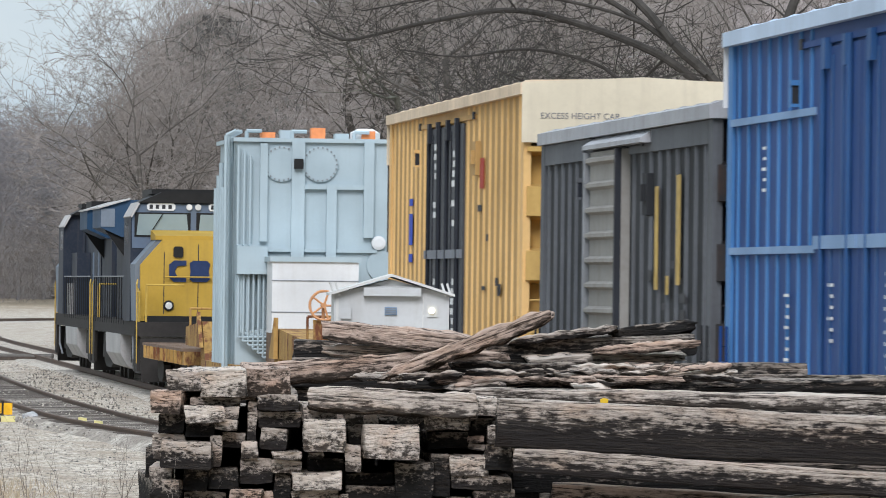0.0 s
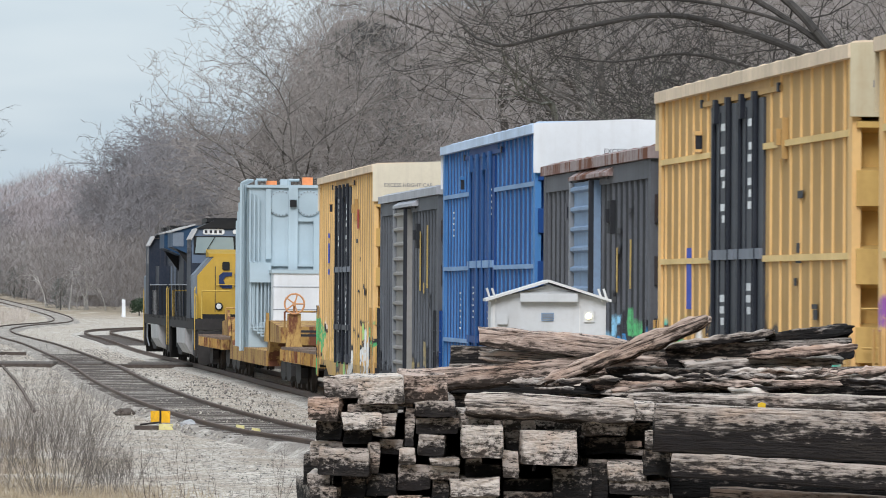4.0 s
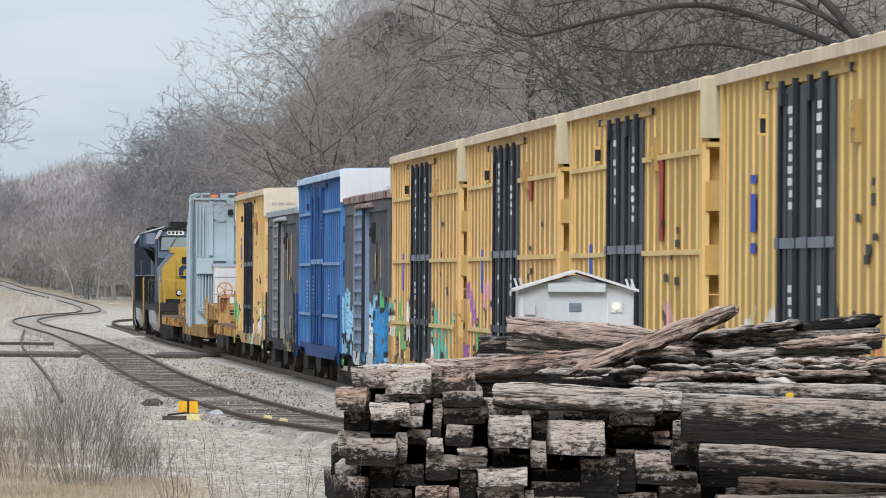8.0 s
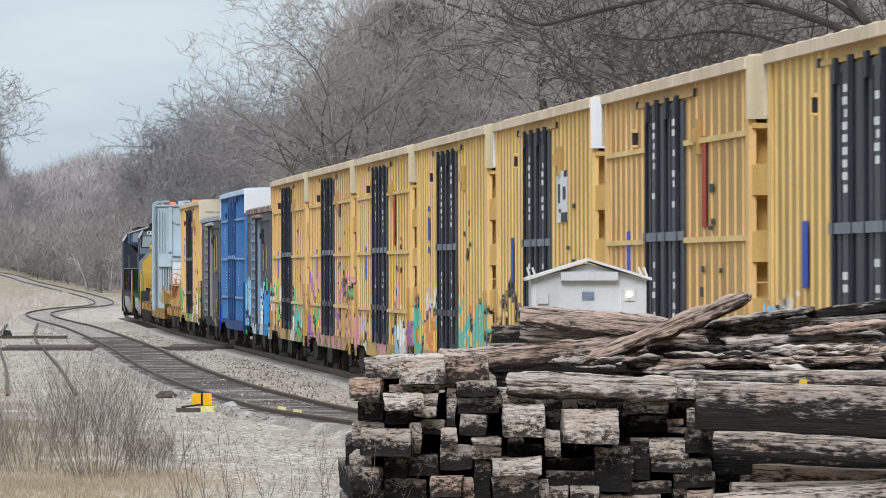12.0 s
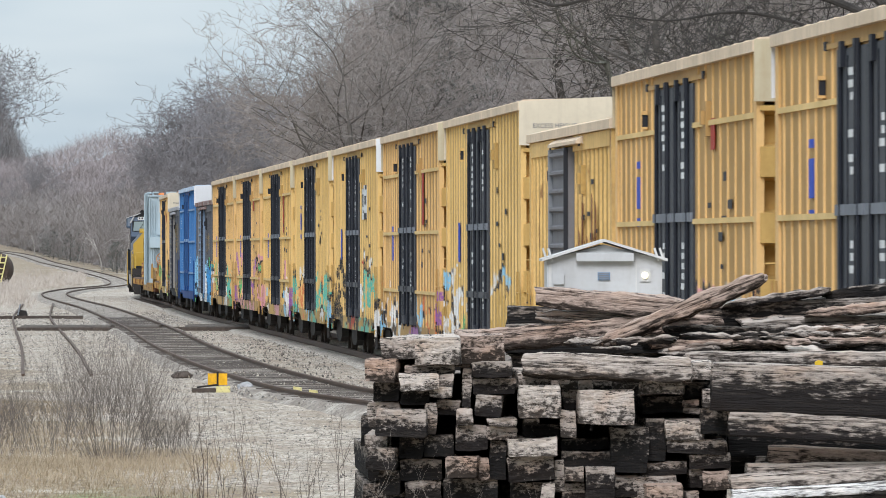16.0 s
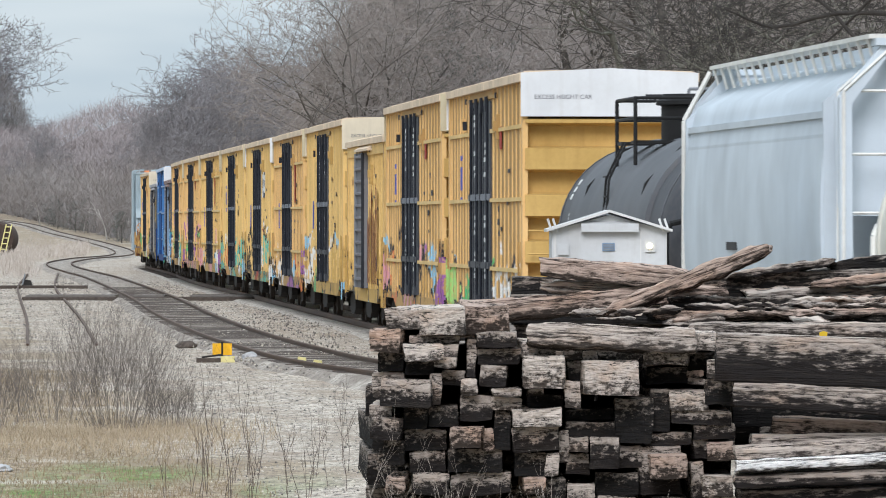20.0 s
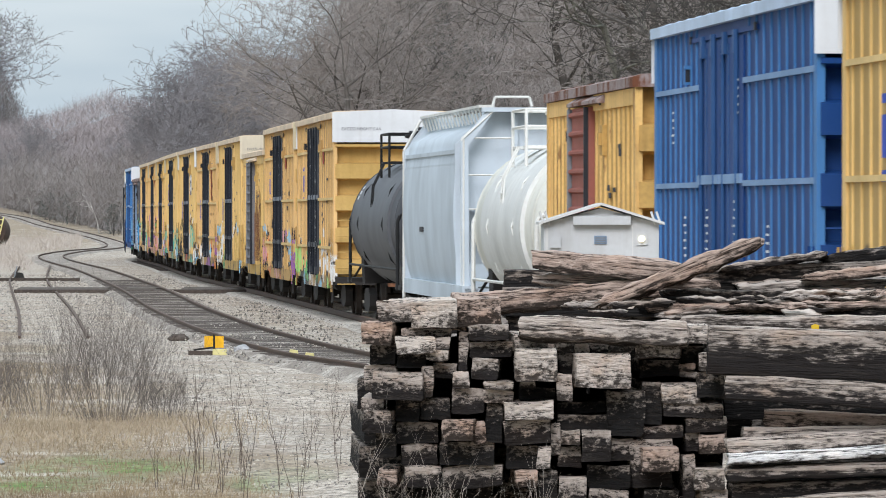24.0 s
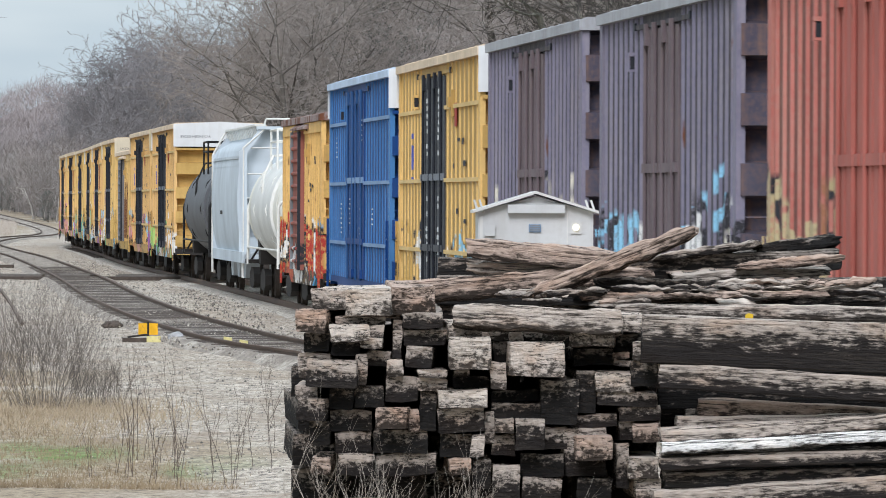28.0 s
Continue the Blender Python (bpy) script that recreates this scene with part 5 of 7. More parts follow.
        part("sand_pipe", Geo().bar([(x * 1.46, y(2.7), 1.6), (x * 1.46, y(2.7), 0.7), (x * 1.4, y(3.2), 0.4)], 0.03), M["steel_grey"], lo)
        for k in range(6):
            part("hood_door", Geo().box(x * 0.9, x * 0.925, y(10.2 + k * 1.0), y(11.1 + k * 1.0), 1.75, 3.4), M["cab_blue"] if k % 3 == 1 else navy, lo)
        part("corner_grab", Geo().bar([(x * 1.5, y(0.35), 0.6), (x * 1.52, y(0.35), 2.5), (x * 1.48, y(0.75), 2.62)], 0.02), M["rail_yellow"], lo)
        part("rear_grab", Geo().bar([(x * 1.5, y(length - 0.35), 0.6), (x * 1.52, y(length - 0.35), 2.5), (x * 1.48, y(length - 0.75), 2.62)], 0.02), M["rail_yellow"], lo)
    part("cab_roof_edge", Geo().prism([(-1.56, 4.18), (-1.37, 4.53), (-1.33, 4.49), (-1.52, 4.15)], "y", y(2.88), y(6.2)), M["tank_grey"], lo)
    part("roof_pack", Geo().box(-1.0, 1.0, y(5.8), y(3.6), 4.74, 4.86), M["black_rubber"], lo)
    part("exhaust_stack", Geo().box(-0.4, 0.4, y(11), y(10), 4.5, 4.8), M["black_rubber"], lo)
    part("roof_fan_deck", Geo().box(-0.9, 0.9, y(9.5), y(6.4), 4.5, 4.9), M["black_rubber"], lo)
    part("blower_housing", Geo().box(-1.3, -0.8, y(9.5), y(6.2), 1.6, 3.4), navy, lo)
    part("hood_door", Geo().box(-0.9, -0.84, y(11.2), y(10.4), 1.8, 3.5), M["navy"], lo)
    for sg in (-1, 1):
        yc = sg * (half - 4.4)
        for x in (-1, 1):
            part("bogie_frame", Geo().prism([(yc - 2.3, 0.45), (yc - 2.3, 0.95), (yc + 2.3, 0.95), (yc + 2.3, 0.45), (yc + 1.2, 0.3), (yc - 1.2, 0.3)], "x", x * 1.05, x * 1.25), M["steel_dark"], lo)
            part("bogie_skirt", Geo().prism([(yc - 1.9, 0.55), (yc - 1.5, 1.2), (yc + 1.5, 1.2), (yc + 1.9, 0.55)], "x", x * 1.25, x * 1.32), M["steel_dark"], lo)
        for dy in (-1.9, 0, 1.9):
            g = Geo()
            for q in (-1, 1):
                g.lathe([(q * 0.70, 0.53), (q * 0.74, 0.53), (q * 0.755, 0.5), (q * 0.84, 0.49), (q * 0.845, 0.3)], "x", (0, yc + dy, 0.5), 20)
            part("wheelset", g.tube((-0.9, yc + dy, 0.5), (0.9, yc + dy, 0.5), 0.09), M["steel_dark"], lo, smooth=True)
        part("plow", Geo().prism([(-1.4, 0.15), (1.4, 0.15), (1.45, 1.2), (-1.45, 1.2)], "y", sg * (half - 0.1), sg * half), M["steel_dark"], lo)
        coupler(lo, sg * half, sg)
        part("end_rail", Geo().bar([(-1.3, sg * (half - 0.1), 1.5), (-1.3, sg * (half - 0.1), 2.5), (-0.4, sg * (half - 0.1), 2.5)], 0.025), M["rail_yellow"], lo)
    join_train(lo, front, length)


M["nose_side"] = paint("blue_grey_nose_paint", (0.15, 0.18, 0.215), 0.45, (0.1, 0.08, 0.06), 0.25)
M["cab_blue"] = paint("grey_blue_cab_paint", (0.1, 0.135, 0.19), 0.4, (0.1, 0.09, 0.08), 0.25)
M["tank_grey"] = paint("pale_tank_paint", (0.42, 0.41, 0.4), 0.6, (0.16, 0.13, 0.1), 0.4)
M["navy"] = paint("navy_loco_paint", (0.011, 0.018, 0.032), 0.4, (0.1, 0.09, 0.08), 0.3)
M["gold"] = paint("gold_loco_paint", (0.43, 0.27, 0.04), 0.45, (0.15, 0.1, 0.05), 0.25)
M["wing_blue"] = paint("radiator_blue_paint", (0.012, 0.045, 0.095), 0.4, (0.1, 0.1, 0.1), 0.2)
M["loco_grey"] = paint("grey_skirt_paint", (0.24, 0.24, 0.235), 0.6, (0.1, 0.08, 0.06), 0.5)
M["rail_yellow"] = plain("yellow_handrail", (0.42, 0.28, 0.06), 0.5)
M["emblem_blue"] = plain("dark_blue_emblem", (0.02, 0.035, 0.09), 0.5)
M["lamp"] = plain("lamp_glass", (0.6, 0.6, 0.58), 0.15, bump=0)
locomotive(163.2, 22.4, True)
locomotive(186.2, 22.4, False)


# ---- signal house ----
def signal_house():
    sh = thing("signal_house", "small white metal signal house with a lit lamp", "shed")
    W = M["house_white"]
    x0, x1, y0, y1, zb, ze, zr, xm = 1.23, 2.53, 82.0, 84.2, -0.25, 2.46, 2.66, 1.88
    part("wall_shell", Geo().prism([(x0, zb), (x1, zb), (x1, ze), (xm, zr - 0.03), (x0, ze)], "y", y0, y1), W, sh)
    for a, b in (((x0 - 0.06, ze - 0.02), (xm, zr)), ((xm, zr), (x1 + 0.06, ze - 0.02))):
        part("roof_sheet", Geo().prism([a, b, (b[0], b[1] + 0.03), (a[0], a[1] + 0.03)], "y", y0 - 0.12, y1 + 0.12), M["house_roof"], sh)
    part("fascia_box", Geo().prism([(y0 - 0.1, 2.44), (y0 - 0.1, 2.53), (y0, 2.56), (y0, 2.44)], "x", 1.56, 2.21), W, sh)
    vent = part("vent", Geo().box(1.80, 1.94, y0 - 0.02, y0, 2.225, 2.315), M["vent_blue"], sh)
    for i in range(4):
        part("louvre", Geo().box(1.81, 1.93, y0 - 0.026, y0 - 0.02, 2.235 + 0.02 * i, 2.245 + 0.02 * i), M["steel_grey"], vent)
    part("lamp_plate", Geo().box(2.28, 2.40, y0 - 0.02, y0, 2.21, 2.35), W, sh)
    part("lamp", Geo().lathe([(0, 0.036), (-0.03, 0.034), (-0.045, 0.02)], "y", (2.335, y0 - 0.02, 2.28), 16), M["lit_lamp"], sh, "lit warm lamp", True)
    dr = part("door", Geo().box(1.52, 2.2, y0 - 0.012, y0, -0.1, 2.06), W, sh)
    part("door_handle", Geo().box(2.1, 2.15, y0 - 0.05, y0 - 0.01, 1.0, 1.15), M["steel_grey"], dr)
    part("wall_seam", Geo().box(2.23, 2.24, y0 - 0.006, y0, zb, ze - 0.02).box(x0 + 0.02, x0 + 0.05, y0 - 0.008, y0, zb, ze - 0.05), M["house_roof"], sh)
    part("junction_box", Geo().box(1.3, 1.42, y0 - 0.04, y0, 2.18, 2.3), W, sh)
    for x, lean in ((x0 + 0.0, -0.05), (x1 - 0.04, -0.05)):
        for dx in (0, 0.06):
            part("lifting_lug", Geo().bar([(x + dx, y0 - 0.05, ze - 0.02), (x + dx + lean, y0 - 0.05, ze + 0.13)], 0.014), M["house_roof"], sh)


M["house_white"] = paint("white_house_paint", (0.5, 0.51, 0.51), 0.5, (0.3, 0.28, 0.25), 0.3)
M["house_roof"] = paint("white_roof_trim", (0.58, 0.58, 0.56), 0.5, (0.3, 0.28, 0.25), 0.2)
M["vent_blue"] = plain("blue_grey_vent", (0.17, 0.25, 0.36), 0.5)
lit, ln, ll, lb = nodes_of("lit_lamp")
lb.inputs["Base Color"].default_value = (1, 0.93, 0.75, 1)
lb.inputs["Emission Color"].default_value, lb.inputs["Emission Strength"].default_value = (1, 0.88, 0.6, 1), 2.5
M["lit_lamp"] = lit
signal_house()


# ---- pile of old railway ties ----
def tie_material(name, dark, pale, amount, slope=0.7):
    """Tarred timber, long grain, bleached flakes above; shade below is put into the colour."""
    m, n, l, b = nodes_of(name)
    info = n.new("ShaderNodeObjectInfo")
    shift = n.new("ShaderNodeCombineXYZ")
    for k, f in enumerate((57.0, 31.0, 83.0)):
        l.new(math_of(n, l, "MULTIPLY", info.outputs["Random"], f), shift.inputs[k])

    def moved(scale):
        add = n.new("ShaderNodeVectorMath")
        l.new(mapped(n, l, scale), add.inputs[0])
        l.new(shift.outputs[0], add.inputs[1])
        return add.outputs[0]

    flake = noise_of(n, l, moved((22, 8, 32)), 1.5, 5, 0.68)
    patch = noise_of(n, l, moved((8, 2.6, 15)), 1.5, 4, 0.6)
    stain = noise_of(n, l, moved((3, 1.3, 5)), 1.6, 3, 0.6)
    crack = noise_of(n, l, moved((5, 0.9, 30)), 1.4, 4, 0.6)
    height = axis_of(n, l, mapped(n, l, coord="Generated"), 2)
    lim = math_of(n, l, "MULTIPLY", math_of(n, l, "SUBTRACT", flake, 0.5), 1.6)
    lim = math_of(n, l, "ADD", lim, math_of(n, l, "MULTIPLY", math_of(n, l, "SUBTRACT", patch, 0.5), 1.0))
    # height term paints the lower part dark, as shade under the tie above
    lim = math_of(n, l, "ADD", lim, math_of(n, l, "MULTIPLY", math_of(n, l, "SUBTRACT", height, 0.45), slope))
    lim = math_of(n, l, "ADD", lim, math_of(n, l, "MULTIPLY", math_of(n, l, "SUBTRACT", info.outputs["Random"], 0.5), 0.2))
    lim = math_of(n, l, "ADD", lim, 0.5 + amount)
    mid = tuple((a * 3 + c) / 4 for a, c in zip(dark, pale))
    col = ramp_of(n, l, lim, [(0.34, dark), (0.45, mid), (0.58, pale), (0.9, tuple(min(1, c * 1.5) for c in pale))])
    col = mix_of(n, l, ramp_of(n, l, stain, [(0.5, 0.0), (0.68, 0.55)]), col, (1.0, 0.83, 0.7), "MULTIPLY")
    line = ramp_of(n, l, crack, [(0.40, (1, 1, 1)), (0.425, (0, 0, 0)), (0.44, (0, 0, 0)), (0.465, (1, 1, 1))])
    col = mix_of(n, l, line, tuple(c * 0.12 for c in pale), col)
    l.new(col, b.inputs["Base Color"])
    b.inputs["Roughness"].default_value = 0.95
    b.inputs["Specular IOR Level"].default_value = 0.1
    bump_of(n, l, b, math_of(n, l, "ADD", flake, crack), 0.9, 0.035)
    return m


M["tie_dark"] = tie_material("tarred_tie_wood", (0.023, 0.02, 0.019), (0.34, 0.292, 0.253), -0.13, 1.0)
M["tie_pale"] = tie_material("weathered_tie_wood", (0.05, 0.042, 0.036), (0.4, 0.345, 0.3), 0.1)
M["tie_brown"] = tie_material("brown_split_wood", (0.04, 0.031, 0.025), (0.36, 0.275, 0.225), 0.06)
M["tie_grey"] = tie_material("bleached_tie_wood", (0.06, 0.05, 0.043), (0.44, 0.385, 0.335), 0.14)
# blacker creosoted copy: the shade of the stack's gaps is in this colour
M["tie_black"] = tie_material("creosote_and_shade_wood", (0.019, 0.018, 0.0175), (0.25, 0.215, 0.185), -0.27)
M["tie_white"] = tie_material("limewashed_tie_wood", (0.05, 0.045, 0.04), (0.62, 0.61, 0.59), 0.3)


def tie_mesh(length, w, h, seed, rough=0.008, ragged=0.0):
    """A squared log along y with worn, chipped edges; ragged ones taper into splinters."""
    rnd = random.Random(seed)
    k = 22 if ragged or length > 1.5 else 14
    c = 0.006
    verts, faces = [], []
    off = Vector((rnd.random() * 50, rnd.random() * 50, rnd.random() * 50))
    prof = [(-w / 2 + c, -h / 2), (0, -h / 2), (w / 2 - c, -h / 2), (w / 2, -h / 2 + c), (w / 2, -h * 0.15), (w / 2, h * 0.2), (w / 2, h / 2 - c), (w / 2 - c, h / 2), (w * 0.15, h / 2), (-w * 0.2, h / 2), (-w / 2 + c, h / 2), (-w / 2, h / 2 - c), (-w / 2, h * 0.2), (-w / 2, -h * 0.2), (-w / 2, -h / 2 + c)]
    n = len(prof)
    spots = [-0.5, -0.49, -0.44] + [-0.44 + 0.88 * i / k for i in range(1, k)] + [0.44, 0.49, 0.5]
    for j, q in enumerate(spots):
        shrink = 0.99 if j in (0, len(spots) - 1) else 1.0
        thin = 1.0
        if ragged:
            thin = 1 - ragged * (abs(q) * 2) ** 7 * rnd.uniform(0.75, 1.1)
            thin *= 1 + ragged * 0.5 * noise.noise(Vector((q * 9, seed, 0)))
        for x, z in prof:
            p = Vector((x * shrink, q * length, z * shrink * thin))
            d = noise.noise_vector(Vector((p.x * 9, p.y * 3.5, p.z * 9)) + off)
            g = noise.noise_vector(Vector((p.x * 37, p.y * 13, p.z * 37)) + off)
            e = rough * (1.5 if abs(q) > 0.4 else 1.0)
            v = d * e + g * (0.006 + 0.02 * ragged)
            verts.append((p.x + v.x, p.y + v.y * (2.0 if abs(q) > 0.48 else 0), p.z + v.z))
    for j in range(len(spots) - 1):
        for i in range(n):
            faces.append((j * n + i, j * n + (i + 1) % n, (j + 1) * n + (i + 1) % n, (j + 1) * n + i))
    a, b = len(verts), len(verts) + 1
    verts += [(0, -0.5 * length + 0.008, 0), (0, 0.5 * length - 0.008, 0)]
    for i in range(n):
        faces.append((a, (i + 1) % n, i))
        m0 = (len(spots) - 1) * n
        faces.append((b, m0 + i, m0 + (i + 1) % n))
    return Geo().add(verts, faces).mesh("railroad_tie")


TIE_COUNT = [0]


def put_tie(x, y, z, w, h, length=2.6, yaw=0.0, pitch=0.0, roll=0.0, mat=None, label="", ragged=0.0):
    """A tie by the middle of its near end; it runs back from there."""
    TIE_COUNT[0] += 1
    i = TIE_COUNT[0]
    mat = mat or ("tie_dark", "tie_pale", "tie_dark", "tie_brown")[i % 4]
    names = {"tie_dark": "tar-blackened old railway tie in the stack", "tie_pale": "weathered old railway tie with a flaking pale face", "tie_brown": "split brown old railway tie", "tie_grey": "bleached grey old railway tie with splintered grain", "tie_black": "black old railway tie, creosote and gap shade in its colour", "tie_white": "old railway tie with white paint on its side"}
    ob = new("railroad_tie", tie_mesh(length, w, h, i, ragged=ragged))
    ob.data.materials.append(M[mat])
    tagged(ob, label or names[mat], "railroad tie", "pile of old ties")
    turn = Euler((radians(pitch), radians(roll), radians(yaw))).to_matrix()
    mid = turn @ Vector((0, length / 2, 0))
    ob.matrix_basis = Matrix.LocRotScale(Vector((x, y, z)) + mid, turn.to_quaternion(), None)
    return ob


# near ends of the ties that stick out to the front: x, z of the middle, width, height, kind, depth, turn
ENDS_A = [(-0.222, 2.022, 0.192, 0.112, 1, 39.85, 2), (-0.004, 2.011, 0.248, 0.155, 3, 39.75, -1), (0.242, 2.018, 0.245, 0.155, 2, 39.85, 1), (0.076, 1.949, 0.186, 0.056, 2, 39.9, 0), (-0.318, 1.904, 0.164, 0.127, 2, 39.75, 3), (-0.29, 1.788, 0.143, 0.106, 4, 39.9, 2), (-0.048, 1.908, 0.273, 0.047, 1, 39.9, 0), (-0.106, 1.843, 0.216, 0.096, 3, 39.7, 1), (-0.125, 1.756, 0.161, 0.078, 4, 39.85, 1), (0.044, 1.853, 0.077, 0.065, 1, 39.8, 2), (0.016, 1.785, 0.121, 0.059, 3, 39.8, 0), (0.191, 1.883, 0.124, 0.053, 1, 39.9, 0), (0.155, 1.78, 0.053, 0.149, 0, 39.85, -2)]
ENDS_B = [(0.295, 1.909, 0.22, 0.084, 0, 39.8, 0), (0.306, 1.817, 0.23, 0.087, 0, 39.85, 1), (0.394, 1.815, 0.093, 0.031, 1, 39.95, 0), (-0.3, 1.663, 0.187, 0.143, 1, 39.95, 4), (-0.205, 1.618, 0.272, 0.151, 0, 39.65, 2), (-0.043, 1.635, 0.065, 0.164, 1, 39.85, 1), (0.053, 1.696, 0.134, 0.078, 0, 39.9, -1), (0.141, 1.649, 0.087, 0.084, 1, 39.8, 0), (0.185, 1.534, 0.174, 0.137, 0, 39.85, 0), (0.27, 1.709, 0.146, 0.118, 0, 39.8, -4), (0.347, 1.622, 0.164, 0.046, 1, 39.75, 0), (0.349, 1.561, 0.161, 0.068, 1, 39.8, 1), (0.529, 1.851, 0.18, 0.074, 1, 39.85, 0)]
ENDS_C = [(0.554, 1.733, 0.228, 0.176, 3, 39.65, 0), (0.508, 1.623, 0.087, 0.034, 1, 39.85, 0), (0.564, 1.567, 0.199, 0.075, 4, 39.9, 0), (0.877, 1.854, 0.414, 0.115, 1, 39.95, 0), (0.729, 1.738, 0.093, 0.118, 0, 39.9, 3), (0.809, 1.824, 0.077, 0.056, 1, 39.8, 0), (0.901, 1.819, 0.103, 0.056, 0, 39.9, 0), (0.922, 1.704, 0.299, 0.185, 1, 39.6, 2), (0.707, 1.608, 0.087, 0.151, 1, 39.7, -2), (1.22, 1.851, 0.238, 0.164, 1, 39.75, -3), (1.423, 1.9, 0.158, 0.102, 3, 39.8, 0), (1.234, 1.711, 0.221, 0.093, 4, 40.0, 0), (1.424, 1.785, 0.143, 0.106, 4, 40.05, 0)]
ENDS_D = [(1.389, 1.715, 0.093, 0.037, 2, 39.95, 0), (1.395, 1.675, 0.093, 0.031, 1, 39.95, 0), (1.467, 1.752, 0.049, 0.099, 1, 39.7, 0), (1.51, 1.623, 0.142, 0.139, 4, 39.7, 0), (1.19, 1.519, 0.112, 0.236, 4, 39.85, 2), (1.347, 1.577, 0.214, 0.111, 3, 39.75, -1), (1.419, 1.483, 0.328, 0.084, 0, 39.75, 0), (1.486, 1.402, 0.229, 0.081, 0, 39.8, 0), (1.414, 1.306, 0.074, 0.109, 0, 39.85, 2), (1.523, 1.3, 0.152, 0.102, 2, 39.75, -2), (1.504, 1.107, 0.17, 0.117, 3, 39.65, 0), (1.533, 0.993, 0.139, 0.114, 1, 39.7, 1), (1.395, 1.116, 0.074, 0.248, 0, 39.85, 2)]
ENDS_E = [(1.237, 1.364, 0.267, 0.074, 0, 39.85, 0), (1.19, 1.192, 0.236, 0.264, 0, 39.85, 3), (1.234, 1.22, 0.2, 0.123, 2, 39.6, 1), (1.244, 0.988, 0.189, 0.118, 4, 39.85, 1), (0.883, 1.294, 0.161, 0.173, 0, 39.7, -2), (1.027, 1.268, 0.127, 0.13, 0, 39.85, 0), (0.746, 1.337, 0.108, 0.084, 1, 39.75, 0), (0.737, 1.227, 0.124, 0.124, 0, 39.85, 1), (0.663, 1.323, 0.056, 0.18, 1, 39.85, -2), (0.599, 1.223, 0.068, 0.121, 1, 39.75, 0), (0.517, 1.484, 0.275, 0.096, 3, 39.7, 0), (0.506, 1.365, 0.254, 0.133, 0, 39.75, 0), (0.818, 1.417, 0.298, 0.087, 4, 39.85, 0)]
ENDS_F = [(1.043, 1.466, 0.205, 0.245, 4, 39.8, 0), (0.804, 1.491, 0.268, 0.062, 4, 39.95, 0), (0.505, 1.108, 0.121, 0.09, 2, 39.75, 1), (0.754, 1.025, 0.149, 0.183, 0, 39.75, -3), (0.954, 1.116, 0.236, 0.124, 4, 39.85, 0), (0.953, 0.983, 0.211, 0.133, 0, 39.8, 1), (0.622, 1.072, 0.105, 0.161, 4, 39.85, 0), (0.476, 1.223, 0.171, 0.13, 4, 39.9, 0), (0.124, 1.376, 0.17, 0.114, 2, 39.7, -4), (0.244, 1.359, 0.068, 0.127, 2, 39.85, 2), (-0.346, 1.514, 0.118, 0.078, 1, 39.85, 0), (-0.317, 1.423, 0.155, 0.124, 0, 39.75, 3), (-0.271, 1.289, 0.105, 0.137, 4, 39.85, 1)]
ENDS_G = [(-0.26, 1.112, 0.109, 0.093, 2, 39.85, 0), (-0.15, 1.483, 0.137, 0.13, 4, 39.9, 0), (-0.101, 1.355, 0.236, 0.112, 4, 39.95, 0), (0.005, 1.49, 0.162, 0.118, 4, 39.9, 0), (-0.084, 1.236, 0.202, 0.112, 0, 39.95, 0), (0.176, 1.244, 0.304, 0.124, 4, 39.9, 0), (-0.066, 1.117, 0.205, 0.118, 0, 39.9, 0), (0.325, 1.426, 0.093, 0.248, 4, 39.85, 0), (0.209, 1.115, 0.333, 0.118, 0, 39.95, 0)]
# kind 4: many stand in dark gaps, with that shade in their black colour
KIND = ("tie_dark", "tie_pale", "tie_brown", "tie_grey", "tie_black", "tie_white")
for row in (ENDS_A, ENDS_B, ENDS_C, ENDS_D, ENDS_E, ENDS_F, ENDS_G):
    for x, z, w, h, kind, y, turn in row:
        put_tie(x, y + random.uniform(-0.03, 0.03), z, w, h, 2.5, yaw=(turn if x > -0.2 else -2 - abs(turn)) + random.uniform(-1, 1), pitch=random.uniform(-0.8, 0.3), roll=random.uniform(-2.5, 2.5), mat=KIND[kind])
# the courses of the stack behind them
for r in range(11):
    z = -0.2 + r * 0.195
    for c in range(8):
        x = -0.3 + c * 0.255 + random.uniform(-0.03, 0.03)
        if z > 1.62 and x < -0.15:
            continue
        put_tie(x, 40.85 + random.uniform(-0.15, 0.25), z, 0.235, 0.175, yaw=random.uniform(-3, 3), roll=random.uniform(-3, 3), mat="tie_black")
        put_tie(x + 0.12, 43.5, z + 0.1, 0.25, 0.19, yaw=random.uniform(-2, 2), mat="tie_black")
for r in range(11):
    for y in (40.4, 41.0):
        put_tie(1.7 + random.uniform(-0.1, 0.1), y, -0.2 + r * 0.19 + 0.05 * (y > 40.5), 0.24, 0.185, 2.7, yaw=-90 + random.uniform(-1, 1), mat="tie_black")
        put_tie(4.45, y, -0.2 + r * 0.19 + 0.05 * (y > 40.5), 0.24, 0.185, 2.7, yaw=-90 + random.uniform(-1, 1), mat="tie_black")
for x in (0.4, 1.2, 2.4):
    for z in (1.9, 2.06, 2.16)[: 3 if x < 0.5 else 2]:
        put_tie(x, 42.0 + random.uniform(0, 0.3), z - 0.03 * x, 0.22, 0.17, 2.2, yaw=-90 + random.uniform(-4, 4), pitch=random.uniform(-1, 1), mat="tie_black")
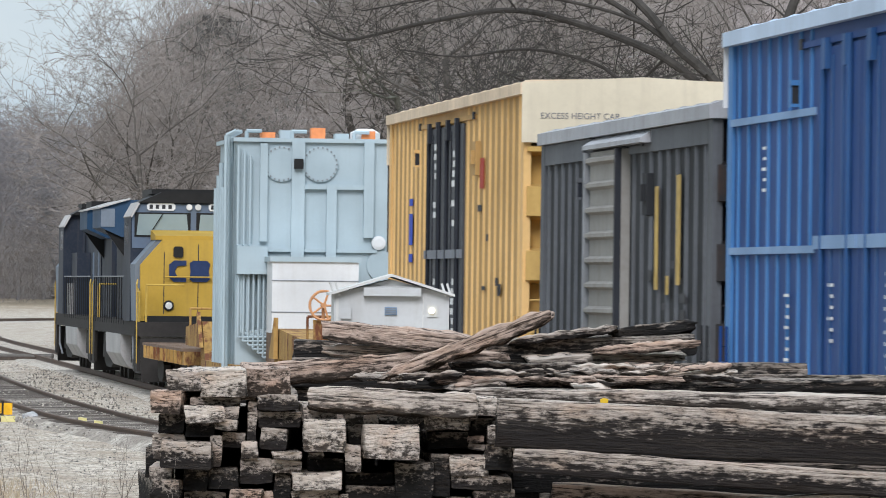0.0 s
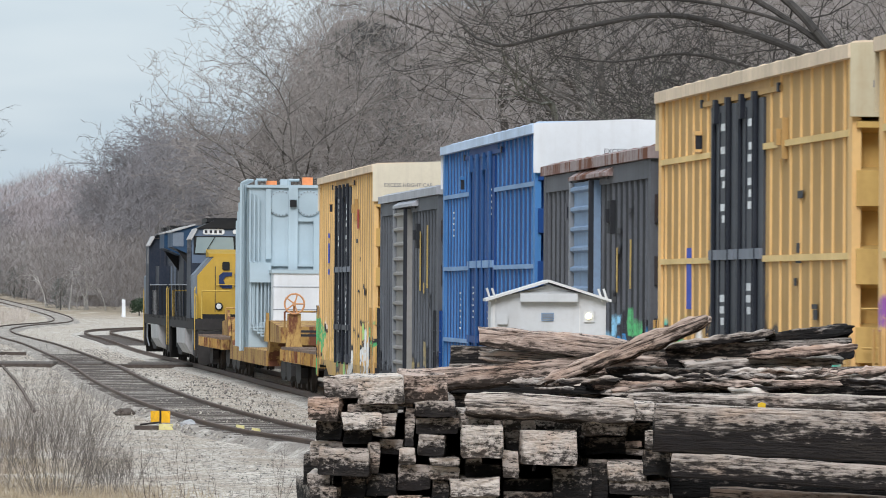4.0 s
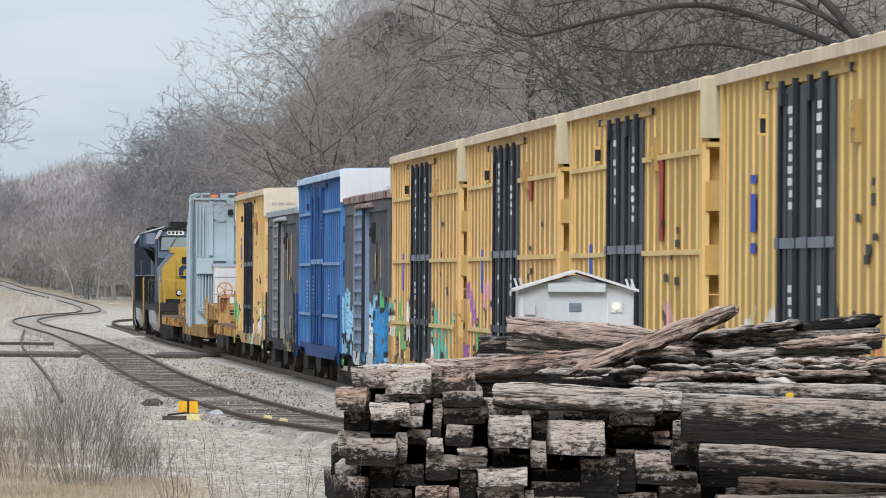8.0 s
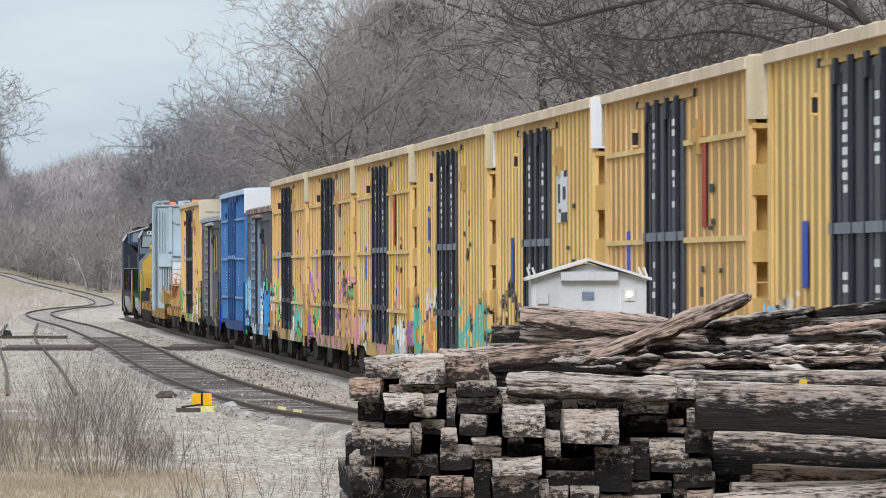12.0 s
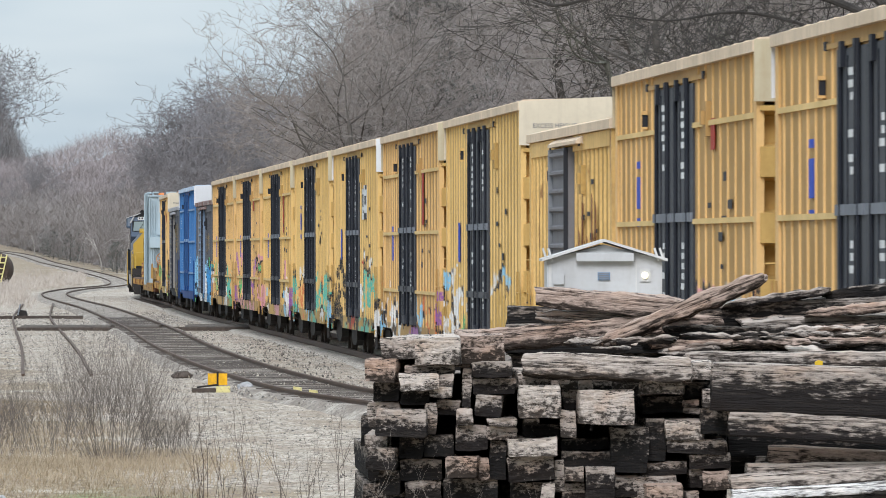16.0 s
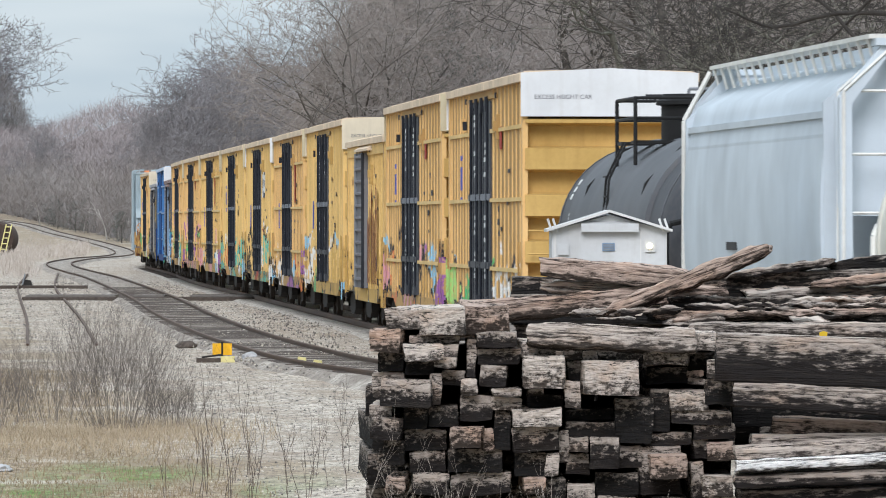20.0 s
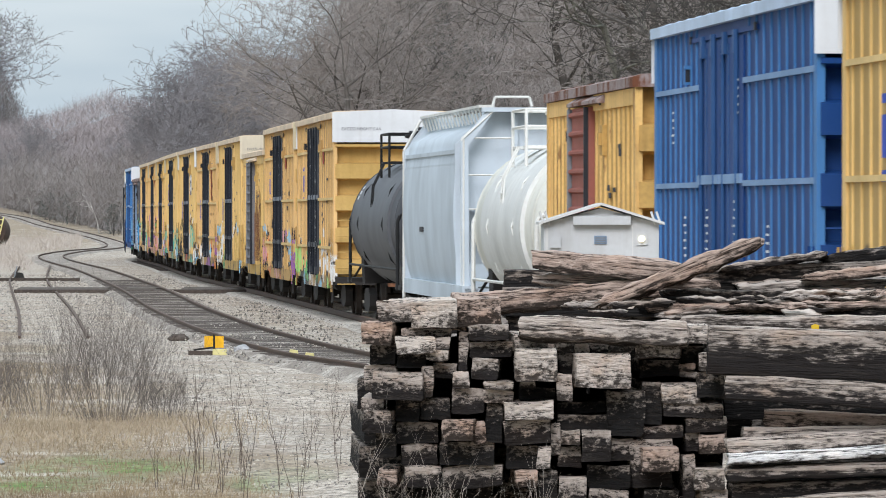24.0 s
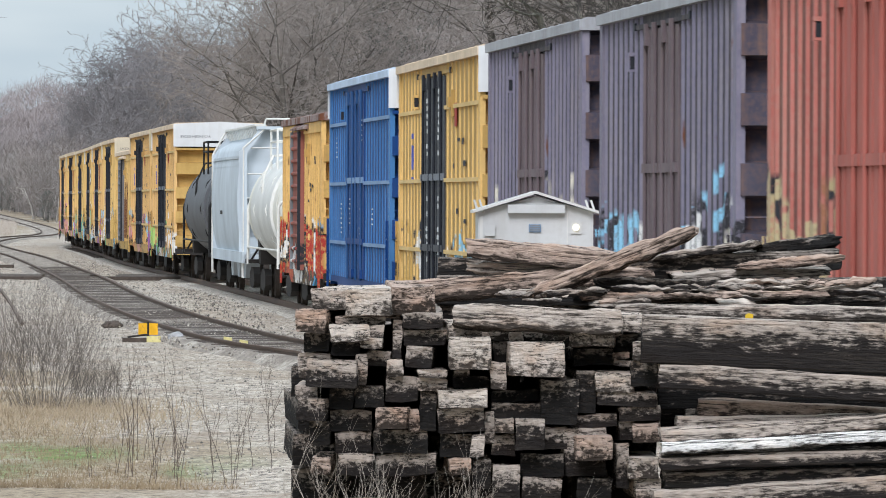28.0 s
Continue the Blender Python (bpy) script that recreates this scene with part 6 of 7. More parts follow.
# ties laid across, side on: x and z of the left end, depth, turn, tilt
SIDE_ON = [(1.484, 1.823, 39.5, -1, -2.1, 0.264, 0), (1.58, 1.62, 39.5, -1, -3.1, 0.138, 0), (1.8, 1.447, 39.75, 0, -3, 0.099, 2), (1.686, 1.365, 39.7, 1, 1, 0.062, 1), (1.589, 1.291, 39.5, 2, 4.0, 0.083, 1), (1.587, 1.228, 39.45, 2, 3.4, 0.061, 5), (1.595, 1.147, 39.5, 2, 2.0, 0.074, 0), (1.614, 1.048, 39.6, 2, 1.5, 0.092, 4), (1.555, 0.928, 39.5, 2, 4, 0.138, 0)]
for r in range(6):
    SIDE_ON.append((1.6, 0.78 - 0.196 * r, 39.5, 1, 0, 0.19, (0, 1, 0, 2, 0, 4)[r]))
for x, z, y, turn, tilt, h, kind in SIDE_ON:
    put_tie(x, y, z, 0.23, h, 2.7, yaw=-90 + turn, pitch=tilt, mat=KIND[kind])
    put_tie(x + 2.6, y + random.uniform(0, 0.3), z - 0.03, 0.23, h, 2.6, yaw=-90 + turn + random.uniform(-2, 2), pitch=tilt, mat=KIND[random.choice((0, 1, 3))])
# the loose heap on top
TOP = [(0.468, 1.938, 39.75, 0, -2.6, 0.135, 0.92, 1), (1.37, 1.965, 40.25, -3, -0.6, 0.085, 2.7, 1), (0.56, 2.305, 41.0, -4, -5.2, 0.115, 0.85, 2), (0.555, 2.195, 41.1, 2, -3, 0.065, 0.9, 1), (0.178, 2.04, 40.9, 6, 5.2, 0.12, 1.12, 2), (0.8, 2.1, 41.0, 4, 3.0, 0.12, 0.8, 2),
       (0.92, 2.05, 40.6, -8, 21.5, 0.08, 0.98, 2), (1.376, 2.18, 41.2, 3, 3.2, 0.13, 1.3, 0), (1.614, 2.245, 41.1, 3, 8.0, 0.04, 0.62, 0), (2.2, 2.29, 41.3, 4, 7.5, 0.07, 0.48, 0), (2.08, 2.2, 40.95, -3, 5.5, 0.05, 0.6, 2), (1.29, 2.095, 40.8, 2, -1.5, 0.09, 0.7, 0),
       (1.95, 2.085, 40.85, 3, 1.8, 0.06, 0.8, 0), (1.2, 2.03, 40.6, 3, 0.5, 0.05, 1.4, 2), (2.3, 2.02, 40.7, -3, 0.8, 0.06, 2.4, 0), (2.7, 1.98, 41.0, 2, -1.2, 0.09, 2.2, 0), (1.15, 2.02, 40.9, -2, 2, 0.08, 1.7, 0), (1.7, 2.15, 41.05, 5, 2.5, 0.05, 0.9, 1)]
for x, z, y, turn, tilt, h, length, kind in TOP:
    put_tie(x, y, z, 0.2, h, length, yaw=-90 + turn, pitch=tilt, roll=random.uniform(-8, 8), mat="tie_black" if kind == 0 and h > 0.045 else KIND[kind], ragged=0.25 if h > 0.08 else 0.55)
rs = random.Random(77)
for i in range(34):  # broken splinters lying on the heap
    x = rs.uniform(0.7, 2.6)
    put_tie(x, rs.uniform(40.2, 40.9), rs.uniform(1.99, 2.06) + 0.09 * rs.random() * (x > 1.3), 0.05, rs.uniform(0.014, 0.032), rs.uniform(0.15, 0.5), yaw=-90 + rs.uniform(-25, 25), pitch=rs.uniform(-5, 8), roll=rs.uniform(-30, 30), mat=KIND[rs.choice((0, 0, 1, 2, 3))], label="thin splinter broken off an old railway tie", ragged=0.8)
tag = thing("paint_spot", "yellow paint dab on a tie", "paint mark")
part("dab", Geo().prism([(2.07, 1.925), (2.11, 1.928), (2.112, 1.95), (2.09, 1.957), (2.068, 1.947)], "y", 39.86, 39.9), M["yellow_mark"], tag)


# ---- bare trees and brush ----
def grow(seed, height, spread=1.0, levels=5, lean=(0, 0), twig_r=0.012, many=1.0, trunk_r=None):
    """Trunk and limbs as tapered tubes, and the fine twigs as a second mesh."""
    rnd = random.Random(seed)
    wood, fine = ([], []), ([], [])

    def tube(buf, a, b, r0, r1, n):
        d = b - a
        if d.length < 1e-4:
            return
        d.normalize()
        e = d.orthogonal().normalized()
        g = d.cross(e)
        k = len(buf[0])
        for p, r in ((a, r0), (b, r1)):
            for i in range(n):
                q = 2 * math.pi * i / n
                buf[0].append(p + r * (math.cos(q) * e + math.sin(q) * g))
        for i in range(n):
            buf[1].append((k + i, k + (i + 1) % n, k + n + (i + 1) % n, k + n + i))

    def branch(p, d, length, r, level):
        steps = max(2, min(6, int(length / 0.8)))
        buf, n = (wood, 7 if level == 0 else 5) if level < 3 else (fine, 3)
        for i in range(steps):
            q = p + d * (length / steps)
            r2 = max(twig_r * 0.6, r * (1 - 0.75 / steps))
            tube(buf, p, q, r, r2, n)
            bend = 0.13 + 0.06 * level
            d = (d + Vector((rnd.gauss(0, bend), rnd.gauss(0, bend), rnd.gauss(0, bend * 0.7) + 0.05))).normalized()
            p, r = q, r2
            start = 0.35 if level == 0 else 0.2
            if level < levels and (i + 1) / steps > start:
                for _ in range(rnd.choice((1, 2, 2)) if many >= 1 else rnd.choice((1, 1, 2))):
                    side = Vector((rnd.gauss(0, 1), rnd.gauss(0, 1), rnd.gauss(0, 0.5))).normalized()
                    nd = (d * 0.75 + side * (0.75 * spread)).normalized()
                    branch(p, nd, length * rnd.uniform(0.42, 0.66), max(twig_r, r * rnd.uniform(0.45, 0.7)), level + 1)

    branch(Vector((0, 0, -0.4)), Vector((lean[0], lean[1], 1)).normalized(), height * 0.62, trunk_r or height * 0.014, 0)
    return Geo().add(*wood).mesh("trunk"), Geo().add(*fine).mesh("crown")


def tree(meshes, label):
    t = thing("bare_tree", label, "tree", "bare trees")
    part("trunk", meshes[0], M["bark"], t)
    part("crown", meshes[1], M["twig"], t)
    return t


def place(x, y, turn=0.0, size=1.0, lift=0.0):
    return Matrix.Translation((x, y, ground_height(x, y) + lift)) @ Matrix.Rotation(turn, 4, "Z") @ Matrix.Diagonal((size, size, size, 1))


TREE_LABEL = "bare grey-brown winter tree with fine twigs"
kinds = [tree(grow(100 + i, 12.5 + 1.2 * i, 0.9 + 0.08 * i, 5, twig_r=0.011), TREE_LABEL) for i in range(5)]
spots = []
rt = random.Random(5)
# the wood behind the train, the far wood beyond the bend and the trees by the old track
for i in range(15):
    y = rt.uniform(225, 285)
    spots.append((float(np.interp(y, [200, 300], [9, 3])) + abs(rt.gauss(0, 1)) * 9, y, rt.uniform(0.9, 1.35)))
for g, up, y in ((-0.0152, 0.02, 266), (-0.0138, 0.026, 258), (-0.0125, 0.031, 264), (-0.0118, 0.0365, 246), (-0.0105, 0.038, 258), (-0.0085, 0.0415, 250), (-0.006, 0.043, 262)):
    spots.append((g * y, y, (2.7 + up * y) / 17.0))
for i in range(10):
    y = rt.uniform(640, 700)
    spots.append((rt.uniform(-0.037, -0.012) * y, y, rt.uniform(0.85, 1.2)))
for i in range(7):
    y = rt.uniform(860, 940)
    spots.append((rt.uniform(-0.062, -0.03) * y, y, rt.uniform(0.6, 0.9)))
for x, y, sz in ((-63.5, 975, 1.5), (-67, 985, 1.7), (-61, 970, 1.05), (-71, 990, 1.8)):
    spots.append((x, y, sz))
# the far trees carry distance haze in their bark colour
M["hazy_bark"] = plain("haze_tinted_bark", (0.185, 0.175, 0.177), 0.95, 2.0, 0.3)
hazy = []
for i in range(3):
    h = thing("far_tree", "bare tree of the far wood, haze painted into its grey", "tree", "far bare trees")
    wf = grow(120 + i, 13.5 + i, 1.0, 5, twig_r=0.02)
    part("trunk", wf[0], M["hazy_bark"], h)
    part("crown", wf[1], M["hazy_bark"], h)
    hazy.append(h)
far_spots = [p for p in spots if p[1] > 480]
spots = [p for p in spots if p[1] < 480]
for i, (x, y, sz) in enumerate(far_spots):
    o = hazy[i] if i < len(hazy) else copy_thing(rt.choice(hazy), Matrix())
    o.matrix_basis = place(x, y, rt.uniform(0, 6.3), sz)
for i, (x, y, sz) in enumerate(spots):
    if i < len(kinds):
        kinds[i].matrix_basis = place(x, y, rt.uniform(0, 6.3), sz)
    else:
        o = copy_thing(rt.choice(kinds), Matrix())
        o.matrix_basis = place(x, y, rt.uniform(0, 6.3), sz)


def limb_tree():
    """The large tree whose long limbs hang over the train from behind."""
    t = thing("overhanging_tree", "large bare tree with long dark arching limbs", "tree", "bare trees")
    rnd = random.Random(8)
    wood, fine = Geo(), Geo()

    def twig(p, d, ln, r, depth):
        k = max(2, int(ln / 0.5))
        for i in range(k):
            q = p + d * (ln / k)
            fine.tube(p, q, r, r * 0.8, 4)
            d = (d + Vector((rnd.gauss(0, 0.2), rnd.gauss(0, 0.2), rnd.gauss(0, 0.16)))).normalized()
            p, r = q, r * 0.8
            if depth < 3 and rnd.random() < 0.75:
                side = Vector((rnd.gauss(0, 1), rnd.gauss(0, 0.6), rnd.gauss(0, 0.8))).normalized()
                twig(p, (d + side * 0.8).normalized(), ln * rnd.uniform(0.35, 0.6), max(0.007, r * 0.65), depth + 1)

    limbs = [([(12.6, -0.4), (12.0, 3), (11.4, 6.6), (10.1, 8.1), (9.3, 9.1), (7.9, 10.2), (6.0, 11.4)], 0.26, 0.07), ([(11.5, 6.4), (9.9, 7.8), (7.7, 8.7), (6.2, 8.85), (4.4, 8.5), (2.6, 8.15), (1.8, 8.6)], 0.15, 0.03),
             ([(11.0, 7.2), (9.0, 7.3), (7.6, 7.0), (6.4, 7.4)], 0.09, 0.03), ([(10.1, 8.1), (8.2, 9.4), (6.0, 9.7), (3.6, 9.3), (1.2, 9.8), (-0.6, 9.4)], 0.1, 0.025), ([(11.6, 6), (12.6, 8.4), (13.5, 11), (14, 14)], 0.2, 0.06), ([(12.0, 3.5), (13.2, 6.5), (15.4, 8.6), (18, 10)], 0.18, 0.05),
             ([(11.4, 6.6), (9.6, 6.6), (8.6, 7.6), (6.9, 8.0), (5.2, 7.75), (3.9, 7.9)], 0.08, 0.02), ([(10.8, 7.4), (9.4, 8.6), (7.2, 9.2), (5.0, 9.1), (3.0, 8.8)], 0.07, 0.02), ([(12.2, 5.2), (13.8, 6.4), (15.2, 6.5), (17, 7.2)], 0.1, 0.03), ([(9.9, 7.8), (8.8, 6.7), (7.9, 6.3), (7.0, 6.45)], 0.05, 0.015)]
    for pts, r0, r1 in limbs:
        r0, r1 = r0 * 0.72, r1 * 0.72
        line = smooth_line([(x, 165 + 1.2 * math.sin(x), z) for x, z in pts], 0.4)
        n = len(line)
        for i in range(n - 1):
            a = r0 + (r1 - r0) * i / n
            wood.tube(line[i], line[i + 1], a, r0 + (r1 - r0) * (i + 1) / n, 8)
            if i > n * 0.2 and rnd.random() < 0.85:
                d = (line[i + 1] - line[i]).normalized()
                twig(line[i], (d + Vector((rnd.gauss(0, 0.7), rnd.gauss(0, 0.7), rnd.gauss(-0.1, 0.8)))).normalized(), rnd.uniform(1.0, 3.2), max(0.012, a * 0.28), 0)
    part("trunk", wood, M["dark_bark"], t)
    part("crown", fine, M["dark_bark"], t)


M["dark_bark"] = plain("dark_wet_bark", (0.05, 0.045, 0.04), 0.9, 5, 0.4)
limb_tree()


def brush(name, label, count, area, height, width, seed, material, lean=0.5, category="woods", power=0.8):
    """Uncountable thin twigs standing over an area; area gives a place for two random numbers."""
    rnd = random.Random(seed)
    verts, faces = [], []
    for _ in range(count):
        x, y, z0, hmax = area(rnd.random(), rnd.random(), rnd)
        z = z0 + (rnd.random() ** power) * hmax
        ln = height * rnd.uniform(0.5, 1.2)
        d = Vector((rnd.gauss(0, lean), rnd.gauss(0, lean), 1)).normalized()
        s = Vector((rnd.gauss(0, 1), rnd.gauss(0, 0.3), 0)).normalized() * width * rnd.uniform(0.5, 1.3)
        a = Vector((x, y, z))
        m = a + d * ln * 0.5 + Vector((rnd.gauss(0, 0.06), rnd.gauss(0, 0.06), 0)) * ln
        e = a + d * ln
        k = len(verts)
        verts += [a - s, a + s, m - s * 0.7, m + s * 0.7, e]
        faces += [(k, k + 1, k + 3, k + 2), (k + 2, k + 3, k + 4)]
    me = bpy.data.meshes.new(name)
    me.from_pydata([tuple(v) for v in verts], [], faces)
    ob = part(name, me, material)
    return tagged(ob, label, category, kind="stuff")


def top_of(u, wobble=1.0):
    return wobble * (noise.noise(Vector((u * 9, 1.3, 0))) * 0.5 + noise.noise(Vector((u * 31, 7.7, 0))) * 0.3)


NEAR_WOOD = [(-0.0215, 0.010), (-0.0195, 0.0165), (-0.0165, 0.024), (-0.0135, 0.031), (-0.011, 0.0375), (-0.004, 0.044), (0.1, 0.05)]


def wood_right(a, b, rnd):
    y = 280 + 32 * b
    x = (-0.021 + 0.09 * a ** 1.3) * y
    return x, y, ground_height(x, y), (skyline(x, y, NEAR_WOOD) - ground_height(x, y)) * (0.9 + 0.4 * top_of(x * 0.03 + b)) * float(np.interp(x / y, [-0.021, -0.008], [0.98, 1.06]))


def wood_far(a, b, rnd):
    y = 680 + 45 * b
    x = (-0.0385 + 0.065 * a) * y
    return x, y, ground_height(x, y), float(np.interp(a, [0, 0.03, 0.06, 0.1, 0.2, 0.33, 1], [9.5, 13, 15.5, 17.5, 17, 18.5, 19])) * (1 + 0.14 * top_of(a * 1.5 + b * 0.2)) - 1.5


def skyline(x, y, tops):
    """Height of a wood's top edge, given against the bearing from the yard."""
    return 2.56 + y * float(np.interp(x / y, [b for b, _ in tops], [h for _, h in tops]))


DISTANT = [(-0.09, 0.013), (-0.056, 0.0145), (-0.05, 0.0165), (-0.045, 0.0185), (-0.04, 0.0172), (-0.035, 0.0185), (-0.02, 0.017), (0, 0.017)]


def wood_red(a, b, rnd):
    y = 930 + 45 * b
    x = (-0.075 + 0.06 * a) * y
    return x, y, ground_height(x, y), (skyline(x, y, DISTANT) - ground_height(x, y) - 1.4) * (0.93 + 0.22 * top_of(a * 4 + b))


def edge_of_scrub(bearing):
    """How far off the scrub begins: behind the old track."""
    return float(np.interp(bearing, [-0.0665, -0.0602, -0.0534, -0.0477, -0.044, -0.03], [980, 870, 765, 695, 655, 650]))


def scrub_far(a, b, rnd):
    g = -0.068 + 0.044 * a
    y = edge_of_scrub(g) + 40 * b
    return g * y, y, ground_height(g * y, y), 6.0 * (1 + 0.9 * top_of(a * 3 + b))


def thicket_left(a, b, rnd):
    y = 960 + 60 * b
    x = (-0.0685 + 0.0125 * a) * y
    return x, y, ground_height(x, y), float(np.interp(a, [0, 0.45, 0.75, 1], [25, 23, 16, 8])) * (1 + 0.35 * top_of(a * 2 + b * 0.4))


def evergreen(a, b, rnd):
    """A broad dark tree with layered, uneven boughs."""
    q, turn = rnd.random(), rnd.random() * 6.283
    wide = 4.4 * (1 - abs((2 * q - 0.85) / 1.16) ** 1.7) ** 0.5 if abs((2 * q - 0.85) / 1.16) < 1 else 0.0
    layer = 0.72 + 0.28 * math.sin(q * 40 + 2 * math.sin(turn * 2) + 3 * noise.noise(Vector((q * 4, turn, 0))))
    r = wide * layer * rnd.random() ** 0.5
    return -0.6 + r * math.cos(turn), 268 + r * math.sin(turn), 2.8 + 9.5 * q, 0.1


# far scrub and twig colours are greyed and blued to paint in haze
M["scrub"] = plain("pale_grey_scrub", (0.245, 0.222, 0.208), 1.0, 0.2, 0.4, bump=0)
M["scrub_dark"] = plain("brown_scrub_twigs", (0.17, 0.15, 0.135), 1.0, 0.2, 0.4, bump=0)
brush("scrub_far", "pale leafless scrub along the far track", 26000, scrub_far, 1.3, 0.013, 14, M["scrub"], 0.9)
brush("scrub_thicket", "darker leafless thicket along the far track", 12000, scrub_far, 1.3, 0.014, 15, M["scrub_dark"], 0.9)
M["far_twig"] = plain("haze_tinted_far_twigs", (0.212, 0.2, 0.203), 1.0, 0.12, 0.3, bump=0)
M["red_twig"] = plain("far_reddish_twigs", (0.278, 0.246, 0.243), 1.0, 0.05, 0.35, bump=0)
M["left_twig"] = plain("grey_brown_thicket_twigs", (0.19, 0.175, 0.168), 1.0, 0.2, 0.35, bump=0)
M["evergreen"] = plain("dull_dark_evergreen", (0.115, 0.11, 0.102), 0.9, 1.5, 0.5, bump=0)
brush("woodland_right", "dense bare woodland behind the train", 150000, wood_right, 1.0, 0.008, 11, M["twig"], 0.95)
brush("woodland_far", "bare woodland beyond the bend with haze in its colour", 110000, wood_far, 1.5, 0.017, 12, M["far_twig"], 0.95, power=0.7)
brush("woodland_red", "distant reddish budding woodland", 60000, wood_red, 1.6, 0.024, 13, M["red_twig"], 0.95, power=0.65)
brush("thicket_left", "dense bare thicket beside the far track", 22000, thicket_left, 2.0, 0.02, 16, M["left_twig"], 0.95)
big = thing("evergreen_tree", "broad dark evergreen tree with layered boughs", "tree", "bare trees")
part("trunk", Geo().tube((-0.6, 268, -0.5), (-0.6, 268, 5.5), 0.2, 0.05, 8), M["bark"], big)
crown = brush("crown", "", 21000, evergreen, 0.45, 0.013, 17, M["evergreen"], 2.2)
crown.parent = big
for key in ("label", "category", "group", "kind"):
    if key in crown:
        del crown[key]


def wood_wall(name, label, points, top_at, material, seed, rough=2.0):
    """The closed mass of a wood: a lumpy bank with a ragged top."""
    line = smooth_line([(x, y, 0) for x, y in points], 2.0)
    rows, verts = 11, []
    for i, p in enumerate(line):
        top = top_at(p.x, p.y) - ground_height(p.x, p.y) + rough * noise.noise(Vector((i * 0.3, seed, 0))) + 0.7 * rough * noise.noise(Vector((i * 1.1, seed, 5)))
        for j in range(rows):
            q = j / (rows - 1)
            bulge = 2.5 * noise.noise(Vector((i * 0.5, j * 0.9, seed)))
            verts.append((p.x + bulge * 0.3, p.y + bulge + 6 * q * q, ground_height(p.x, p.y) - 0.5 + top * q))
    faces = [(i * rows + j, (i + 1) * rows + j, (i + 1) * rows + j + 1, i * rows + j + 1) for i in range(len(line) - 1) for j in range(rows - 1)]
    ob = part(name, Geo().add(verts, faces), material)
    return tagged(ob, label, "woods", kind="stuff")


# the scrub, far and reddish masses have haze mixed into their colours
M["scrub_mass"] = plain("grey_scrub_tangle", (0.22, 0.2, 0.19), 1.0, 0.7, 0.45, bump=1.0, distance=0.8)
M["wood_mass"] = plain("shaded_wood_mass", (0.27, 0.235, 0.222), 1.0, 1.6, 0.5, bump=1.0, distance=0.6)
M["far_mass"] = plain("haze_tinted_wood_mass", (0.197, 0.19, 0.195), 1.0, 0.8, 0.3, bump=1.0, distance=0.8)
M["red_mass"] = plain("haze_tinted_reddish_mass", (0.282, 0.256, 0.258), 1.0, 0.3, 0.35, bump=1.0, distance=0.8)
wood_wall("wood_mass_right", "brown mass of the wood behind the train", [(-6.4, 322), (0, 318), (8, 312), (20, 306), (45, 300), (110, 290)], lambda x, y: skyline(x, y, NEAR_WOOD) * float(np.interp(x / y, [-0.02, -0.004], [0.8, 0.95])), M["wood_mass"], 3, 1.6)
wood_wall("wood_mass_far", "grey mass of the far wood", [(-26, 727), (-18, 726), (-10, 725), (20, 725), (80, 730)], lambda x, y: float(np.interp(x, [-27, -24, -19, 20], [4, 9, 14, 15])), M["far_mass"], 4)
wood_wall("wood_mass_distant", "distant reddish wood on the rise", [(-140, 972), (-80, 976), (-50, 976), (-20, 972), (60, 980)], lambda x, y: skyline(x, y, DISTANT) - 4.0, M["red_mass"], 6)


SCRUB_LINE = [(b * (edge_of_scrub(b) + 42), edge_of_scrub(b) + 42) for b in (-0.075, -0.066, -0.06, -0.0534, -0.048, -0.044, -0.036, -0.028, -0.018)]
wood_wall("scrub_mass", "grey-brown tangle of the scrub", SCRUB_LINE, lambda x, y: ground_height(x, y) + 5.5, M["scrub_mass"], 9, 2.2)


# pale trunks and dull green shrubs in the scrub, and mossy trees at the edge of the wood
pale = thing("scrub_tree", "small pale-barked bare tree in the scrub", "tree", "bare trees")
wood_fine = grow(140, 6.5, 1.1, 4, lean=(0.2, 0), twig_r=0.03, many=0.5, trunk_r=0.1)
M["pale_bark"] = plain("pale_lichen_bark", (0.36, 0.34, 0.31), 0.95, 3, 0.4)
part("trunk", wood_fine[0], M["pale_bark"], pale)
part("crown", wood_fine[1], M["scrub"], pale)
pale.matrix_basis = place(-37, 745, 0.4)
for i in range(9):
    g = rt.uniform(-0.059, -0.037)
    y = edge_of_scrub(g) + rt.uniform(-4, 14)
    copy_thing(pale, Matrix()).matrix_basis = place(g * y, y, rt.uniform(0, 6.3), rt.uniform(0.5, 1.05))
conifer = thing("evergreen_shrub", "dull green rounded evergreen shrub in the scrub", "shrub", "evergreen shrubs")
part("trunk", Geo().tube((0, 0, -0.3), (0, 0, 2.6), 0.07, 0.02, 6), M["bark"], conifer)
needle = random.Random(31)
sprays = Geo()
for i in range(1500):
    q, turn = needle.random() ** 1.3, needle.random() * 6.283
    r = (1.7 * (1 - q * q) ** 0.5 + 0.05) * needle.random() ** 0.5 * (0.75 + 0.25 * math.sin(turn * 3 + q * 9))
    p = Vector((r * math.cos(turn), r * math.sin(turn), 0.2 + 3.3 * q))
    d = Vector((math.cos(turn), math.sin(turn), needle.uniform(-0.3, 0.6))) * needle.uniform(0.15, 0.32)
    e = Vector((-math.sin(turn), math.cos(turn), needle.uniform(-0.5, 0.5))) * 0.05
    sprays.add([p - e, p + e, p + d], [(0, 1, 2)])
M["conifer"] = plain("haze_tinted_conifer_green", (0.145, 0.155, 0.14), 0.9, 1.0, 0.4, bump=0)
part("crown", sprays, M["conifer"], conifer)
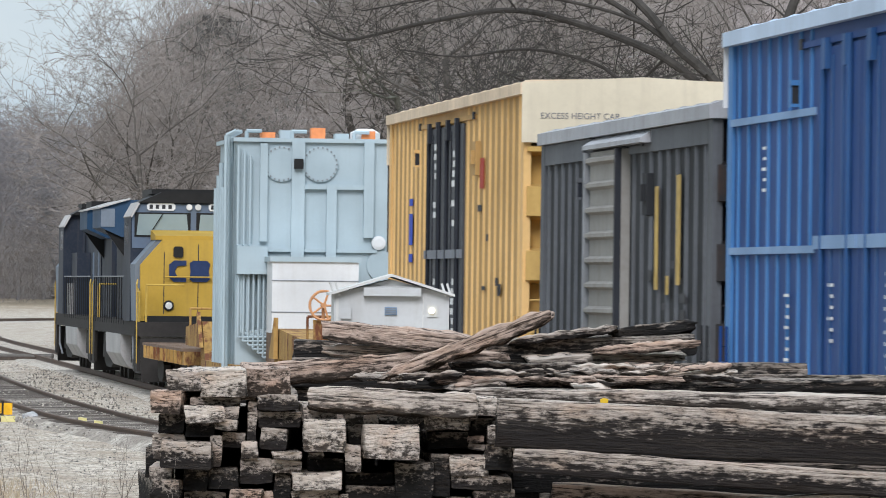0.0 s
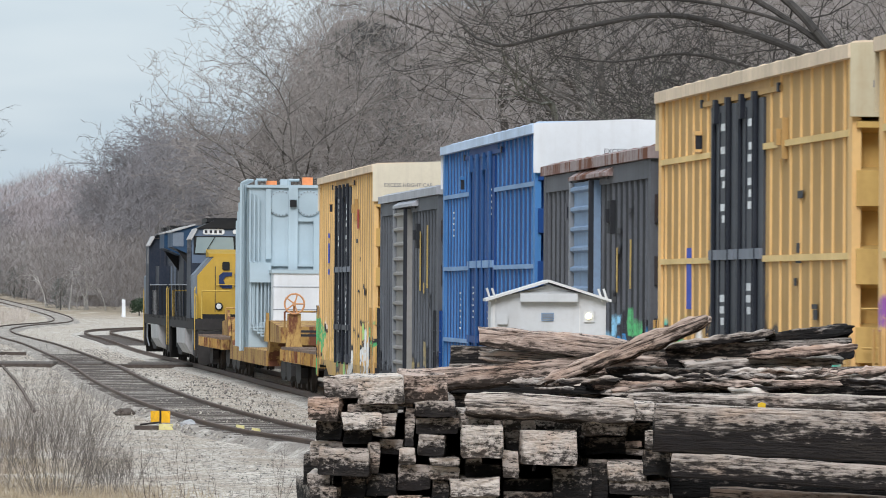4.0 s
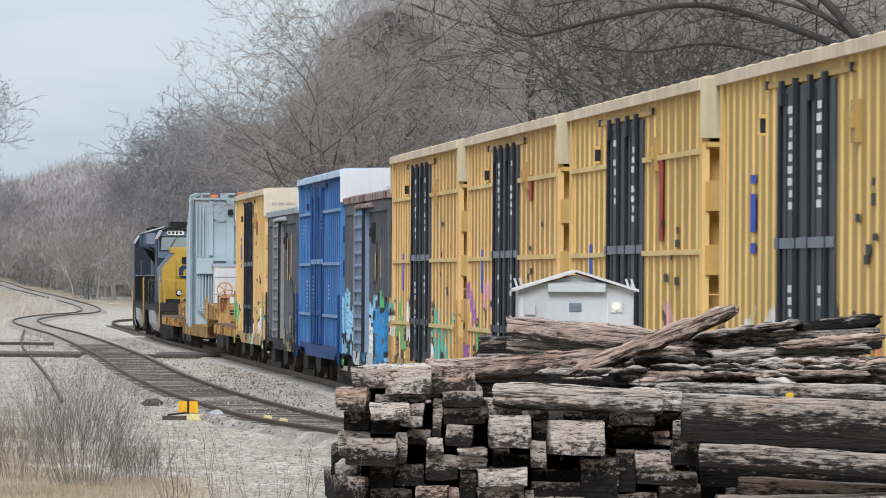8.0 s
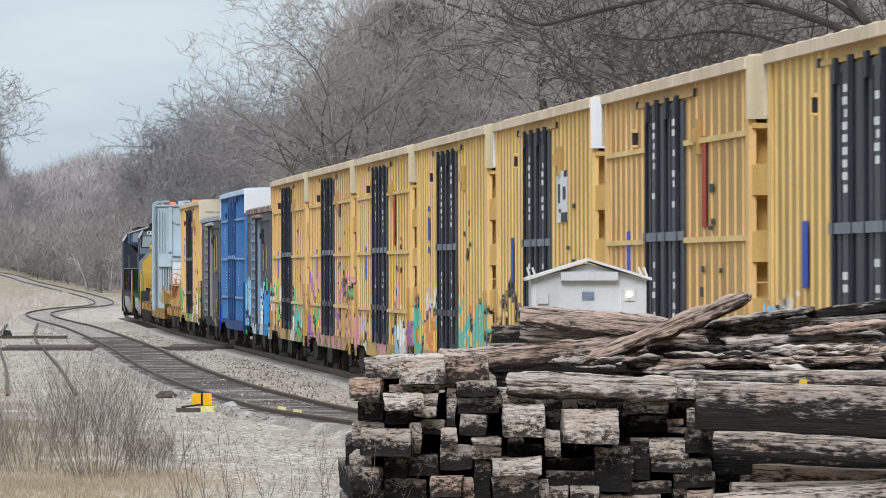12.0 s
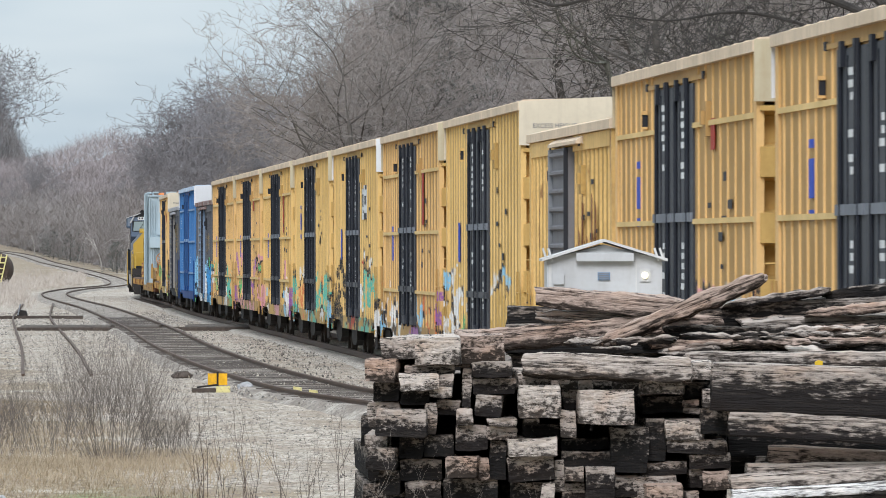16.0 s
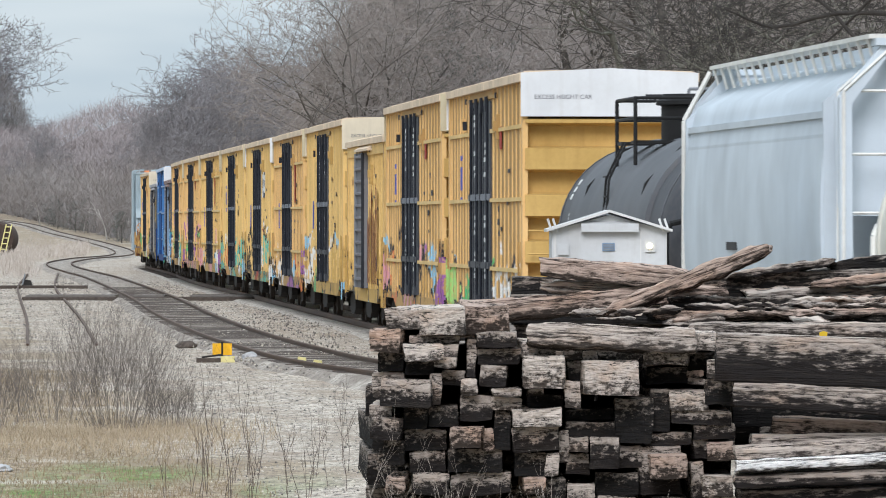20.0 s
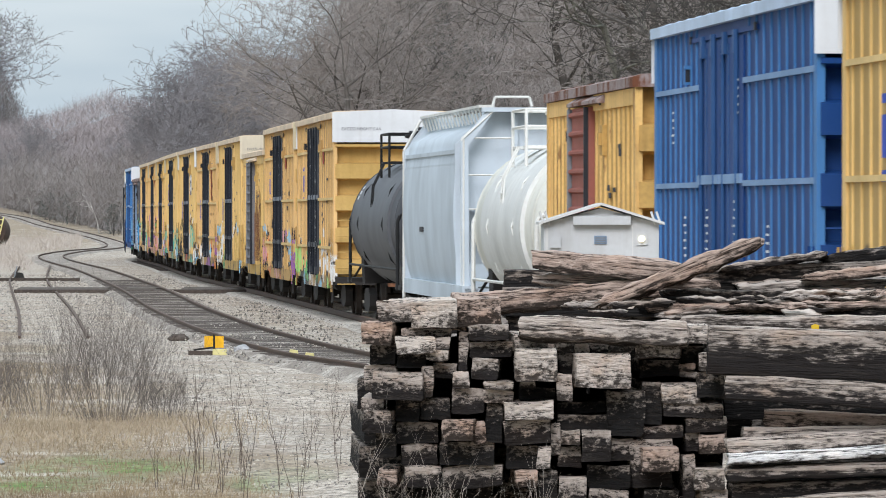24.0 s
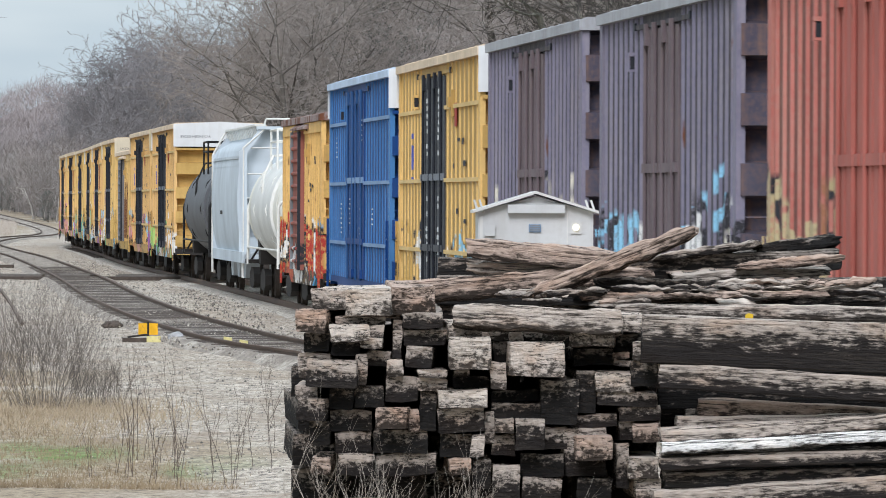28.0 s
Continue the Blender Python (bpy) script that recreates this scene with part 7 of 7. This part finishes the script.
conifer.matrix_basis = place(-36.2, 740, 0)
for i in range(11):
    g = rt.uniform(-0.056, -0.043)
    y = edge_of_scrub(g) + rt.uniform(8, 90)
    copy_thing(conifer, Matrix()).matrix_basis = place(g * y, y, rt.uniform(0, 6.3), rt.uniform(0.6, 1.4))
for x, y, sz in ((-60, 1000, 3.6), (-57.5, 1005, 3.2), (-55.5, 1010, 2.9), (-62, 1000, 3.3)):
    copy_thing(conifer, Matrix()).matrix_basis = place(x, y, rt.uniform(0, 6.3), sz)
M["moss_bark"] = plain("mossy_grey_bark", (0.14, 0.135, 0.11), 0.95, 2.5, 0.6)
mossy = thing("mossy_tree", "bare tree with a mossy grey trunk and dark limbs", "tree", "bare trees")
wood_fine = grow(151, 13.5, 1.05, 4, twig_r=0.012, many=1.0, trunk_r=0.19)
part("trunk", wood_fine[0], M["moss_bark"], mossy)
part("crown", wood_fine[1], M["dark_bark"], mossy)
mossy.matrix_basis = place(4.6, 212, 0.5, 0.8)
for x, y, turn, sz in ((8.9, 214, 2.0, 1.05), (11.2, 208, 3.5, 0.95), (16.0, 218, 4.4, 0.9), (6.3, 220, 5.5, 1.1), (13.6, 216, 1.2, 1.1), (10.0, 224, 0.2, 1.0)):
    copy_thing(mossy, Matrix()).matrix_basis = place(x, y, turn, sz)


def bush(x, y, r, h, count, seed, label, material, width=0.0034, fan=0.35, forks=2):
    rnd = random.Random(seed)
    b = thing("bare_bush", label, "bush", "bushes")
    verts, faces, fine_v, fine_f = [], [], [], []

    def stem(p, d, ln, w, depth):
        k = 4
        for i in range(k):
            q = p + d * ln / k
            s = Vector((1, 0.15, 0)) * w
            tv, tf = (verts, faces) if depth == 0 else (fine_v, fine_f)
            n = len(tv)
            tv.extend([p - s, p + s, q + s * 0.8, q - s * 0.8])
            tf.append((n, n + 1, n + 2, n + 3))
            d = (d + Vector((rnd.gauss(0, 0.12), rnd.gauss(0, 0.12), 0.03))).normalized()
            p, w = q, w * 0.85
            if depth < 2 and i > 0:
                for _ in range(forks):
                    stem(p, (d + Vector((rnd.gauss(0, 0.45), rnd.gauss(0, 0.45), 0.25))).normalized(), ln * rnd.uniform(0.3, 0.55), w * 0.8, depth + 1)

    for _ in range(count):
        a, q = rnd.uniform(0, 6.283), r * rnd.random() ** 0.6
        p = Vector((q * math.cos(a), q * math.sin(a) * 1.2, -0.1))
        d = Vector((p.x * fan + rnd.gauss(0, 0.1), p.y * fan + rnd.gauss(0, 0.1), 1)).normalized()
        stem(p, d, h * rnd.uniform(0.45, 0.95), width, 0)
    part("trunk", Geo().add(verts, faces), material, b)
    part("crown", Geo().add(fine_v, fine_f), material, b)
    b.matrix_basis = place(x, y)
    return b


M["bush_twig"] = plain("pale_bush_twigs", (0.145, 0.124, 0.108), 0.95, 3, 0.4)
bush(-4.45, 100, 0.42, 1.7, 120, 1, "bare twiggy bush fanning out of dry grass", M["bush_twig"], 0.0026, fan=1.15)
bush(-5.5, 102, 0.45, 1.2, 75, 2, "bare twiggy bush among dry grass", M["bush_twig"], 0.0026, fan=1.0)
bush(-3.75, 101, 0.35, 0.75, 80, 4, "low bare bush in dry grass", M["bush_twig"], 0.0024, fan=0.9)
bush(-6.3, 100, 0.4, 1.0, 80, 5, "low bare bush in dry grass", M["bush_twig"], 0.0026, fan=0.9)
M["weed"] = plain("dark_dry_weed", (0.11, 0.085, 0.07), 0.95, 3, 0.4)
rw = random.Random(61)
for i in range(24):
    y = rw.uniform(74, 84)
    bush(rw.uniform(-3.0, -0.75), y, 0.06, rw.uniform(0.7, 1.5), 1 + i % 2, 20 + i, "thin dry weed stalk", M["weed"], 0.0042, fan=1.0, forks=1)
M["dead_brush"] = plain("pale_dead_brush", (0.42, 0.37, 0.32), 0.95, 3, 0.4)
for i, (x, h) in enumerate(((-0.1, 1.3), (0.08, 1.2), (0.24, 1.15), (0.42, 1.1), (0.0, 0.95), (0.3, 0.95))):
    bush(x, 38.4 + 0.12 * i, 0.25, h, 20, 40 + i, "pale dead brush before the tie pile", M["dead_brush"], 0.003)


def grass_area(a, b, rnd):
    y = 74 + 60 * b * b
    x = -9 + a * (9 - 1.3 - 0.0875 * (y - 70)) + rnd.gauss(0, 0.3)
    return x, y, ground_height(x, y) - 0.03, 0.02


brush("dry_grass", "dry straw-coloured grass with green tufts", 36000, grass_area, 0.085, 0.005, 21, M["grass_stem"], 0.5, "grass")


def tuft_area(a, b, rnd):
    y = 87 + 14 * b ** 0.6 + rnd.gauss(0, 1.5)
    x = -7.4 + 4.6 * a ** 1.2 + rnd.gauss(0, 0.4)
    return x, y, ground_height(x, y) - 0.03, 0.03 + 0.1 * noise.noise(Vector((x * 2, y, 0)))


def field_area(a, b, rnd):
    y = 340 + 290 * b
    edge = float(np.interp(y, [p[1] for p in side_points], [p[0] for p in side_points])) - 2.6
    x = edge - 16 * a ** 1.5
    return x, y, ground_height(x, y) - 0.05, 0.5 + 0.9 * max(0, noise.noise(Vector((x * 0.25, y * 0.06, 2))))


brush("field_weeds", "dry brown weeds and low brush in the field", 15000, field_area, 0.6, 0.014, 25, M["dead_brush"], 0.6, "grass")
M["straw"] = plain("dry_straw", (0.36, 0.29, 0.2), 0.95, 2, 0.4, bump=0)
brush("grass_tufts", "long dry straw grass round the bushes", 8000, tuft_area, 0.19, 0.004, 22, M["straw"], 0.6, "grass")


def pebble_material():
    m, n, l, b = nodes_of("loose_ballast_stones")
    g = n.new("ShaderNodeNewGeometry")
    col = ramp_of(n, l, g.outputs["Random Per Island"], [(0.0, (0.08, 0.07, 0.062)), (0.45, (0.27, 0.235, 0.2)), (0.8, (0.43, 0.38, 0.315)), (1.0, (0.6, 0.54, 0.45))])
    l.new(col, b.inputs["Base Color"])
    b.inputs["Roughness"].default_value = 0.9
    return m


def pebbles(count):
    rnd = random.Random(33)
    verts, faces = [], []
    while count:
        y = 78 + 250 * rnd.random() ** 1.6
        x = rnd.uniform(-0.062 * y - 1, 3.2 - 0.0685 * (y - 96))
        if x < -1.2 - 0.0875 * (y - 70) and rnd.random() < 0.93:
            continue
        near = abs(x - float(np.interp(y, [p.y for p in side_line[:90]], [p.x for p in side_line[:90]])))
        count -= 1
        z = ground_height(x, y) + (0.1 if near < 1.6 and y > 125 else 0.0)
        r = rnd.uniform(0.007, 0.019) * (1 + (y - 78) / 180)
        k = len(verts)
        verts += [(x + r * rnd.uniform(0.7, 1.4), y, z), (x - r * rnd.uniform(0.7, 1.4), y, z), (x, y + r * 2, z), (x, y - r * 2, z), (x + r * rnd.uniform(-0.4, 0.4), y, z + r * rnd.uniform(0.7, 1.3)), (x, y, z - r)]
        faces += [(k, k + 2, k + 4), (k + 2, k + 1, k + 4), (k + 1, k + 3, k + 4), (k + 3, k, k + 4), (k + 2, k, k + 5), (k + 1, k + 2, k + 5), (k + 3, k + 1, k + 5), (k, k + 3, k + 5)]
    me = bpy.data.meshes.new("loose_stones")
    me.from_pydata(verts, [], faces)
    tagged(part("loose_stones", me, pebble_material()), "loose pale and dark ballast stones", "stones", kind="stuff")


pebbles(16000)


def shrub(x, y, r, count, seed):
    rnd = random.Random(seed)
    s = thing("evergreen_shrub", "small dark green evergreen shrub", "bush")
    verts, faces = [], []
    for _ in range(count):
        a, c, q = rnd.uniform(0, 6.283), rnd.uniform(-0.6, 1), rnd.random() ** 0.4
        p = Vector((math.cos(a) * math.sqrt(1 - c * c), math.sin(a) * math.sqrt(1 - c * c), c)) * r * q + Vector((0, 0, r * 0.8))
        d1, d2 = (Vector((rnd.gauss(0, 1), rnd.gauss(0, 1), rnd.gauss(0, 1))).normalized() * r * 0.12 for _ in range(2))
        k = len(verts)
        verts += [p, p + d1, p + d1 + d2, p + d2]
        faces.append((k, k + 1, k + 2, k + 3))
    part("crown", Geo().add(verts, faces), M["leaf"], s)
    part("trunk", Geo().tube((0, 0, -0.2), (0, 0, r), 0.08, 0.03), M["bark"], s)
    s.matrix_basis = place(x, y)


M["leaf"] = plain("dark_green_leaves", (0.035, 0.055, 0.03), 0.7, 4, 0.4)
shrub(-21.0, 628, 0.85, 900, 1)


# ---- small things beside the track ----
def switch_stand():
    st = thing("switch_stand", "low switch stand with a yellow target", "switch stand")
    x, y = -4.32, 142.0
    part("mast", Geo().tube((x, y, -0.3), (x, y, 0.2), 0.025), M["steel_dark"], st)
    part("target", Geo().box(x - 0.19, x - 0.02, y - 0.03, y - 0.02, -0.06, 0.17).box(x + 0.02, x + 0.19, y - 0.03, y - 0.02, -0.06, 0.17), M["target_yellow"], st)
    part("base", Geo().box(x - 0.5, x + 0.1, y - 0.2, y + 0.2, -0.25, -0.12), M["old_tie"], st)
    part("lever", Geo().bar([(x, y - 0.1, -0.05), (x - 0.4, y - 0.1, -0.1)], 0.02), M["steel_dark"], st)
    part("yellow_block", Geo().box(x - 0.02, x + 0.25, y - 0.3, y - 0.1, -0.22, -0.08), M["pale_yellow"], st)


M["target_yellow"] = plain("yellow_target_paint", (0.72, 0.38, 0.02), 0.5)
M["pale_yellow"] = plain("pale_yellow_paint", (0.62, 0.55, 0.25), 0.6)
switch_stand()


def rock(x, y, w, h, mat, name, label, seed):
    rnd = random.Random(seed)
    bm = bmesh.new()
    bmesh.ops.create_icosphere(bm, subdivisions=3, radius=0.5)
    for v in bm.verts:
        d = noise.noise(v.co * 3 + Vector((seed, 0, 0))) * 0.35 + 1
        v.co = Vector((v.co.x * w * d, v.co.y * w * d, v.co.z * h * d))
    me = bpy.data.meshes.new(name)
    bm.to_mesh(me)
    bm.free()
    ob = part(name, me, mat)
    ob.location = (x, y, ground_height(x, y) + h * 0.3)
    return tagged(ob, label, name)


M["stone_grey"] = plain("grey_stone", (0.38, 0.38, 0.38), 0.9, 12, 0.3)
rock(-3.78, 142, 0.35, 0.25, M["stone_grey"], "rock", "pale grey rock by the switch", 3)
rock(-5.55, 157, 0.42, 0.2, M["old_tie"], "wood_chunk", "dark broken chunk of tie", 5)
rock(-5.2, 85, 0.3, 0.12, M["stone_grey"], "rock", "pale grey rock in the grass", 6)
for x, y in ((-2.75, 136), (-2.4, 133)):
    ob = part("painted_block", Geo().prism([(x, -0.25), (x + 0.2, -0.25), (x + 0.18, 0.0), (x + 0.03, 0.02)], "y", y, y + 0.3), M["pale_yellow"])
    tagged(ob, "small block with pale yellow paint", "block")
for x, y in ((-22.0, 618), (-19.6, 620)):
    ob = part("marker_post", Geo().prism([(x - 0.17, 0.0), (x + 0.17, 0.0), (x + 0.15, 1.6), (x - 0.13, 1.65)], "y", y, y + 0.15), M["white_end"])
    tagged(ob, "short white marker post by the bend", "post", "marker posts")


def old_switch():
    st = thing("old_switch_machine", "low dark switch gear on long dark timbers", "switch stand")
    part("timber", Geo().box(-21.0, -14.6, 298, 298.5, -0.25, -0.08), M["old_tie"], st)
    part("stand", Geo().prism([(-17.4, -0.2), (-16.9, -0.2), (-17.0, 0.12), (-17.3, 0.16)], "y", 299, 299.6), M["steel_dark"], st)
    part("lever", Geo().bar([(-17.3, 298.6, -0.05), (-17.2, 298.7, 0.4)], 0.03), M["steel_grey"], st)


old_switch()


M["drum"] = plain("dark_brown_tank", (0.07, 0.05, 0.04), 0.8, 5, 0.4)


def parked_drum():
    d = thing("rusty_tank", "end of a rusty brown tank with a pale yellow ladder", "tank")
    x, y, r = -31.9, 520, 1.2
    part("shell", Geo().lathe([(0, 0.3), (0.05, r * 0.9), (0.25, r), (5, r)], "y", (x, y, 1.3), 32), M["drum"], d, smooth=True)
    for dy in (0.8, 4.0):
        part("cradle", Geo().box(x - 0.9, x + 0.9, y + dy, y + dy + 0.3, -0.4, 0.5), M["old_tie"], d)
    g = Geo()
    for dx in (0.0, 0.4):
        g.tube((x + dx + 0.15, y - 0.12, 0.3), (x + dx + 0.62, y - 0.12, 2.35), 0.05, n=6)
    for k in range(5):
        g.tube((x + 0.2 + 0.09 * k, y - 0.12, 0.55 + 0.4 * k), (x + 0.6 + 0.09 * k, y - 0.12, 0.55 + 0.4 * k), 0.04, n=6)
    part("ladder", g, M["pale_yellow"], d)


parked_drum()
for i, z in enumerate((9.6, 9.9, 8.9)):
    pts = [Vector((-4 + 34 * q, 330 - 100 * q, z + 0.6 + (0.9 if i == 2 else 1.8) * q - 0.8 * q * (1 - q))) for q in np.linspace(0, 1, 14)]
    ob = part("overhead_wire", sweep(pts, [(-0.009, -0.009), (0.009, -0.009), (0.0, 0.01)]), M["stone_grey"])
    tagged(ob, "thin overhead wire above the wood", "wire", "overhead wires")


# ---- motion ----
def motions():
    steps = [0.5 * i for i in range(57)]
    for ob, mid, reach in TRAIN:
        rows = []
        for t in steps:
            s = run(t) + mid
            a, b = along(s + reach), along(s - reach)
            rows.append((t, pose((a[0] + b[0]) / 2, (a[1] + b[1]) / 2, 0, 0, 0, -math.degrees(math.atan2(a[0] - b[0], a[1] - b[1])))))
        walk(ob, rows)


motions()
